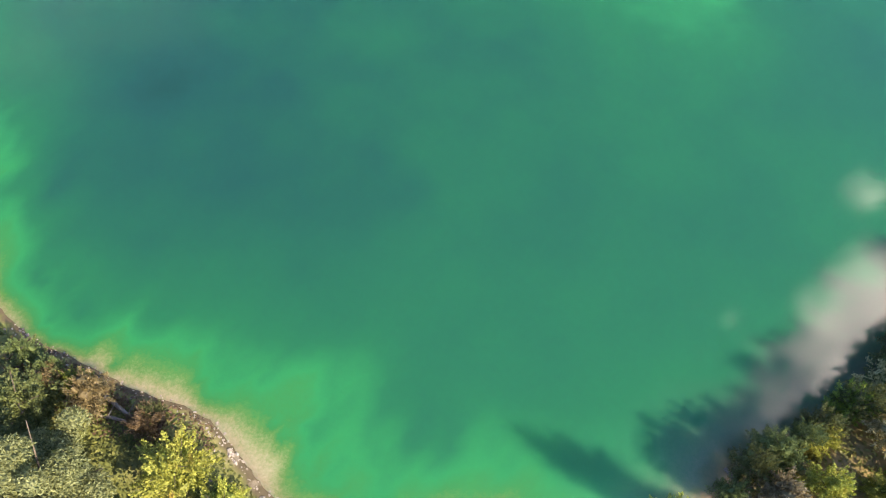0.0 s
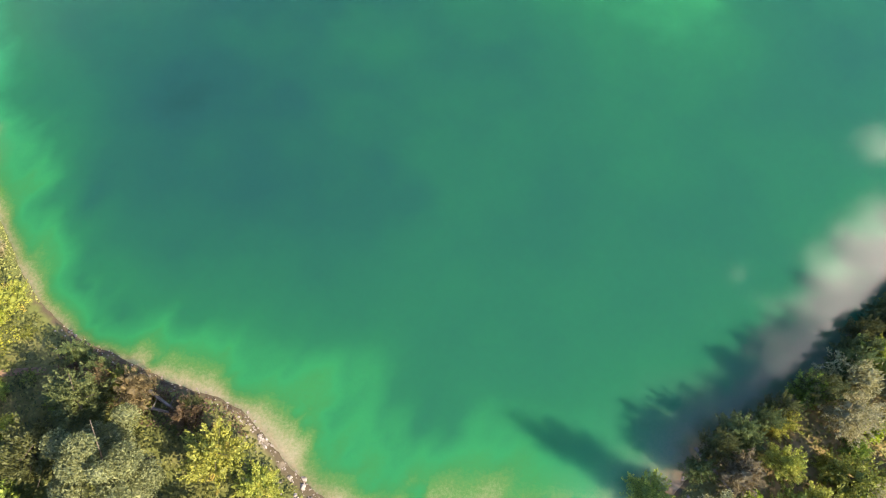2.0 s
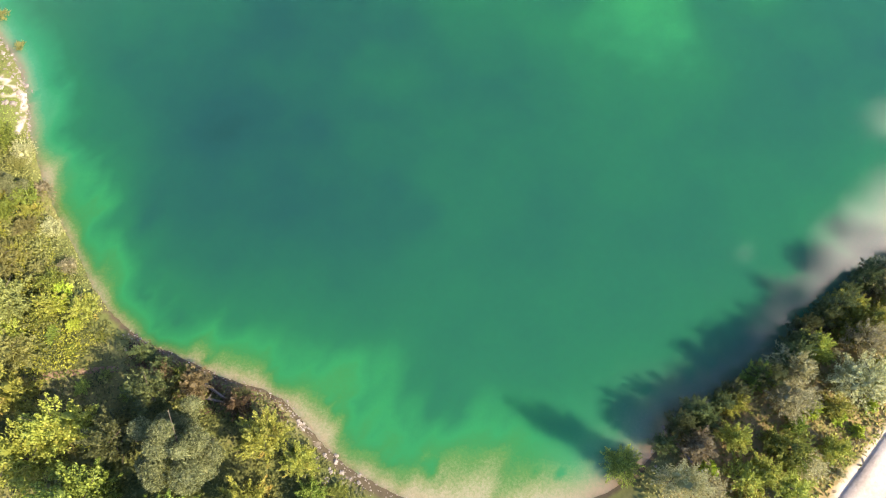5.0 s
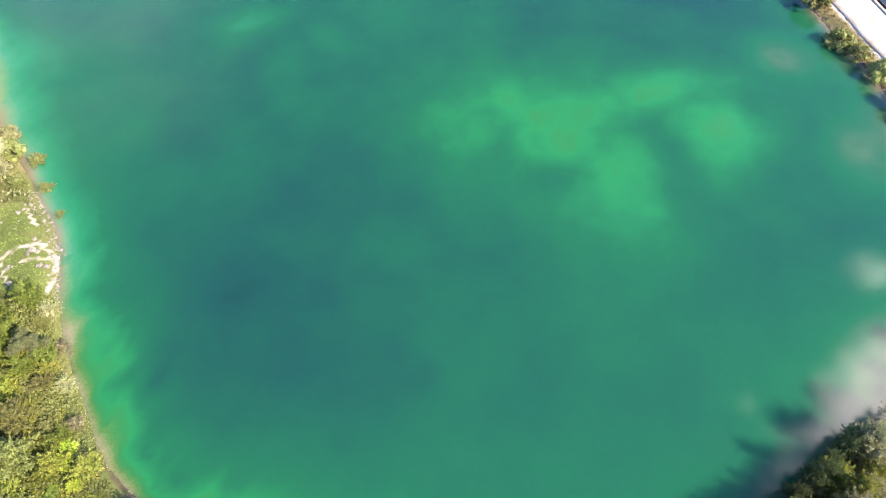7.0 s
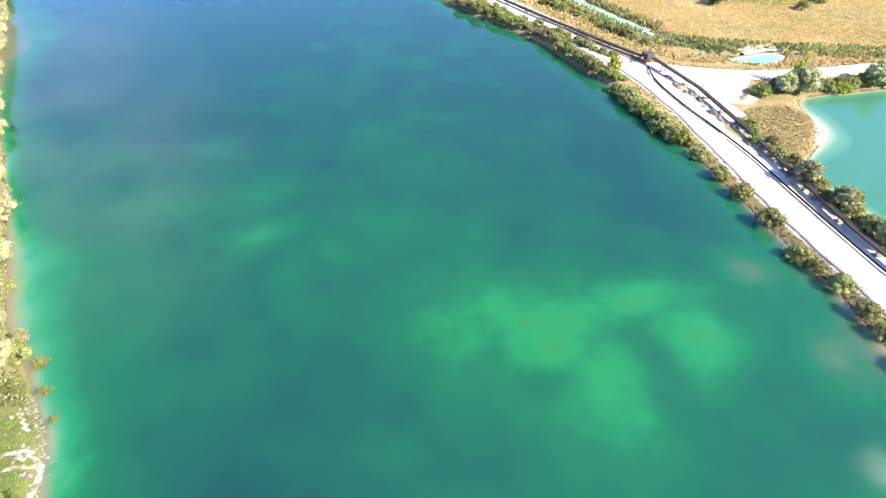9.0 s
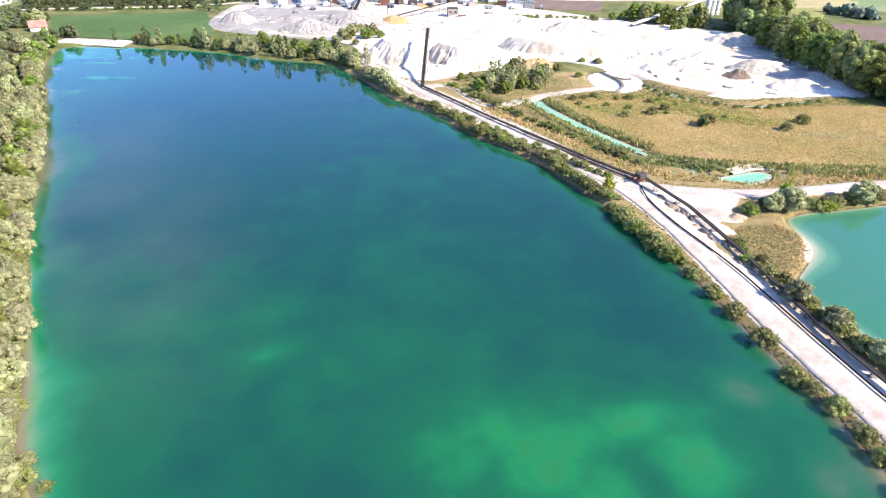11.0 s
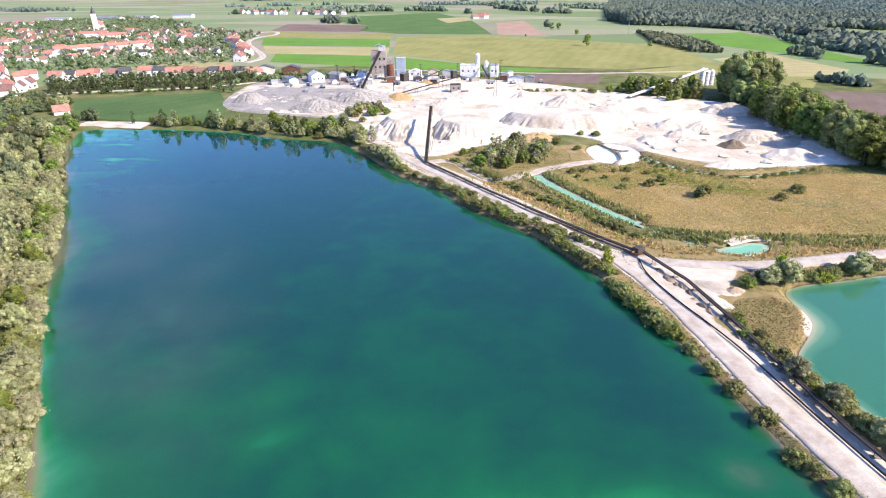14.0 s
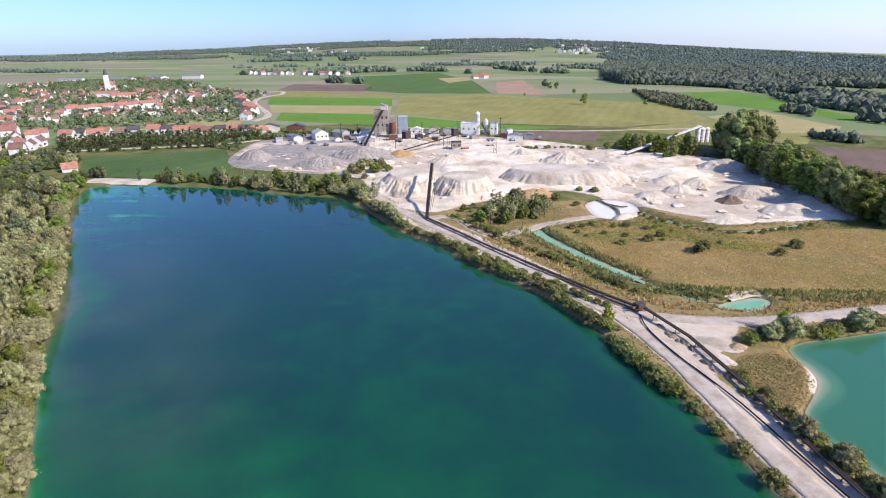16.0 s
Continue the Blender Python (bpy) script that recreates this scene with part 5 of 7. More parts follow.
for k, (x, y) in enumerate(((-237, 374), (-206, 370), (-200, 371), (-180, 366), (-172, 365), (-165, 362), (-150, 359), (-120, 351), (-110, 348), (-100, 347))):
    grow(("darkpoplar", "darkpoplar", "dark")[k % 3], x, y, 0.66 + 0.08 * (k % 4), k * 83, "mid", k % 2, "trees on the far bank")
scatter(["olive", "dark", "green"], dry(fill([(-160, 358), (-90, 345), (-86, 372), (-150, 385)], 9, 43, 0.7)), "mid", 44, 0.7, 1.05, "shrubs on the far bank")
for k, (x, y) in enumerate(along(np.array([(-385, 494), (-340, 508), (-277, 526), (-240, 546), (-226, 560)]), 4.2, 0, 1.2, 45)):
    grow("darkpoplar", x, y, 0.95 + 0.1 * (k % 3), k * 31, "mid", k % 2, "poplar row behind the lawn")

scatter(["dark", "shrub", "dark"], along(np.array([(-370, 478), (-340, 489), (-277, 507), (-240, 520)]), 6, -4, 1.5, 48), "mid", 49, 0.6, 1.0, "hedge behind the lawn")
scatter(["olive", "sallow", "olive", "shrub"], dry(along(np.array([(-100, 341), (-91, 339), (-75, 320), (-51, 283), (-45, 275)]), 3.0, 3.5, 1.2, 313), 0.5), "mid", 314, 0.55, 1.0, "shrubs along the dike")
scatter(["olive", "sallow", "green"], fill([(-112, 398), (-82, 384), (-70, 424), (-86, 440), (-98, 420)], 6.5, 315, 0.75), "mid", 316, 0.6, 1.0, "shrubs below the gravel yard")
# dike between the lake and the road
for k, (x, y) in enumerate(((52.6, 130), (55.2, 121.5), (58, 114), (60.5, 104), (62.5, 93.5), (64.6, 90), (66.6, 85.5), (68, 78.5), (69, 73.5), (70.3, 66), (71.5, 60), (70.5, 52))):
    grow("scrub", x, y, (0.86, 0.95, 1.0, 1.15, 1.0, 0.8, 0.95, 0.9)[k % 8], k * 49, "mid", k % 2, "shrubs along the dike", 1.0)
for k, (x, y) in enumerate(((38.9, 164.5), (40.3, 161), (41.4, 158.5), (42.5, 156), (43.4, 153.5), (44.4, 151), (45.5, 148.5), (46.3, 146.5), (47.2, 144), (48.2, 141.5), (49.3, 139.5), (50.4, 137))):
    grow(("scrub", "shrub")[k % 2], x, y, 1.0 + 0.2 * (k % 3), k * 63, "mid", k % 2, "shrubs along the dike")
undergrowth("undergrowth", [(118, 240), (128, 246), (142, 242), (144, 236), (130, 236)], 3, 0.5, 0.7, L_PALE, "pale dry scrub in the reed meadow", 310, 0.5)
undergrowth("undergrowth", [(66, 292), (80, 268), (94, 255), (112, 248), (136, 254), (134, 262), (112, 258), (98, 266), (84, 286)], 5, 0.5, 1.2, L_YELLOW, "olive green scrub in the reed meadow", 313, 0.5)
scatter(["scrub", "scrub", "shrub", "twiggy"], dry(along(np.array(EAST[:9]), 2.6, 2.8, 1.1, 51), 0.3), "mid", 52, 0.7, 1.1, "shrubs along the dike")
scatter(["scrub", "twiggy", "scrub", "shrub"], dry(along(np.array(EAST[:9]), 3.4, 4.6, 0.8, 55), 0.8), "mid", 56, 0.55, 0.85, "shrubs along the dike")
grow("bright", 39.5, 177.5, 1.9, 20, "close", 0, squash=1.8, label="bright yellow-green young tree beside the road")
scatter(["scrub", "shrub", "scrub"], dry(along(np.array([(-8, 252), (10, 230), (25, 212), (45, 192)]), 3.0, -5.0, 1.4, 53), 0.5), "mid", 54, 0.5, 0.9, "shrubs beside the conveyor")
for k, (x, y) in enumerate(((15, 232), (24, 222), (34, 208), (30, 215), (41, 200))):
    grow("slim", x, y, 0.42, k * 40, "mid", k % 2)
scatter(["scrub", "shrub", "scrub", "bright"], dry(along(np.array([(-28, 296), (-10, 272), (6, 250), (22, 230), (38, 211), (50, 197)]), 2.6, 6.5, 1.4, 321), 0.8), "mid", 322, 0.5, 0.95, "shrubs beside the conveyor")
for k, (x, y) in enumerate(((18, 228), (4, 246), (28, 217), (-8, 262), (36, 206), (46, 196))):
    grow("slim", x, y, 0.5 + 0.1 * (k % 3), k * 53, "mid", k % 2)
undergrowth("undergrowth", [(36, 170), (43, 156), (49, 141), (53, 130), (56, 120), (58.5, 112), (61.3, 102), (63.8, 94), (66.5, 86), (69.5, 68), (73, 67), (70.5, 84), (68, 93), (65.5, 101), (62.5, 112), (59.5, 121), (56.5, 131), (53, 142), (47, 157), (40, 172)], 3, 0.3, 0.3, L_OLIVE, "olive weeds on the edge of the dike", 334, 0.1)
# pond side
for k, (x, y, s) in enumerate(((78.5, 111, 1.35), (82.0, 97, 1.35), (74, 127, 0.9), (72, 136, 0.8), (76, 118, 0.8), (86, 86, 1.2), (92, 76, 1.3), (70, 146, 0.6), (80, 104, 0.9))):
    grow("scrub", x, y, s, k * 77, "mid", k % 2, "shrubs on the pond bank")
for k, (x, y, kind, s) in enumerate(((79, 166, "shrub", 1.3), (84, 169, "dark", 0.6), (88, 171.5, "dark", 0.55), (92, 174, "slim", 1.7), (96, 172, "scrub", 1.1), (104.5, 172, "bright", 1.9), (107, 174, "scrub", 1.0), (114, 177, "scrub", 1.25), (122, 180, "scrub", 1.3), (131, 182, "dark", 0.7), (100, 173, "shrub", 1.0))):
    grow(kind, x, y, s, k * 61, "mid", k % 2, "trees between track and pond")
grow("bright", 91.0, 173.2, 1.7, 35, "close", 1, squash=2.5, label="tall bright yellow-green bush beside the track")
scatter(["scrub", "scrub", "sallow", "shrub"], dry(along(np.array([(70, 148), (70, 138), (74, 124), (80, 106), (85, 92), (92, 78)]), 3.2, -1.5, 1.0, 57), 0.4), "mid", 58, 0.5, 0.95, "shrubs on the pond bank")
scatter(["scrub", "sallow", "scrub"], dry(along(np.array([(84, 166), (100, 171), (120, 176), (160, 181)]), 4.0, 1.5, 1.0, 59), 0.2), "mid", 60, 0.7, 1.05, "trees between track and pond")
# shrubs by the stacker and in the meadow
scatter(["sallow", "poplar", "green", "olive", "poplar"], fill([(-10, 284), (2, 278), (28, 296), (34, 318), (14, 326), (-4, 308)], 5.2, 61), "mid", 62, 0.65, 0.95, "grove by the quarry track")
scatter(["scrub", "shrub", "green"], fill([(-20, 296), (-8, 286), (4, 314), (-10, 322)], 5, 63, 0.6), "mid", 64, 0.5, 0.8, "grove by the quarry track")
for k, (x, y, kind, s) in enumerate(((13, 341, "scrub", 1.5), (36, 335, "scrub", 1.2), (-6, 330, "slim", 0.6), (60, 352, "scrub", 1.1), (52, 356, "scrub", 0.9), (46, 322, "shrub", 1.1), (88, 246, "dark", 0.7), (91, 249, "scrub", 1.4), (132, 256, "scrub", 1.2), (121, 245, "scrub", 1.0), (71, 262, "scrub", 1.0), (78, 268, "scrub", 0.9))):
    grow(kind, x, y, s, k * 29, "mid", k % 2)
scatter(["scrub", "shrub"], dry(along(NORTH_CHANNEL, 4.0, -5, 1.5, 65), 0.5), "mid", 66, 0.4, 0.7, "shrubs along the channel")
scatter(["shrub", "scrub"], fill([(28, 284), (74, 294), (112, 280), (104, 258), (60, 252), (44, 262)], 7.5, 67, 0.55), "mid", 68, 0.45, 0.85, "shrubs along the channel")
# tree belt on the east side of the quarry, groves north of it
scatter(["tall", "talldark", "tall"], fill([(172, 460), (181, 505), (205, 512), (204, 455), (190, 445)], 8.5, 71), "mid", 72, 1.55, 1.85, "tree belt beside the quarry")
scatter(["tall", "talldark", "tall"], fill([(171, 455), (170, 420), (172, 390), (175, 340), (178, 285), (206, 280), (200, 360), (200, 440)], 8.5, 83), "mid", 84, 0.95, 1.35, "tree belt beside the quarry")
scatter(["green", "tall", "olive", "talldark"], fill([(84, 500), (100, 488), (130, 452), (165, 462), (165, 520), (120, 530), (90, 520)], 10, 73, 0.8), "mid", 74, 0.65, 0.95, "grove north of the quarry")
scatter(["shrub", "olive"], along(np.array([(-5, 512), (30, 505), (60, 512), (84, 500)]), 5, 0, 2, 75), "mid", 76, 0.6, 1.0, "hedge behind the quarry")
for k, (x, y, s) in enumerate(((120, 870, 0.95), (202, 859, 0.5), (107, 1162, 0.75), (96, 1170, 0.7), (126, 1047, 0.55), (43, 1022, 0.28), (-246, 1170, 0.35))):
    grow("talldark", x, y, s, k * 40, "far", k % 2)


# ---- far woods ----
def grove(name, kinds, spots, lo, hi, seed, label):
    """Trees too far and too many to tell apart, with their leaf sprays, in one mesh."""
    g, r = np.random.default_rng(seed), random.Random(seed)
    data = {}
    for kind in kinds:
        shape, n, rad, low, high, mat, slim, thing, text, cat = KINDS[kind]
        me = crown_mesh("crown", seed, crown_lobes(r, 9, rad * 1.15, low + rad * 0.3, high - rad * 0.25, shape, 1.4), 0.9, 46, mat, 1, 0, slim)
        v = np.empty(len(me.vertices) * 3)
        me.vertices.foreach_get("co", v)
        data[kind] = (v.reshape(-1, 3), [tuple(p.vertices) for p in me.polygons])
        bpy.data.meshes.remove(me)
    verts, faces, slots, base = [], [], [], 0
    for x, y in spots:
        kind = r.choice(kinds)
        v, f = data[kind]
        a, s = r.uniform(0, 6.28), r.uniform(lo, hi)
        c, q = math.cos(a) * s, math.sin(a) * s
        verts.append(np.c_[v[:, 0] * c - v[:, 1] * q + x, v[:, 0] * q + v[:, 1] * c + y, v[:, 2] * s + 1.0])
        faces += [tuple(k + base for k in p) for p in f]
        slots += [kinds.index(kind)] * len(f)
        base += len(v)
    me = data_from(name, np.vstack(verts), faces, KINDS[kinds[0]][5])
    for kind in kinds[1:]:
        me.materials.append(KINDS[kind][5])
    me.polygons.foreach_set("material_index", slots)
    return tagged(new(name, me), label, "trees", kind="stuff")



def strewn(outline, count, seed):
    g, p = np.random.default_rng(seed), np.array(outline, float)
    q = g.uniform(p.min(0), p.max(0), (count, 2))
    return q[inside(q[:, 0], q[:, 1], p)]


def canopy(name, spots, lo, hi, seed, label, level=1, leaves=None):
    """A wood seen from far off: lumpy crowns side by side, in one mesh."""
    g = np.random.default_rng(seed)
    iv, fi = ico[level]
    p = np.array(spots)
    z = land_height(p[:, 0], p[:, 1], np.full(len(p), 50.0))
    verts, faces = [], []
    for k, (x, y) in enumerate(spots):
        h = lo * 0.7 + (hi * 1.1 - lo * 0.7) * g.random() ** 1.6
        r = h * g.uniform(0.34, 0.52)
        v = iv * (0.92 + 0.24 * g.standard_normal(len(iv)).clip(-1.5, 1.5))[:, None] * np.array([r, r, h * 0.5]) + np.array([x, y, z[k] + h * 0.5])
        verts.append(v)
        faces.append(fi + k * len(iv))
    return tagged(new(name, data_from(name, np.vstack(verts), np.vstack(faces).tolist(), leaves or L_FAR_HAZE)), label, "wood", kind="stuff")


def hedgerow(name, line, width, count, lo, hi, seed, label, leaves):
    """Trees of a hedge or a narrow wood along a line, in one mesh."""
    g = np.random.default_rng(seed)
    p = np.array(line, float)
    at = np.r_[0, np.cumsum(np.hypot(*np.diff(p, axis=0).T))]
    t = g.uniform(0, at[-1], count)
    t = t[fbm(t, t * 0, at[-1] / 9, seed) > -0.25]
    q = np.c_[np.interp(t, at, p[:, 0]), np.interp(t, at, p[:, 1])] + g.normal(0, 0.45, (len(t), 2)) * np.array([0.5, 1.0]) * width
    canopy(name, [tuple(v) for v in q], lo, hi, seed + 1, label, 2, leaves)


wood_edge = strewn([(240, 1440), (262, 1290), (354, 1263), (425, 1186), (500, 1000), (404, 888), (418, 797), (440, 723), (700, 700), (1100, 760), (1500, 900), (1400, 1700), (900, 2400), (430, 2600), (300, 1900)], 78000, 91)
gap = fbm(wood_edge[:, 0], wood_edge[:, 1] * 0.6, 210, 23)
near_edge = np.hypot(wood_edge[:, 0] - 300, wood_edge[:, 1] - 1350) < 130
canopy("wood", [tuple(q) for q, c, k in zip(wood_edge, gap, near_edge) if c > -0.22 or k], 8, 14, 92, "broad dark green wood beyond the fields", 1, L_WOOD)
canopy("wood", [tuple(q) for q in strewn([(238, 1440), (262, 1295), (300, 1300), (310, 1420), (262, 1480)], 260, 97)], 16, 24, 98, "tall dark wood corner at the edge of the fields", 2, L_WOOD)
gw = np.random.default_rng(5)
wa, wr = gw.uniform(-0.72, 0.78, 100000), np.sqrt(gw.uniform(2150 ** 2, 4650 ** 2, 100000))
wx, wy = wr * np.sin(wa), wr * np.cos(wa)
keep = 0.42 * np.clip((wr - 2900) / 1100, 0, 1) + 0.75 * np.clip((wx - 150 - 0.1 * wy) / 200, 0, 1)
keep = np.minimum(keep, 0.55)
band = fbm(wx * 0.45, wy, 300, 17) + 0.25 * fbm(wx, wy, 70, 19) + keep
canopy("shrub_plantation", strewn([(232, 1090), (268, 1040), (285, 870), (272, 782), (236, 795), (218, 913)], 2300, 95), 3, 7, 96, "block of olive green shrubland between the fields", 1, L_GARDEN)
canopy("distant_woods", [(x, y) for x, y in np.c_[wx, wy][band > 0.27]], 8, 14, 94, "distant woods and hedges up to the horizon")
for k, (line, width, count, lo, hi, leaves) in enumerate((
        ([(-1152, 2820), (-1000, 2900), (-868, 2920)], 60, 170, 9, 20, L_FAR_HAZE), ([(-738, 2900), (-673, 2960)], 60, 60, 12, 24, L_FAR_HAZE),
        ([(-1000, 2300), (-805, 2400), (-600, 2450)], 40, 150, 7, 14, L_FAR_HAZE),
        ([(-771, 1792), (-727, 1883), (-655, 1939)], 40, 90, 8, 15, L_WOOD), ([(-535, 1785), (-481, 1837), (-406, 1929)], 70, 230, 10, 18, L_WOOD), ([(-520, 1990), (-470, 2050), (-400, 2090)], 50, 110, 8, 14, L_WOOD),
        ([(-386, 1394), (-346, 1370)], 22, 40, 11, 17, L_WOOD), ([(-318, 1350), (-306, 1345)], 12, 12, 14, 20, L_WOOD),
        ([(-406, 1929), (-322, 1913), (-254, 1935), (-161, 1881)], 34, 210, 8, 16, L_WOOD), ([(-95, 1769), (-80, 1740)], 20, 20, 8, 14, L_WOOD), ([(-70, 2284), (-20, 2228)], 25, 30, 8, 14, L_WOOD),
        ([(-18, 2044), (36, 1952), (98, 1797)], 30, 110, 8, 17, L_WOOD), ([(125, 1732), (179, 1735)], 26, 60, 9, 17, L_WOOD),
        ([(-290, 2400), (-150, 2350), (20, 2420), (200, 2300)], 50, 260, 7, 13, L_FAR_HAZE), ([(220, 2050), (330, 1980)], 40, 80, 7, 12, L_WOOD),
        ([(425, 1186), (440, 1050), (404, 888), (418, 797), (434, 723)], 10, 120, 5, 9, L_WOOD), ([(339, 768), (359, 768), (356, 720)], 14, 40, 5, 11, L_WOOD),
        ([(284, 567), (296, 552), (307, 537)], 12, 46, 5, 9, L_WOOD), ([(390, 684), (401, 664), (430, 640)], 14, 40, 8, 15, L_WOOD), ([(100, 1251), (90, 1225)], 12, 10, 7, 12, L_WOOD))):
    hedgerow("hedge", line, width, count, lo, hi, 400 + 3 * k, "dark green hedge and field trees between the meadows", leaves)


# ---- buildings ----
def gable(bm, w, d, z0, rise, over=0.5, thick=0.25):
    """A pitched roof with thickness, ridge along y."""
    x, y = w / 2 + over, d / 2 + over
    for sgn in (-1, 1):
        lo = z0 - over * rise / (w / 2)
        vs = [bm.verts.new(v) for v in ((sgn * x, -y, lo), (sgn * x, y, lo), (0, y, z0 + rise), (0, -y, z0 + rise),
                                        (sgn * x, -y, lo + thick), (sgn * x, y, lo + thick), (0, y, z0 + rise + thick), (0, -y, z0 + rise + thick))]
        for f in ((0, 1, 2, 3), (4, 5, 6, 7), (0, 1, 5, 4), (1, 2, 6, 5), (2, 3, 7, 6), (3, 0, 4, 7)):
            bm.faces.new([vs[k] for k in f])
    bmesh.ops.recalc_face_normals(bm, faces=bm.faces)
    return bm


def house_walls(bm, w, d, h, rise):
    vs = [bm.verts.new(v) for v in ((-w / 2, -d / 2, -0.3), (w / 2, -d / 2, -0.3), (w / 2, d / 2, -0.3), (-w / 2, d / 2, -0.3),
                                    (-w / 2, -d / 2, h), (w / 2, -d / 2, h), (w / 2, d / 2, h), (-w / 2, d / 2, h), (0, -d / 2, h + rise), (0, d / 2, h + rise))]
    for f in ((0, 1, 5, 8, 4), (1, 2, 6, 5), (2, 3, 7, 9, 6), (3, 0, 4, 7), (4, 8, 9, 7), (8, 5, 6, 9)):
        bm.faces.new([vs[k] for k in f])
    bmesh.ops.recalc_face_normals(bm, faces=bm.faces)
    return bm


def house(m, w, d, h, rise, wall, roof, label, windows=True, thing="house", group=""):
    root = empty(thing, m, label, "house", group)
    body = part("wall", house_walls(bmesh.new(), w, d, h, rise), wall, root)
    top = part("roof", gable(bmesh.new(), w, d, h, rise), roof, root)
    part("chimney", add_box(bmesh.new(), w * 0.12, d * 0.15, h + rise * 0.4, w * 0.12 + 0.7, d * 0.15 + 0.7, h + rise + 1.0, 0.05), M_TILE2, top)
    if windows:
        for sy in (-1, 1):
            for k in (-1, 1):
                win = add_box(bmesh.new(), k * w * 0.24 - 0.6, sy * d / 2 - 0.06, 1.0, k * w * 0.24 + 0.6, sy * d / 2 + 0.06, 2.4)
                part("window", win, M_GLASS, body)
    return root


HOUSE_TYPES = [(9, 12, 5.6, 3.8, M_WHITE, M_TILE, "white house with a red tiled gable roof"), (10, 14, 6.2, 4.0, M_WHITE, M_TILE, "white house with a red tiled gable roof"),
               (9, 11, 4.2, 4.0, M_CREAM, M_TILE2, "cream house with a brown tiled roof"), (10, 12, 6.0, 3.4, M_WHITE, M_TILE3, "white house with a dark tiled roof"),
               (11, 17, 4.0, 4.6, M_WHITE, M_TILE, "long white house with a red tiled roof"), (8, 10, 5.6, 3.8, M_WHITE, M_TILE2, "small white house with a brown roof")]
house_protos = {}
rv = random.Random(8)


def settle(kind, x, y, turn, size=1.0, group="houses of the village"):
    m = pose(x, y, 1.2, 0, 0, turn) @ Matrix.Scale(size, 4)
    if kind in house_protos:
        ob = copy_thing(house_protos[kind], m)
        ob.matrix_basis = m
        return ob
    w, d, h, rise, wall, roof, label = HOUSE_TYPES[kind]
    house_protos[kind] = house(m, w, d, h, rise, wall, roof, label, True, "house", group)
    return house_protos[kind]


village = [(-290, 705), (-330, 800), (-380, 900), (-420, 1080), (-560, 1180), (-760, 1450), (-1000, 1650), (-1150, 1350), (-760, 860), (-620, 660), (-470, 600), (-370, 640)]
green_gaps = []
for x, y in fill(village, 21, 101):
    if math.hypot(x, y) > 1250 and rv.random() < 0.45 or fbm(np.array([x]), np.array([y]), 110, 61)[0] > 0.06 or rv.random() < 0.22:
        green_gaps.append((x, y))
        continue
    settle(rv.choice((0, 0, 1, 5, 2, 3, 4, 5, 3)), x, y, rv.choice((18, 108)) + rv.uniform(-30, 30), rv.uniform(0.6, 0.95))
for k, (x, y) in enumerate(along(np.array([(-425, 548), (-394, 580), (-338, 592), (-273, 590), (-235, 594)]), 15, 0, 2, 102)):
    settle((1, 3, 4, 0, 2, 3)[k % 6], x, y, 100 + 10 * (k % 3), 0.95, "houses by the lane")
for x, y in fill([(-395, 445), (-380, 470), (-440, 560), (-560, 640), (-640, 640), (-560, 520), (-440, 430)], 28, 103, 0.75):
    settle(rv.choice((0, 1, 2, 4, 5)), x, y, rv.choice((30, 120)) + rv.uniform(-15, 15), rv.uniform(0.85, 1.1))
grove("village_trees", ["garden", "dark", "garden"], green_gaps + fill(village, 16, 105, 0.75), 0.7, 1.3, 104, "garden trees between the village houses")
grove("lane_trees", ["garden", "dark", "garden"], fill([(-225, 566), (-228, 584), (-330, 582), (-420, 532), (-395, 505), (-330, 530), (-270, 552)], 8, 107, 0.9) + fill([(-345, 455), (-395, 500), (-470, 560), (-620, 620), (-560, 470), (-400, 410)], 15, 109, 0.75), 0.7, 1.05, 108, "dense dark trees along the lane")
grove("works_trees", ["dark", "garden", "dark"], fill([(-218, 490), (-232, 520), (-215, 575), (-190, 612), (-240, 615), (-262, 560), (-245, 500)], 8, 111, 0.7) + fill([(-225, 562), (-175, 584), (-125, 602), (-128, 590), (-168, 568), (-215, 545)], 6, 110, 0.6), 0.6, 1.0, 112, "dark trees between works and lane")
strip("village_road", smooth_line([(-288, 690), (-283, 740), (-330, 830), (-385, 930), (-405, 1020), (-385, 1075), (-412, 1150), (-445, 1120), (-408, 1040)]), 4.5, 0.35, M_ROAD, "pale new road of the village", "road")
for k, (x, y) in enumerate(along(np.array([(-300, 700), (-310, 770), (-350, 840), (-400, 930), (-420, 1010)]), 17, 8, 6, 113)):
    settle((1, 3, 0, 1)[k % 4], x, y, 20 * k, 1.0)


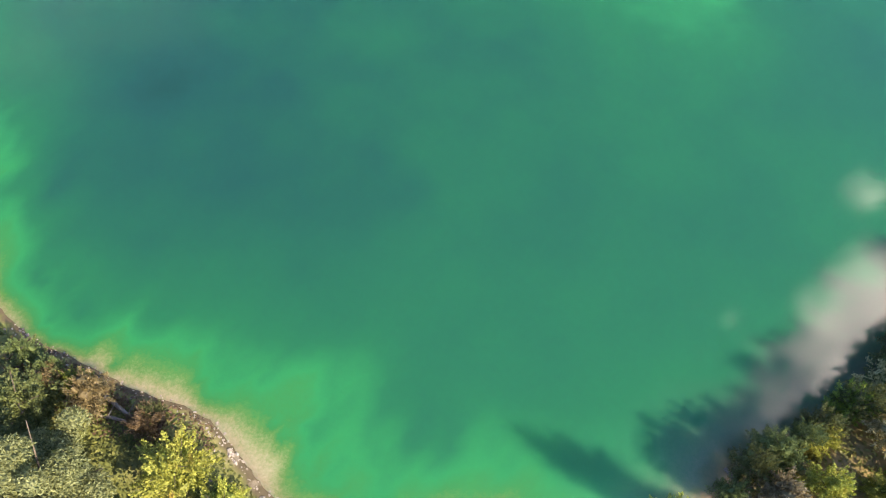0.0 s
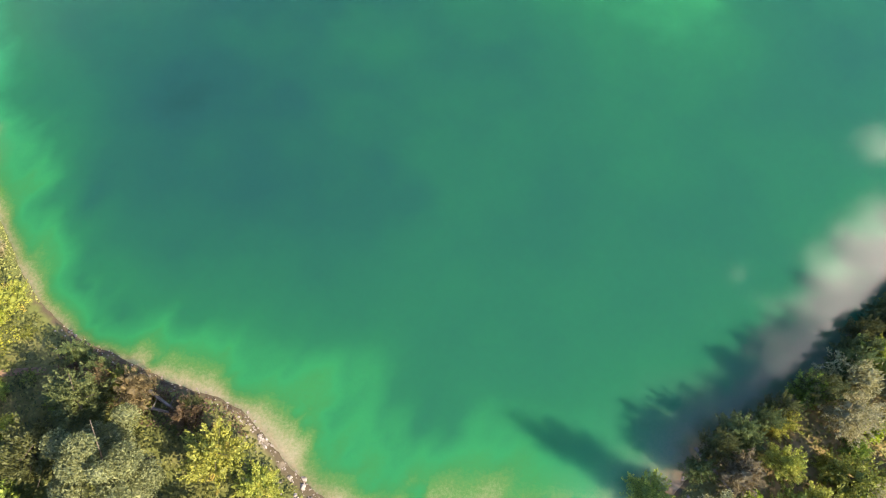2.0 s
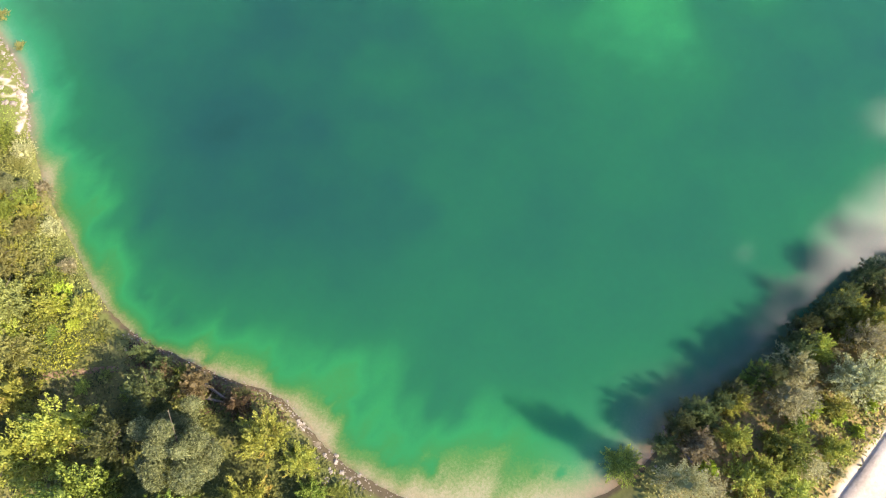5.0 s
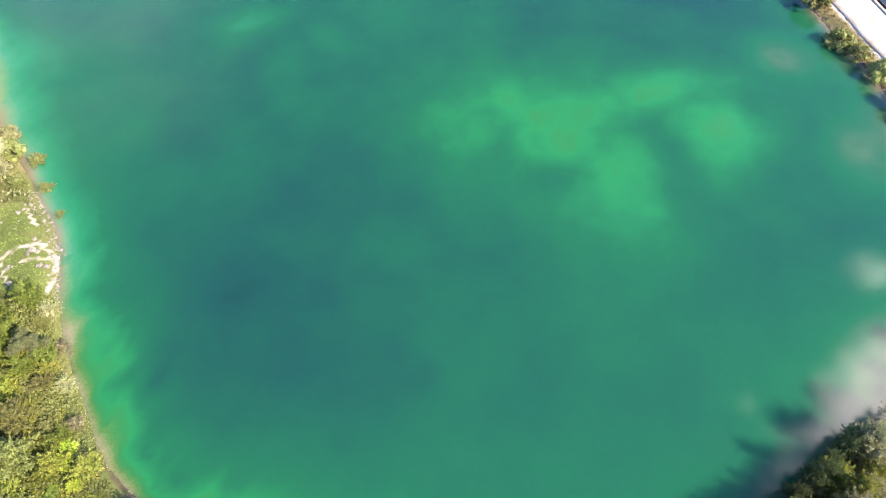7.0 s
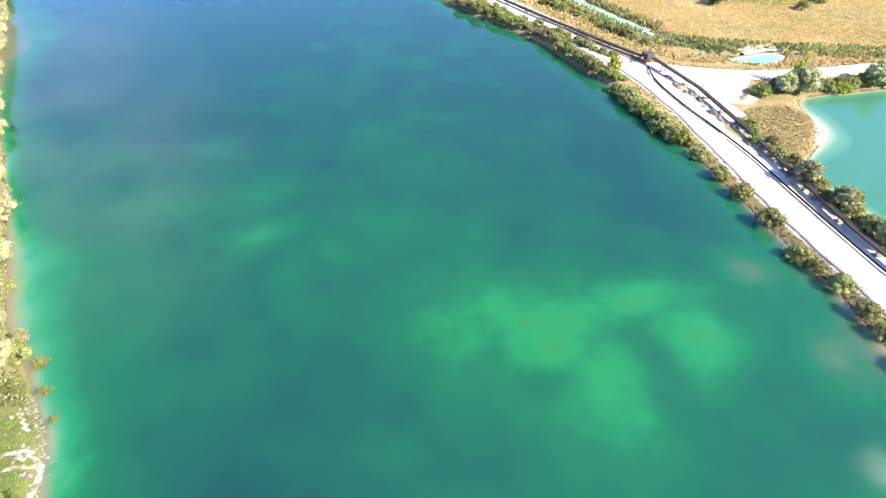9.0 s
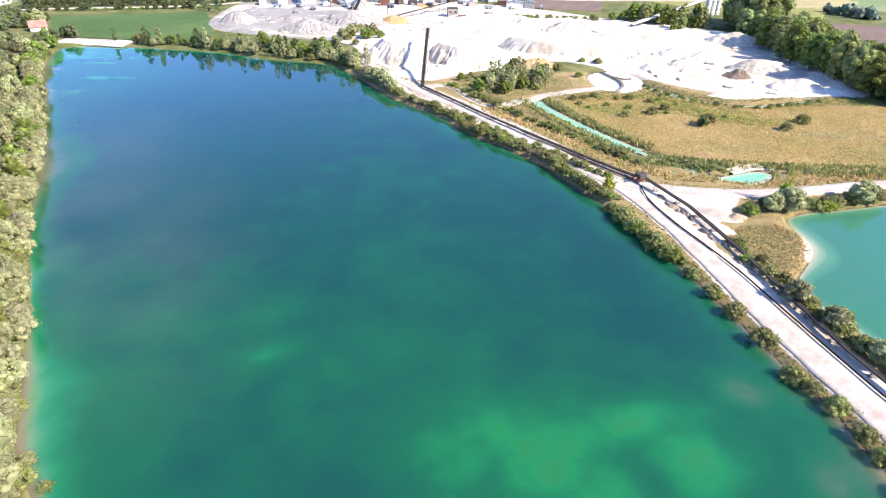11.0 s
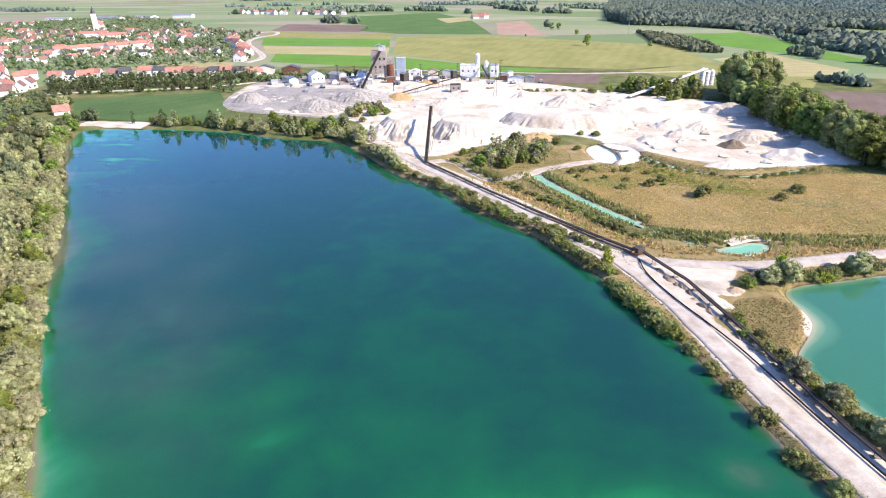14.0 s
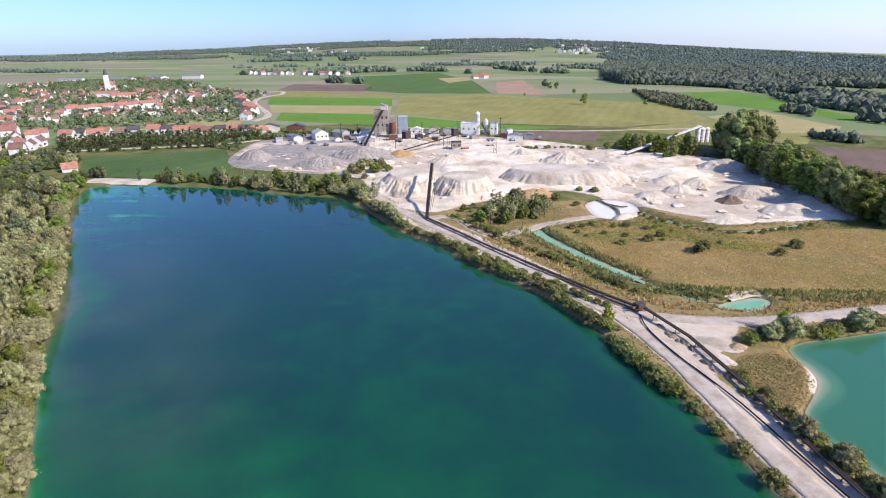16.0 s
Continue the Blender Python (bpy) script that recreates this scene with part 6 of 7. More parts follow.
# ---- quarry ----
def heap(x, y, rx, ry, h, seed, material, label, turn=0.0, flat=0.0, category="mound"):
    """A tipped mound: some overlapping cones with gullied flanks; flat: the share of the radius that is level on top."""
    r = random.Random(seed)
    n = 56 if max(rx, ry) < 15 else 120
    c, s = math.cos(radians(turn)), math.sin(radians(turn))
    U, V = np.meshgrid(np.linspace(-1.25, 1.25, n), np.linspace(-1.25, 1.25, n))
    wob = 1 + 0.18 * fbm(U * 3 + seed * 3.1, V * 3, 1.4, seed, 3)
    Z = np.zeros_like(U)
    tips = [(0, 0, 1.0, 1.0)] + [(r.uniform(-0.5, 0.5), r.uniform(-0.4, 0.4), r.uniform(0.5, 0.9), r.uniform(0.45, 0.75)) for _ in range(4)]
    for cx, cy, top, size in tips:
        q = np.hypot(U - cx, V - cy) / size * wob
        Z = np.maximum(Z, top * np.clip(1 - np.maximum(0, (q - flat) / (1 - flat)), 0, 1))
    flank = np.clip(Z * 5, 0, 1) * np.clip((1.0 - Z) * 3, 0.1, 1)
    metres = max(rx, ry)
    P, Q = U * metres + seed * 17, V * metres
    gully = np.abs(fbm(P + 2 * fbm(P, Q, 9, seed), Q, 6.0, seed + 5, 4))
    ang = np.arctan2(V, U)
    rill = np.abs(fbm(np.cos(ang) * metres * 1.1 + seed * 5 + 0.8 * gully, np.sin(ang) * metres * 1.1 + 0.05 * P, 3.4, seed + 9, 3))
    Z = Z * h + flank * h * (0.12 - 0.30 * gully - (0.24 if flat > 0.3 else 0.16) * rill) - 0.25 * (Z <= 0)
    X, Y = x + U * rx * c - V * ry * s, y + U * rx * s + V * ry * c
    me, _ = grid_sheet("mound", X, Y, Z + 1.15, material, Z > 0.0)
    return tagged(new("sand_mound", me), label, category, "mounds of the quarry")


qx, qy = np.meshgrid(np.arange(-230, 196, 1.6), np.arange(286, 616, 1.6))
qs = signed(qx, qy, QUARRY)
works_paths = [np.array(p, float) for p in ([(-33, 291), (-36, 347)], [(-86, 432), (-113, 510), (-107, 566)], [(102, 476), (176, 538)], [(-95, 452), (-30, 540)], [(-215, 560), (-120, 545), (-60, 570), (40, 556)])]
clear = np.minimum.reduce([line_distance(qx, qy, p) for p in works_paths] + [np.abs(shore(qx, qy))])
level = np.clip((clear - 4) / 10, 0, 1) * np.clip(-qs / 10, 0, 1) * np.clip((548 - qy) / 15, 0, 1)
ridges = 1 - np.abs(fbm(qx + 6 * fbm(qx, qy, 20, 75), qy * 1.3, 34, 71, 4)) * 2
terrace = np.clip(fbm(qx, qy, 60, 73, 3) * 6, -1, 1)
tracks = np.abs(fbm(qx * 0.5, qy, 26, 77, 2)) < 0.05
relief = level * 1.6 * (1.3 * np.clip(ridges - 0.55, 0, 1) + 0.9 * terrace + 0.35 * fbm(qx, qy, 5, 79, 3) - 0.25 * tracks)
floor_mesh, _ = grid_sheet("quarry_floor", qx, qy, land_height(qx, qy) + 0.12 + np.maximum(relief, -0.35), M_FLOOR, (qs < -1.5) & (shore(qx, qy) > 1.2) & (signed(qx, qy, YARD) > 0))
yard_mesh, _ = grid_sheet("gravel_yard", qx, qy, land_height(qx, qy) + 0.14 + np.maximum(0.6 * relief, -0.3), M_SAND_GREY, (qs < -1.5) & (shore(qx, qy) > 1.2) & (signed(qx, qy, YARD) < 2.5))
tagged(new("gravel_yard", yard_mesh), "grey gravel yard of the works", "ground", kind="structure")
tagged(new("quarry_floor", floor_mesh), "pale uneven sand floor of the gravel quarry", "ground", kind="structure")

gp = np.random.default_rng(88)
piles, pile_faces = [], []
hx, hy = gp.uniform(-200, 185, 900), gp.uniform(300, 545, 900)
pick = (signed(hx, hy, QUARRY) < -8) & (shore(hx, hy) > 5) & (np.minimum.reduce([line_distance(hx, hy, p) for p in works_paths]) > 6) & (fbm(hx, hy, 50, 91) > -0.05)
for x, y in np.c_[hx, hy][pick][:260]:
    s = gp.uniform(1.2, 4.2)
    iv, fi = ico[2]
    v = iv * (0.85 + 0.2 * gp.standard_normal(len(iv)).clip(-1.2, 1.2))[:, None] * np.array([s, s * gp.uniform(0.6, 1.3), s * gp.uniform(0.25, 0.5)])
    pile_faces.append(fi + len(piles) * len(iv))
    piles.append(v + np.array([x, y, 1.35]))
tagged(new("gravel_piles", data_from("gravel_piles", np.vstack(piles), np.vstack(pile_faces).tolist(), M_FLOOR)), "many small tipped piles of sand and gravel", "gravel", kind="stuff")

S = "pale heap of quarried sand and gravel"
for k, (x, y, rx, ry, h, mat, turn, flat, text) in enumerate((
        (160, 425, 20, 10, 7, M_SAND, -20, 0.1, S), (109, 381, 12, 9, 5, M_SAND, 0, 0, S), (128, 378, 12, 8, 5, M_SAND, 20, 0, S), (110, 357, 10, 7, 5, M_SAND, 0, 0, S),
        (147, 347, 18, 9, 6, M_SAND, -10, 0.3, S), (131, 333, 7, 6, 4.5, M_SAND_DARK, 0, 0, "small dark heap of overburden"), (155, 312, 14, 9, 5, M_SAND, -15, 0.15, S), (117, 295, 12, 6, 3.5, M_SAND, 5, 0, S),
        (52, 446, 18, 12, 9, M_SAND, 0, 0, S), (20, 470, 12, 10, 7, M_SAND, 0, 0, S), (-32, 446, 18, 12, 7, M_SAND, 10, 0, S), (45, 384, 44, 20, 8.5, M_SAND, -4, 0.72, "broad flat-topped bank of pale sand"),
        (-52, 360, 24, 24, 9.5, M_SAND, 15, 0.5, "large heap of pale sand below the stacker"), (-18, 356, 20, 22, 9.5, M_SAND, 0, 0.62, "steep bank of pale eroded sand"), (24, 345, 13, 9, 4, M_SAND_OCHRE, 10, 0.1, "ochre heap of sand"),
        (92, 345, 10, 7, 3, M_SAND, 0, 0.2, S), (-105, 465, 30, 20, 9, M_SAND_GREY, 10, 0.05, "grey heap of washed gravel"), (-128, 430, 22, 16, 8, M_SAND_GREY, 0, 0, "grey heap of washed gravel"), (-187, 450, 17, 12, 8, M_SAND_GREY, 0, 0.25, "grey heap of washed gravel"), (-150, 460, 20, 10, 5, M_SAND_GREY, 0, 0.2, "grey heap of washed gravel"),
        (80, 420, 18, 9, 5, M_SAND, -15, 0.2, S), (185, 375, 12, 20, 6, M_SAND, 0, 0.3, S), (-60, 545, 10, 7, 4, M_SAND_OCHRE, 0, 0, "ochre heap of sand beside the works"), (5, 425, 16, 8, 4, M_SAND, 0, 0, S), (68, 300, 9, 4, 2, M_SAND, 40, 0.3, S),
        (70, 164, 7, 4.5, 0.7, M_SAND, -40, 0.2, "eroded ridge of pale sand beside the belt"), (66.5, 156, 6, 3, 0.7, M_SAND, -60, 0.1, "low mound of pale sand beside the belt"), (74, 162, 3.5, 2.2, 1.5, M_TAN, 20, 0.1, "low mound of tan sand by the spit"), (-75, 470, 12, 8, 5, M_SAND_OCHRE, 20, 0.2, "reddish-brown mound by the conveyor"),
        (-68, 520, 16, 8, 5, M_SAND, 0, 0.1, S), (20, 520, 15, 8, 4, M_SAND, 0, 0.1, S))):
    heap(x, y, rx, ry, h, 200 + k, mat, text, turn, flat)


def conveyor(points, width, label, every=8.0, cover=None, legs=True, name="belt_conveyor"):
    """A belt on two side girders with rollers' trestles; points are the belt's line in space."""
    root = empty(name, pose(*points[0]), label, "conveyor")
    inv = root.matrix_basis.inverted()
    pts = [inv @ Vector(p) for p in points]
    for a, b in zip(pts[:-1], pts[1:]):
        side = (b - a).cross(Vector((0, 0, 1))).normalized()
        part("belt", add_beam(bmesh.new(), a, b, width * 0.8, 0.12), M_RUBBER, root)
        for sgn in (-1, 1):
            o = side * (sgn * width * 0.5) + Vector((0, 0, -0.15))
            part("girder", add_beam(bmesh.new(), a + o, b + o, 0.16, 0.5), M_STEEL, root)
        if cover:
            part("cover", add_beam(bmesh.new(), a + Vector((0, 0, 0.6)), b + Vector((0, 0, 0.6)), width * 1.1, 0.9), cover, root)
        count = max(1, int((b - a).length / every))
        for k in range(count):
            c = a.lerp(b, (k + 0.5) / count)
            world_c = root.matrix_basis @ c
            foot = height_at(world_c.x, world_c.y) - world_c.z + c.z
            if not legs or c.z - foot < 0.3:
                continue
            bm = bmesh.new()
            spread = 0.35 + 0.08 * (c.z - foot)
            for sgn in (-1, 1):
                add_rod(bm, c + side * (sgn * width * 0.45) + Vector((0, 0, -0.3)), Vector((c.x, c.y, foot - 0.2)) + side * (sgn * (width * 0.45 + spread)), 0.09, 0.09, 5)
            add_beam(bm, c + side * (-width * 0.6) + Vector((0, 0, -0.45)), c + side * (width * 0.6) + Vector((0, 0, -0.45)), 0.18, 0.18)
            part("trestle", bm, M_STEEL, root)
            if c.z - foot < 4:
                part("footing", add_box(bmesh.new(), c.x - 1.0, c.y - 0.5, foot - 0.3, c.x + 1.0, c.y + 0.5, foot + 0.28, 0.05), M_CONCRETE, root)
    return root


def at_height(line, up):
    return [(x, y, height_at(x, y) + up) for x, y in line]


conveyor(at_height([(50.5, 187), (38, 201), (25, 216), (12, 232), (-2, 250), (-20, 274), (-33, 291)], 1.3), 0.85, "long black belt conveyor on steel trestles beside the dike road")
conveyor(at_height(BELT_LINE[:7].tolist(), 1.5) + [(52, 183, height_at(52, 183) + 2.6)], 0.85, "long black belt conveyor on steel trestles by the pond")
conveyor([(-33, 291, 2.0), (-36, 347, 19.5)], 1.8, "tall inclined stacker conveyor of dark steel", every=9)
conveyor([(-86, 432, 2.2), (-99, 470, 2.8), (-113, 510, 3.4)], 2.0, "dark ground conveyor across the gravel yard", every=9)
conveyor([(-113, 509, 3.0), (-107, 566, 27.0)], 2.4, "dark inclined conveyor up to the gravel works tower", every=14)
conveyor([(102, 476, 2.5), (176, 538, 15.0)], 2.6, "long pale covered conveyor rising to the silos", every=16, cover=M_WHITE)
conveyor([(-95, 452, 2.2), (-60, 500, 6.0), (-30, 540, 9.0)], 1.6, "thin inclined conveyor in the gravel works", every=12)

strip("conveyor_bed", smooth_line([(50.5, 187), (38, 201), (25, 216), (12, 232), (-2, 250), (-20, 274), (-33, 291)]), 2.3, 0.1, M_SAND_DARK, "dark brown bed under the long belt", "ground")
# clods of dark soil between belt and pipe
rc = random.Random(77)
for k in range(30):
    u = k / 29
    x, y = 55 + 18 * u + rc.uniform(-0.7, 0.7), 176 - 66 * u + 5 * math.sin(3.1 * u) + rc.uniform(-1.5, 1.5)
    heap(x, y, rc.uniform(1.0, 2.6) * (1.1 - 0.5 * u), rc.uniform(0.5, 1.0) * (1.1 - 0.4 * u), rc.uniform(0.4, 0.9), 300 + k, (M_TAN, M_SAND_DARK)[k % 3 == 0], "low clod of dug soil between belt and pipe", rc.uniform(90, 150), 0, "mound")
# transfer point where the two belts meet
root = empty("transfer_station", pose(51, 186, height_at(51, 186), 0, 0, 35), "small dark steel transfer station between two belts", "machine")
part("hopper", add_box(bmesh.new(), -1.6, -1.3, 1.4, 1.6, 1.3, 3.0, 0.1), M_STEEL, root)
part("platform", add_box(bmesh.new(), -2.4, -1.8, 1.1, 2.4, 1.8, 1.3), M_RUSTY, root)
for sx in (-2, 2):
    for sy in (-1.5, 1.5):
        part("leg", add_rod(bmesh.new(), (sx, sy, -0.2), (sx, sy, 1.1), 0.12), M_STEEL, root)
part("motor", add_rod(bmesh.new(), (-3.2, 0, 1.7), (-1.6, 0, 1.7), 0.4, 0.4, 10), M_RUSTY, root)


def tube(points, radius, material, name, label, category):
    cu = bpy.data.curves.new(name, "CURVE")
    cu.dimensions, cu.bevel_depth, cu.bevel_resolution = "3D", radius, 2
    sp = cu.splines.new("POLY")
    sp.points.add(len(points) - 1)
    for p, q in zip(sp.points, points):
        p.co = (*q, 1)
    cu.materials.append(material)
    return tagged(new(name, cu), label, category)


pipe = smooth_line([(50.5, 182), (50.5, 172), (53.8, 160), (58.6, 147), (63.8, 134), (68.2, 118), (72.8, 101), (78, 84)])
tube([(x, y, height_at(x, y) + 0.45) for x, y in pipe], 0.2, M_RUBBER, "pipeline", "black pipeline lying along the gravel road", "pipe")


# ---- gravel works ----
def block(name, x, y, w, d, h, turn, wall, label, roof=None, rise=0.0, openings=0, category="building"):
    root = empty(name, pose(x, y, 1.15, 0, 0, turn), label, category)
    if rise:
        body = part("wall", house_walls(bmesh.new(), w, d, h, rise), wall, root)
        part("roof", gable(bmesh.new(), w, d, h, rise, 0.4, 0.2), roof or M_METAL, root)
    else:
        body = part("wall", add_box(bmesh.new(), -w / 2, -d / 2, -0.3, w / 2, d / 2, h, 0.08), wall, root)
        part("roof", add_box(bmesh.new(), -w / 2 - 0.25, -d / 2 - 0.25, h, w / 2 + 0.25, d / 2 + 0.25, h + 0.35), roof or M_GREYWALL, root)
    for k in range(openings):
        px = (k + 0.5) / openings * w - w / 2
        part("window", add_box(bmesh.new(), px - 0.7, -d / 2 - 0.08, h * 0.45, px + 0.7, -d / 2 + 0.05, h * 0.45 + 1.5), M_GLASS, body)
    return root


def silo(x, y, r, h, mat, label, cone=2.0):
    root = empty("silo", pose(x, y, 1.1), label, "silo")
    part("shell", add_rod(bmesh.new(), (0, 0, 0), (0, 0, h), r, r, 20), mat, root)
    part("roof", add_rod(bmesh.new(), (0, 0, h), (0, 0, h + cone), r * 1.02, r * 0.15, 20), mat, root)
    for k in range(4):
        z = h * (k + 0.5) / 4
        part("hoop", add_rod(bmesh.new(), (0, 0, z), (0, 0, z + 0.25), r + 0.06, r + 0.06, 20), M_METAL, root)
    part("ladder", add_box(bmesh.new(), r, -0.3, 0.2, r + 0.15, 0.3, h), M_STEEL, root)
    return root


# screening tower: concrete legs and body, head house, shaft
tower = empty("screening_tower", pose(-109, 571, 1.1, 0, 0, 8), "tall grey concrete screening tower of the gravel works", "tower")
tw = part("tower_body", add_box(bmesh.new(), -7, -5, 6, 7, 5, 26, 0.15), M_CONCRETE, tower)
for sx in (-6, 6):
    for sy in (-4.2, 4.2):
        part("leg", add_box(bmesh.new(), sx - 0.9, sy - 0.9, -0.3, sx + 0.9, sy + 0.9, 6), M_CONCRETE, tower)
part("head_house", add_box(bmesh.new(), 0, -3.5, 26, 6, 3.5, 30, 0.1), M_GREYWALL, tower)
part("roof", gable(bmesh.new(), 7, 7.5, 30, 1.6, 0.3, 0.2), M_METAL, tower)
part("annex", add_box(bmesh.new(), 7, -4, -0.3, 14, 4, 20, 0.15), M_CONCRETE, tower)
part("bunker", add_rod(bmesh.new(), (10.5, -5.5, 3), (10.5, -5.5, 14), 2.8, 2.8, 16), M_RUSTY, tower, "rust-red steel bunker")
for k in range(3):
    for j in range(2):
        part("window", add_box(bmesh.new(), -4 + 4 * k, -5.12, 11 + 7 * j, -2.4 + 4 * k, -4.9, 13 + 7 * j), M_GLASS, tw)
block("sheet_tower", -92, 592, 9, 8, 17, 8, M_BLUEGREY, "blue-grey sheet metal process tower")
block("shed", -118, 540, 16, 10, 4.0, 12, M_GREYWALL, "low shed with a pale sheet roof", M_WHITE, 2.2)
block("office", -166, 556, 12, 16, 6.5, 30, M_WHITE, "white works office with a grey roof", M_GREYWALL, 3.0, 3)
block("shed", -185, 545, 8, 12, 4.5, 30, M_WHITE, "white shed with a sheet roof", M_METAL, 1.6)
block("shed", -150, 572, 10, 14, 5.0, 60, M_GREYWALL, "grey shed of the gravel works", M_METAL, 1.8)
block("site_hut", -200, 540, 6, 10, 3.4, 20, M_GREYWALL, "dark site hut with a flat roof")
block("hall", -232, 602, 20, 12, 6, 15, M_CREAM, "hall with a dark roof beside the lane", M_TILE3, 3.0)
block("hall", -205, 604, 18, 12, 6, 10, M_RUSTY, "red hall with a dark roof beside the lane", M_TILE3, 2.8)
block("shed", -78, 590, 12, 9, 5, 4, M_WHITE, "white shed with a shallow roof", M_WHITE, 1.8, 2)
block("shed", -62, 602, 9, 7, 4, 0, M_CREAM, "small cream shed with brown roof", M_TILE2, 1.8)
block("mixing_hall", -26, 590, 16, 10, 11, -5, M_WHITE, "white mixing plant hall", M_WHITE, 0, 3)
silo(-18, 588, 2.4, 20, M_WHITE, "tall slim white silo of the mixing plant")
silo(-10, 592, 2.2, 13, M_WHITE, "white silo of the mixing plant")
block("mixing_tower", -2, 590, 7, 7, 11, -5, M_WHITE, "small white process building", M_METAL, 0, 2)
block("shed", 18, 558, 14, 9, 4, -8, M_WHITE, "low white shed by the field", M_METAL, 1.5)
block("shed", 30, 556, 8, 6, 5, -8, M_METAL, "small metal shed by the field", M_METAL, 1.0)
block("crusher_house", -33, 505, 8, 7, 6, 10, M_CONCRETE, "dark concrete crusher house with an open front", M_STEEL, 0, 2)
for k, (x, y) in enumerate(((-31, 498), (-12, 515))):
    block("container", x + 6, y - 2, 6, 2.5, 2.6, 20 + 60 * k, M_RUSTY, "rust-red steel container at the works")
for k, (x, y, w, d, h, wall) in enumerate(((-140, 560, 7, 5, 3, M_RUSTY), (-146, 545, 6, 4, 2.6, M_WHITE), (-195, 560, 9, 6, 3.5, M_GREYWALL), (-72, 560, 7, 5, 4, M_STEEL), (-64, 572, 6, 5, 5, M_GREYWALL), (-48, 592, 8, 6, 5, M_GREYWALL), (-40, 580, 5, 4, 7, M_STEEL), (8, 572, 9, 6, 4, M_RUSTY), (12, 582, 6, 5, 6, M_WHITE), (24, 566, 7, 5, 3, M_STEEL), (-95, 552, 8, 6, 5, M_RUSTY), (-84, 560, 6, 6, 7, M_STEEL), (-55, 545, 6, 5, 4, M_STEEL), (-20, 560, 8, 5, 3, M_CONCRETE), (-128, 585, 9, 7, 5, M_WHITE), (-112, 590, 7, 6, 6, M_GREYWALL))):
    block("outbuilding", x, y, w, d, h, (k * 37) % 90, wall, "small outbuilding of the gravel works", M_METAL, 1.2 if k % 2 else 0)
conveyor([(-70, 560, 3), (-50, 580, 9)], 1.2, "short inclined conveyor of the works", every=9)
conveyor([(-6, 560, 3), (-14, 586, 12)], 1.2, "short inclined conveyor of the mixing plant", every=9)
for k, (x, y) in enumerate(((175, 541), (179.5, 543), (184, 545))):
    silo(x, y, 2.3, 11.5 if k else 13.5, M_WHITE, "tall white silo at the head of the conveyor", 1.5)


def pole(x, y, h, label, arms=1, mat=M_STEEL, lattice=False):
    root = empty("lattice_mast" if lattice else "pole", pose(x, y, 1.1), label, "mast")
    if lattice:
        bm = bmesh.new()
        for sx, sy in ((-1, -1), (1, -1), (1, 1), (-1, 1)):
            add_rod(bm, (sx * h * 0.05, sy * h * 0.05, -0.3), (sx * 0.15, sy * 0.15, h), 0.12, 0.08, 4)
        for k in range(8):
            z0, z1 = h * k / 8, h * (k + 1) / 8
            f0, f1 = h * 0.05 * (1 - k / 8) + 0.15 * k / 8, h * 0.05 * (1 - (k + 1) / 8) + 0.15 * (k + 1) / 8
            for (ax, ay), (bx, by) in (((-1, -1), (1, -1)), ((1, -1), (1, 1)), ((1, 1), (-1, 1)), ((-1, 1), (-1, -1))):
                add_rod(bm, (ax * f0, ay * f0, z0), (bx * f1, by * f1, z1), 0.06, 0.06, 4)
        part("lattice", bm, mat, root)
    else:
        part("shaft", add_rod(bmesh.new(), (0, 0, -0.3), (0, 0, h), 0.3, 0.18, 8), mat, root)
    for k in range(arms):
        z = h - 1 - 2.2 * k
        part("crossarm", add_box(bmesh.new(), -h * 0.12, -0.1, z, h * 0.12, 0.1, z + 0.22), mat, root)
    return root


pole(0, 474, 27, "tall dark lattice mast in the quarry", 0, M_STEEL, True)
pole(-140, 535, 18, "steel lattice mast by the works", 1, M_STEEL, True)
pole(-85, 505, 12, "steel pole in the gravel works", 1)
pole(-45, 520, 12, "steel pole in the gravel works", 1)
pole(213, 1072, 26, "pale electricity pylon in the meadow", 2, M_METAL, True)


def truck(x, y, turn, label):
    """A tipper truck."""
    root = empty("truck", pose(x, y, 1.25, 0, 0, turn), label, "vehicle")
    part("body", add_box(bmesh.new(), -1.3, -2.2, 0.9, 1.3, 1.8, 2.3, 0.15), M_WHITE, root)
    cab = part("cab", add_box(bmesh.new(), -1.0, 2.0, 0.9, 1.0, 3.8, 3.0, 0.12), M_BLUEGREY, root)
    part("windscreen", add_box(bmesh.new(), -0.85, 3.8, 1.9, 0.85, 3.86, 2.7), M_GLASS, cab)
    for sx in (-1.25, 1.25):
        for sy in (-1.5, 1.6):
            part("wheel", add_rod(bmesh.new(), (sx - 0.3, sy, 0.7), (sx + 0.3, sy, 0.7), 0.75, 0.75, 14), M_RUBBER, root)
    part("tipper", add_box(bmesh.new(), -1.35, -3.8, 1.2, 1.35, 1.7, 2.9, 0.1), M_METAL, root)
    return root


for k, (x, y) in enumerate(((-135, 552), (-128, 556), (-176, 572), (-195, 575), (-172, 580), (40, 552), (-50, 575))):
    truck(x, y, 30 + 65 * k, "pale truck parked at the gravel works")

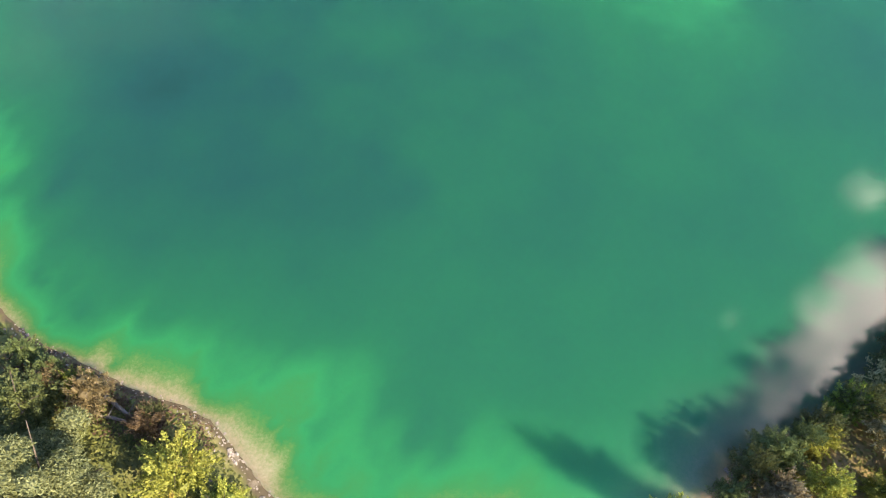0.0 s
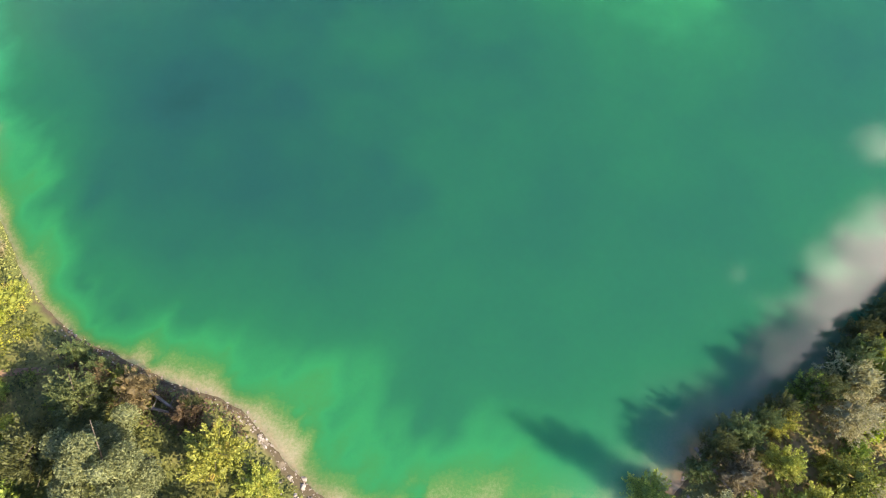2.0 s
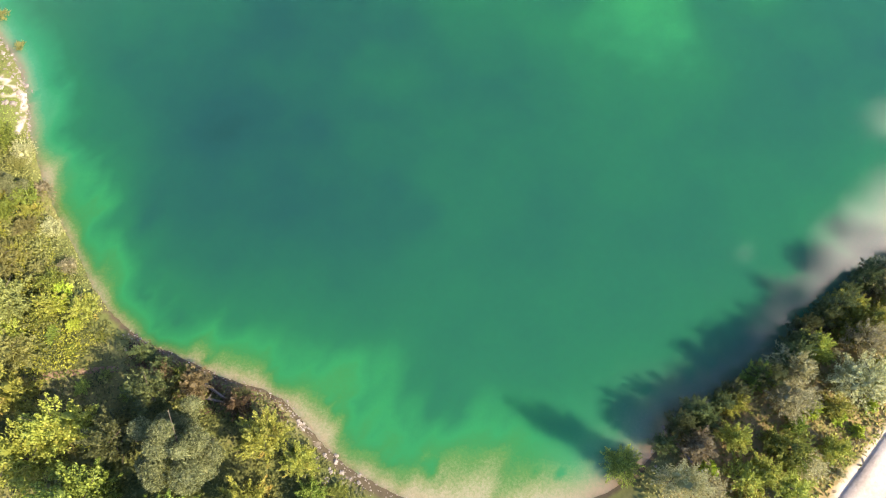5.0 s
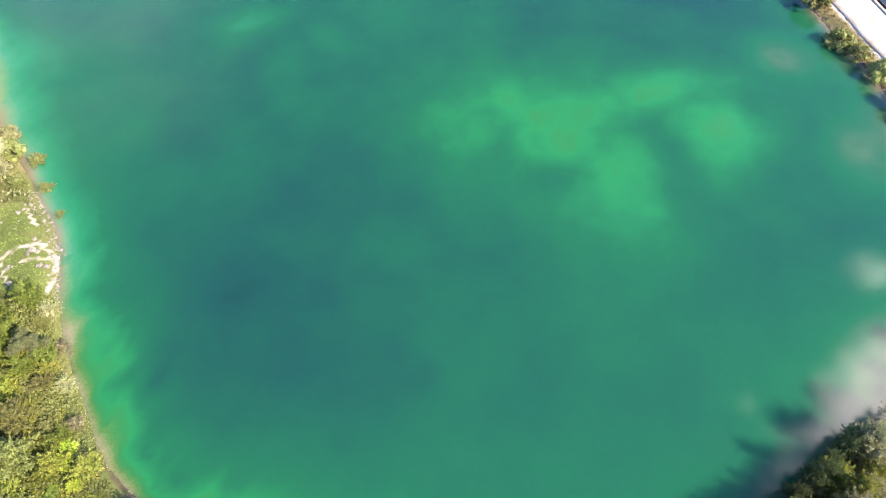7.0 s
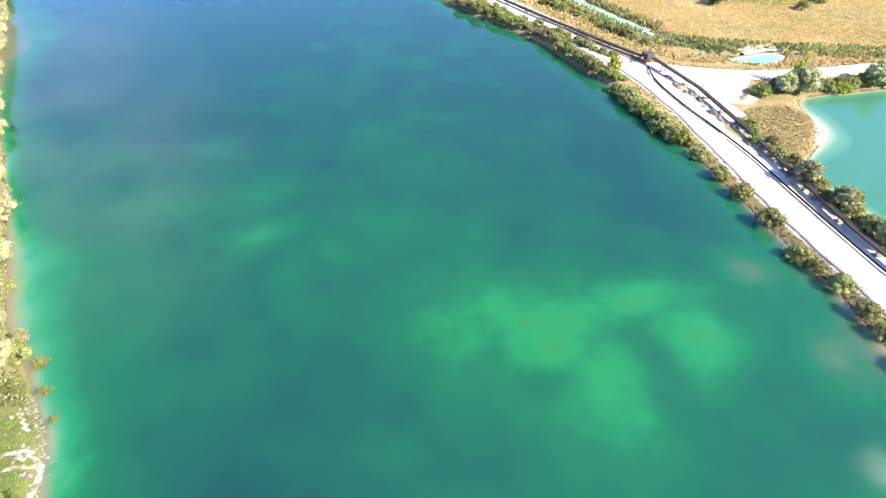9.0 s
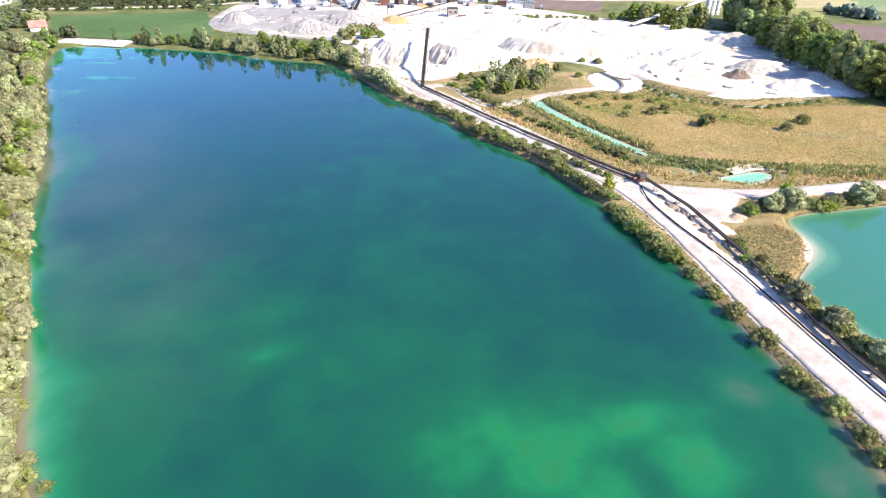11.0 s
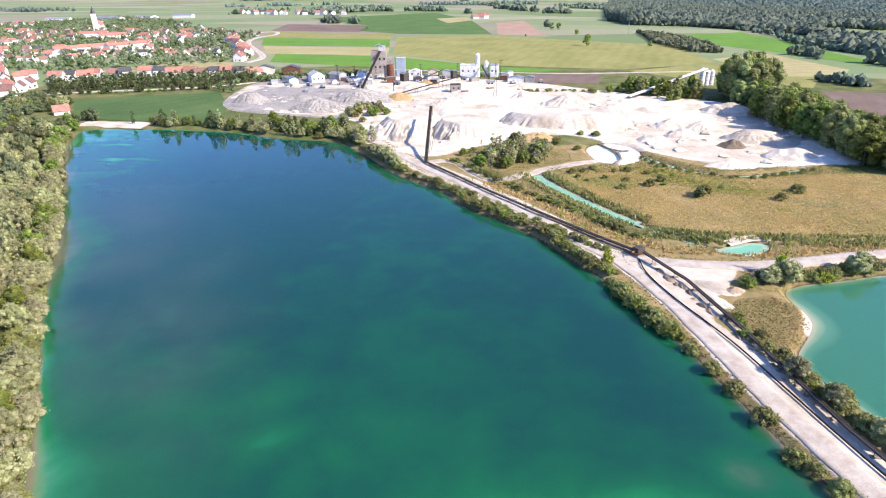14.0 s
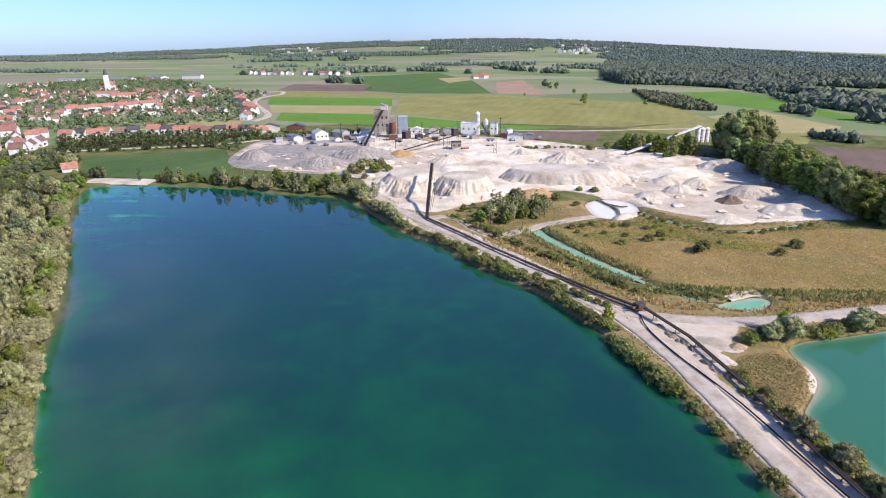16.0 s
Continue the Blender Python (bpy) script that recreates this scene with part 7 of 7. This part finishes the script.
# ---- village landmarks ----
church = empty("church", pose(-789, 1192, 1.2, 0, 0, 20), "white village church with a tall tower and red roof", "church")
part("nave", house_walls(bmesh.new(), 14, 30, 11, 8), M_WHITE, church)
part("roof", gable(bmesh.new(), 14, 30, 11, 8), M_TILE, church)
belfry = part("tower", add_box(bmesh.new(), -4, -24, -0.3, 4, -16, 32, 0.1), M_WHITE, church)
part("spire", add_rod(bmesh.new(), (0, -20, 32), (0, -20, 45), 5.2, 0.2, 4), M_TILE3, church)
for sx in (-4.06, 4.0):
    part("window", add_box(bmesh.new(), sx, -21, 25, sx + 0.1, -19, 29), M_GLASS, belfry)
for k, (x, y, w, d) in enumerate(((-900, 1560, 26, 60), (-960, 1500, 22, 70), (-830, 1620, 24, 50), (-1080, 1480, 20, 55), (-700, 1040, 16, 44), (-640, 1000, 16, 40), (-560, 800, 12, 70), (-520, 840, 12, 60))):
    block("hall", x, y, w, d, 7, 70 + 12 * k, M_WHITE, "long white hall at the village edge", M_TILE if k > 3 else M_METAL, 3.5)
for k, (x, y) in enumerate(((-46, 1506), (-36, 1512), (-58, 1500))):
    settle((4, 1, 2)[k], x, y, 80 + 20 * k, 1.3, "farmstead in the fields")
for k, (x, y) in enumerate(along(np.array([(-420, 1720), (-600, 1760), (-760, 1800)]), 24, 0, 14, 121)):
    settle((0, 3, 1)[k % 3], x, y, 30 * k, 1.2, "farther hamlet")
rt = random.Random(12)
for k in range(76):
    mid, wide = ((0.12, 0.03), (0.12, 0.03), (-0.30, 0.03), (0.05, 0.2))[k % 4]
    a, rr = rt.gauss(mid, wide), rt.uniform(3300, 4300)
    x, y = rr * math.sin(a), rr * math.cos(a)
    z = float(land_height(np.array([x]), np.array([y]), np.array([50.0]))[0])
    b = block("town_building", x, y, rt.uniform(8, 20), rt.uniform(8, 12), rt.uniform(7, 12), rt.uniform(-25, 25), M_WHITE, "white building of the distant town", M_TILE if k % 3 == 0 else M_GREYWALL, 3.0 if k % 2 else 0)
    b.location.z = z
# bathing hut on the far beach
hut = house(pose(-309, 404, 1.2, 0, 0, 127), 8.5, 10, 2.8, 3.6, M_WHITE, M_TILE, "white bathing hut with a red tiled roof by the beach", True, "bathing_hut")
strip("beach", smooth_line([(-274, 374), (-252, 374), (-226, 372)]), 7.5, 0.1, M_SAND, "pale sandy beach at the far corner of the lake", "beach")


# ---- shore details ----
def boulder(x, y, s, seed, label="pale limestone boulder at the water's edge"):
    iv, fi = ico[2]
    g = np.random.default_rng(seed)
    v = iv * (0.8 + 0.22 * g.standard_normal(len(iv)).clip(-1, 1))[:, None] * s * np.array([1.0, g.uniform(0.6, 1.0), g.uniform(0.4, 0.65)])
    ob = new("boulder", data_from("boulder", v, fi.tolist(), M_STONE))
    ob.matrix_basis = pose(x, y, height_at(x, y) + 0.12 * s, 0, 0, seed * 47 % 360)
    return tagged(ob, label, "stone", "stones on the shore")


rs = random.Random(31)
for k, (cx, cy, count, spread, s) in enumerate(((-34.5, 9.6, 7, 0.7, 0.42), (-15.6, 2.6, 12, 0.9, 0.3), (-12.0, -0.6, 14, 0.9, 0.4), (-9.5, -2.2, 8, 0.8, 0.35), (-62.5, 46.5, 9, 1.6, 0.6), (-56.5, 40.0, 10, 2.0, 0.7), (-59.5, 38.0, 8, 1.6, 0.5), (-17.5, 4.4, 6, 0.8, 0.25), (20, 2.5, 5, 1.0, 0.3))):
    for j in range(count):
        boulder(cx + rs.gauss(0, spread), cy + rs.gauss(0, spread), s * rs.uniform(0.3, 0.95), 400 + 20 * k + j)
def shingle(line, count, spread, lo, hi, seed, label):
    """Stones and scraps of wood strewn along a shore, too small to pick up singly, in one mesh."""
    g = np.random.default_rng(seed)
    p = np.array(line, float)
    at = np.r_[0, np.cumsum(np.hypot(*np.diff(p, axis=0).T))]
    t = g.uniform(0, at[-1], count)
    q = np.c_[np.interp(t, at, p[:, 0]), np.interp(t, at, p[:, 1])] + g.normal(0, spread, (count, 2))
    z = land_height(q[:, 0], q[:, 1])
    q, z = q[z > -0.15], z[z > -0.15]
    iv, fi = ico[1]
    n = len(q)
    size = g.uniform(lo, hi, n)[:, None, None] * np.stack([g.uniform(0.6, 1.4, n), g.uniform(0.5, 1.1, n), g.uniform(0.3, 0.7, n)], 1)[:, None, :]
    v = iv[None] * (0.85 + 0.2 * g.standard_normal((n, len(iv), 1)).clip(-1, 1)) * size + np.c_[q, z + 0.02][:, None, :]
    f = fi[None] + (np.arange(n) * len(iv))[:, None, None]
    return tagged(new("shingle", data_from("shingle", v.reshape(-1, 3), f.reshape(-1, 3).tolist(), M_STONE)), label, "stones", kind="stuff")


shingle([(-36, 11.3), (-30, 9.0), (-24, 6.9), (-19, 5.6), (-15, 2.8), (-12, -0.2), (-8, -2.4), (0, -4)], 420, 0.5, 0.04, 0.14, 341, "brown and pale pebbles along the shore")
shingle([(-53.5, 34.5), (-55.6, 39.5), (-58.4, 44.5), (-64, 50.5)], 500, 0.7, 0.06, 0.22, 342, "pale stones along the sandy shore")
shingle([(60.5, 103), (63, 94), (66, 86), (69, 70)], 500, 0.6, 0.06, 0.2, 343, "pale stones on the edge of the dike")
for k, (a, b) in enumerate((((21.0, 5.4, 0.9), (23.6, 2.0, 1.6)), ((18.5, 2.0, 0.5), (15.2, 0.2, 0.3)), ((-27.5, 5.2, 1.4), (-23.0, 4.6, 1.2)), ((-26.0, 6.4, 1.1), (-21.8, 4.0, 1.1)))):
    bm = add_rod(bmesh.new(), a, b, 0.17, 0.09, 8)
    mid = (Vector(a) + Vector(b)) / 2
    add_rod(bm, mid, mid + Vector((0.5, 0.9, 0.5)), 0.07, 0.03, 5)
    log = part("log", bm, M_DRIFT)
    tagged(log, "bleached fallen trunk lying on the shore", "log")


# ---- reeds ----
def tufts(name, spots, lo, hi, material, label, blades=3, seed=1, spread=0.3, wide=0.45):
    g = np.random.default_rng(seed)
    p = np.array(spots)
    z = land_height(p[:, 0], p[:, 1])
    n = len(p) * blades
    base = np.repeat(np.c_[p, z - 0.1], blades, 0)
    base[:, :2] += g.normal(0, 0.5, (n, 2))
    a = g.uniform(0, 2 * math.pi, n)
    h, w = g.uniform(lo, hi, n), g.uniform(wide / 3, wide, n)
    side = np.c_[np.cos(a), np.sin(a), np.zeros(n)] * w[:, None]
    lean = np.c_[g.normal(0, spread, (n, 2)), np.ones(n)] * h[:, None]
    v = np.stack([base - side, base + side, base + lean + side * 0.5, base + lean - side * 0.5], 1).reshape(-1, 3)
    return tagged(new(name, data_from(name, v, np.arange(n * 4).reshape(n, 4).tolist(), material)), label, "reeds", kind="stuff")


gm = np.random.default_rng(141)
mq = gm.uniform(MEADOW.min(0), MEADOW.max(0), (60000, 2))
mq = mq[inside(mq[:, 0], mq[:, 1], MEADOW)]
mq = mq[fbm(mq[:, 0], mq[:, 1], 22, 143) + gm.uniform(-0.4, 0.9, len(mq)) > 0]
tufts("reed_bed", mq, 0.2, 0.5, L_REED, "wide bed of dry golden-brown reeds", 4, 142, 0.9, 0.2)
green_edge = along(CHANNEL, 0.4, 3.6, 1.2, 156) + along(CHANNEL, 0.4, -3.8, 1.3, 157) + along(CHANNEL, 0.7, 6.0, 1.2, 143) + along(CHANNEL, 0.7, -7.5, 1.5, 144) + along(np.array([(58, 207), (80, 203), (100, 202), (140, 203), (215, 200)]), 0.16, 0, 5.0, 145)
tufts("reed_bed", dry(green_edge, 0.5), 0.8, 1.5, L_REEDGREEN, "strip of tall green reeds along the channel", 4, 146)
tufts("reed_bed", along(np.array([(-2, 262), (25, 232), (44, 205), (60, 192), (90, 190), (130, 198), (210, 214)]), 0.35, 0, 3.5, 147), 0.5, 1.1, L_REED, "strip of dry reeds between belt and channel", 4, 148)
spit = fill([(67, 146), (72, 155), (84, 159), (88, 154), (87, 144), (82, 134), (75, 130), (70, 140)], 0.8, 149)
tufts("grass_tufts", dry(spit, 1.2), 0.12, 0.4, L_REED, "rough dry grass on the spit by the pond", 3, 150)
verge = along(DIKE_ROAD, 0.45, 4.4, 1.2, 151) + along(DIKE_ROAD, 0.45, -4.6, 1.4, 152) + along(EAST_ROAD, 0.5, 4.4, 1.0, 153) + along(EAST_ROAD, 0.5, -4.4, 1.0, 154)
verge = [q for q in verge if (q[1] > 190 or line_distance(q[0], q[1], PIPE_LINE) > 3.4) and signed(np.array([q[0]]), np.array([q[1]]), JUNCTION)[0] > 1.5]
tufts("grass_tufts", dry(verge, 0.6), 0.1, 0.4, L_OLIVE, "rough olive grass along the road verges", 3, 155)
undergrowth("undergrowth", [(68, 150), (73, 156.5), (84, 160), (88, 154), (86.5, 145), (80, 132), (74, 126), (69, 134), (65.5, 146)], 14, 0.24, 0.55, L_OLIVE, "olive green weeds on the spit by the pond", 307)
undergrowth("undergrowth", [(76, 163), (82, 160), (88, 160), (97, 165), (110, 169), (126, 174), (160, 182), (160, 190), (124, 184), (106, 177), (92, 173), (80, 170)], 7, 0.32, 0.8, L_OLIVE, "olive scrub on the north bank of the pond", 309, 0.05)
undergrowth("undergrowth", [(70, 130), (76, 122), (80, 108), (86, 94), (84, 90), (76, 104), (70, 122)], 5, 0.4, 0.7, L_OLIVE, "olive green weeds beside the pond", 308)
for k, (x, y) in enumerate(((-150, 520), (-165, 530), (-182, 525), (-120, 530), (-70, 545), (-30, 570), (-5, 545), (15, 545), (-158, 498), (-88, 540))):
    truck(x, y, 47 * k, "pale truck parked at the gravel works")
for k, (x, y, h) in enumerate(((-100, 548, 14), (-72, 582, 13), (-36, 572, 15), (4, 580, 17), (-134, 574, 12), (-52, 558, 10))):
    pole(x, y, h, "dark steel frame mast of the gravel works", 2, M_STEEL, k % 2 == 0)
undergrowth("undergrowth", [(-25, 298), (-2, 264), (24, 234), (46, 207), (57, 196), (63, 199), (55, 211), (41, 228), (30, 245), (23, 262), (10, 272), (-10, 290)], 3.5, 0.6, 0.9, L_REEDGREEN, "dense olive reeds and scrub between belt and channel", 323, 0.8)
undergrowth("undergrowth", [(-22, 299), (-6, 284), (4, 268), (26, 290), (42, 300), (40, 320), (16, 334), (-8, 324)], 2.5, 0.55, 0.7, L_OLIVE, "rough olive scrub round the grove", 324, 0.8)
undergrowth("undergrowth", [(28, 286), (74, 299), (84, 316), (98, 296), (112, 287), (150, 297), (186, 300), (190, 288), (150, 281), (108, 272), (72, 284), (36, 276)], 3.0, 0.6, 0.9, L_GREEN, "green and olive scrub along the northern channel", 325, 0.8)
undergrowth("undergrowth", [(40, 268), (70, 282), (96, 276), (120, 266), (110, 254), (80, 262), (56, 256)], 1.6, 0.6, 0.7, L_GREEN, "patchy green weeds in the reed meadow", 326, 0.8)
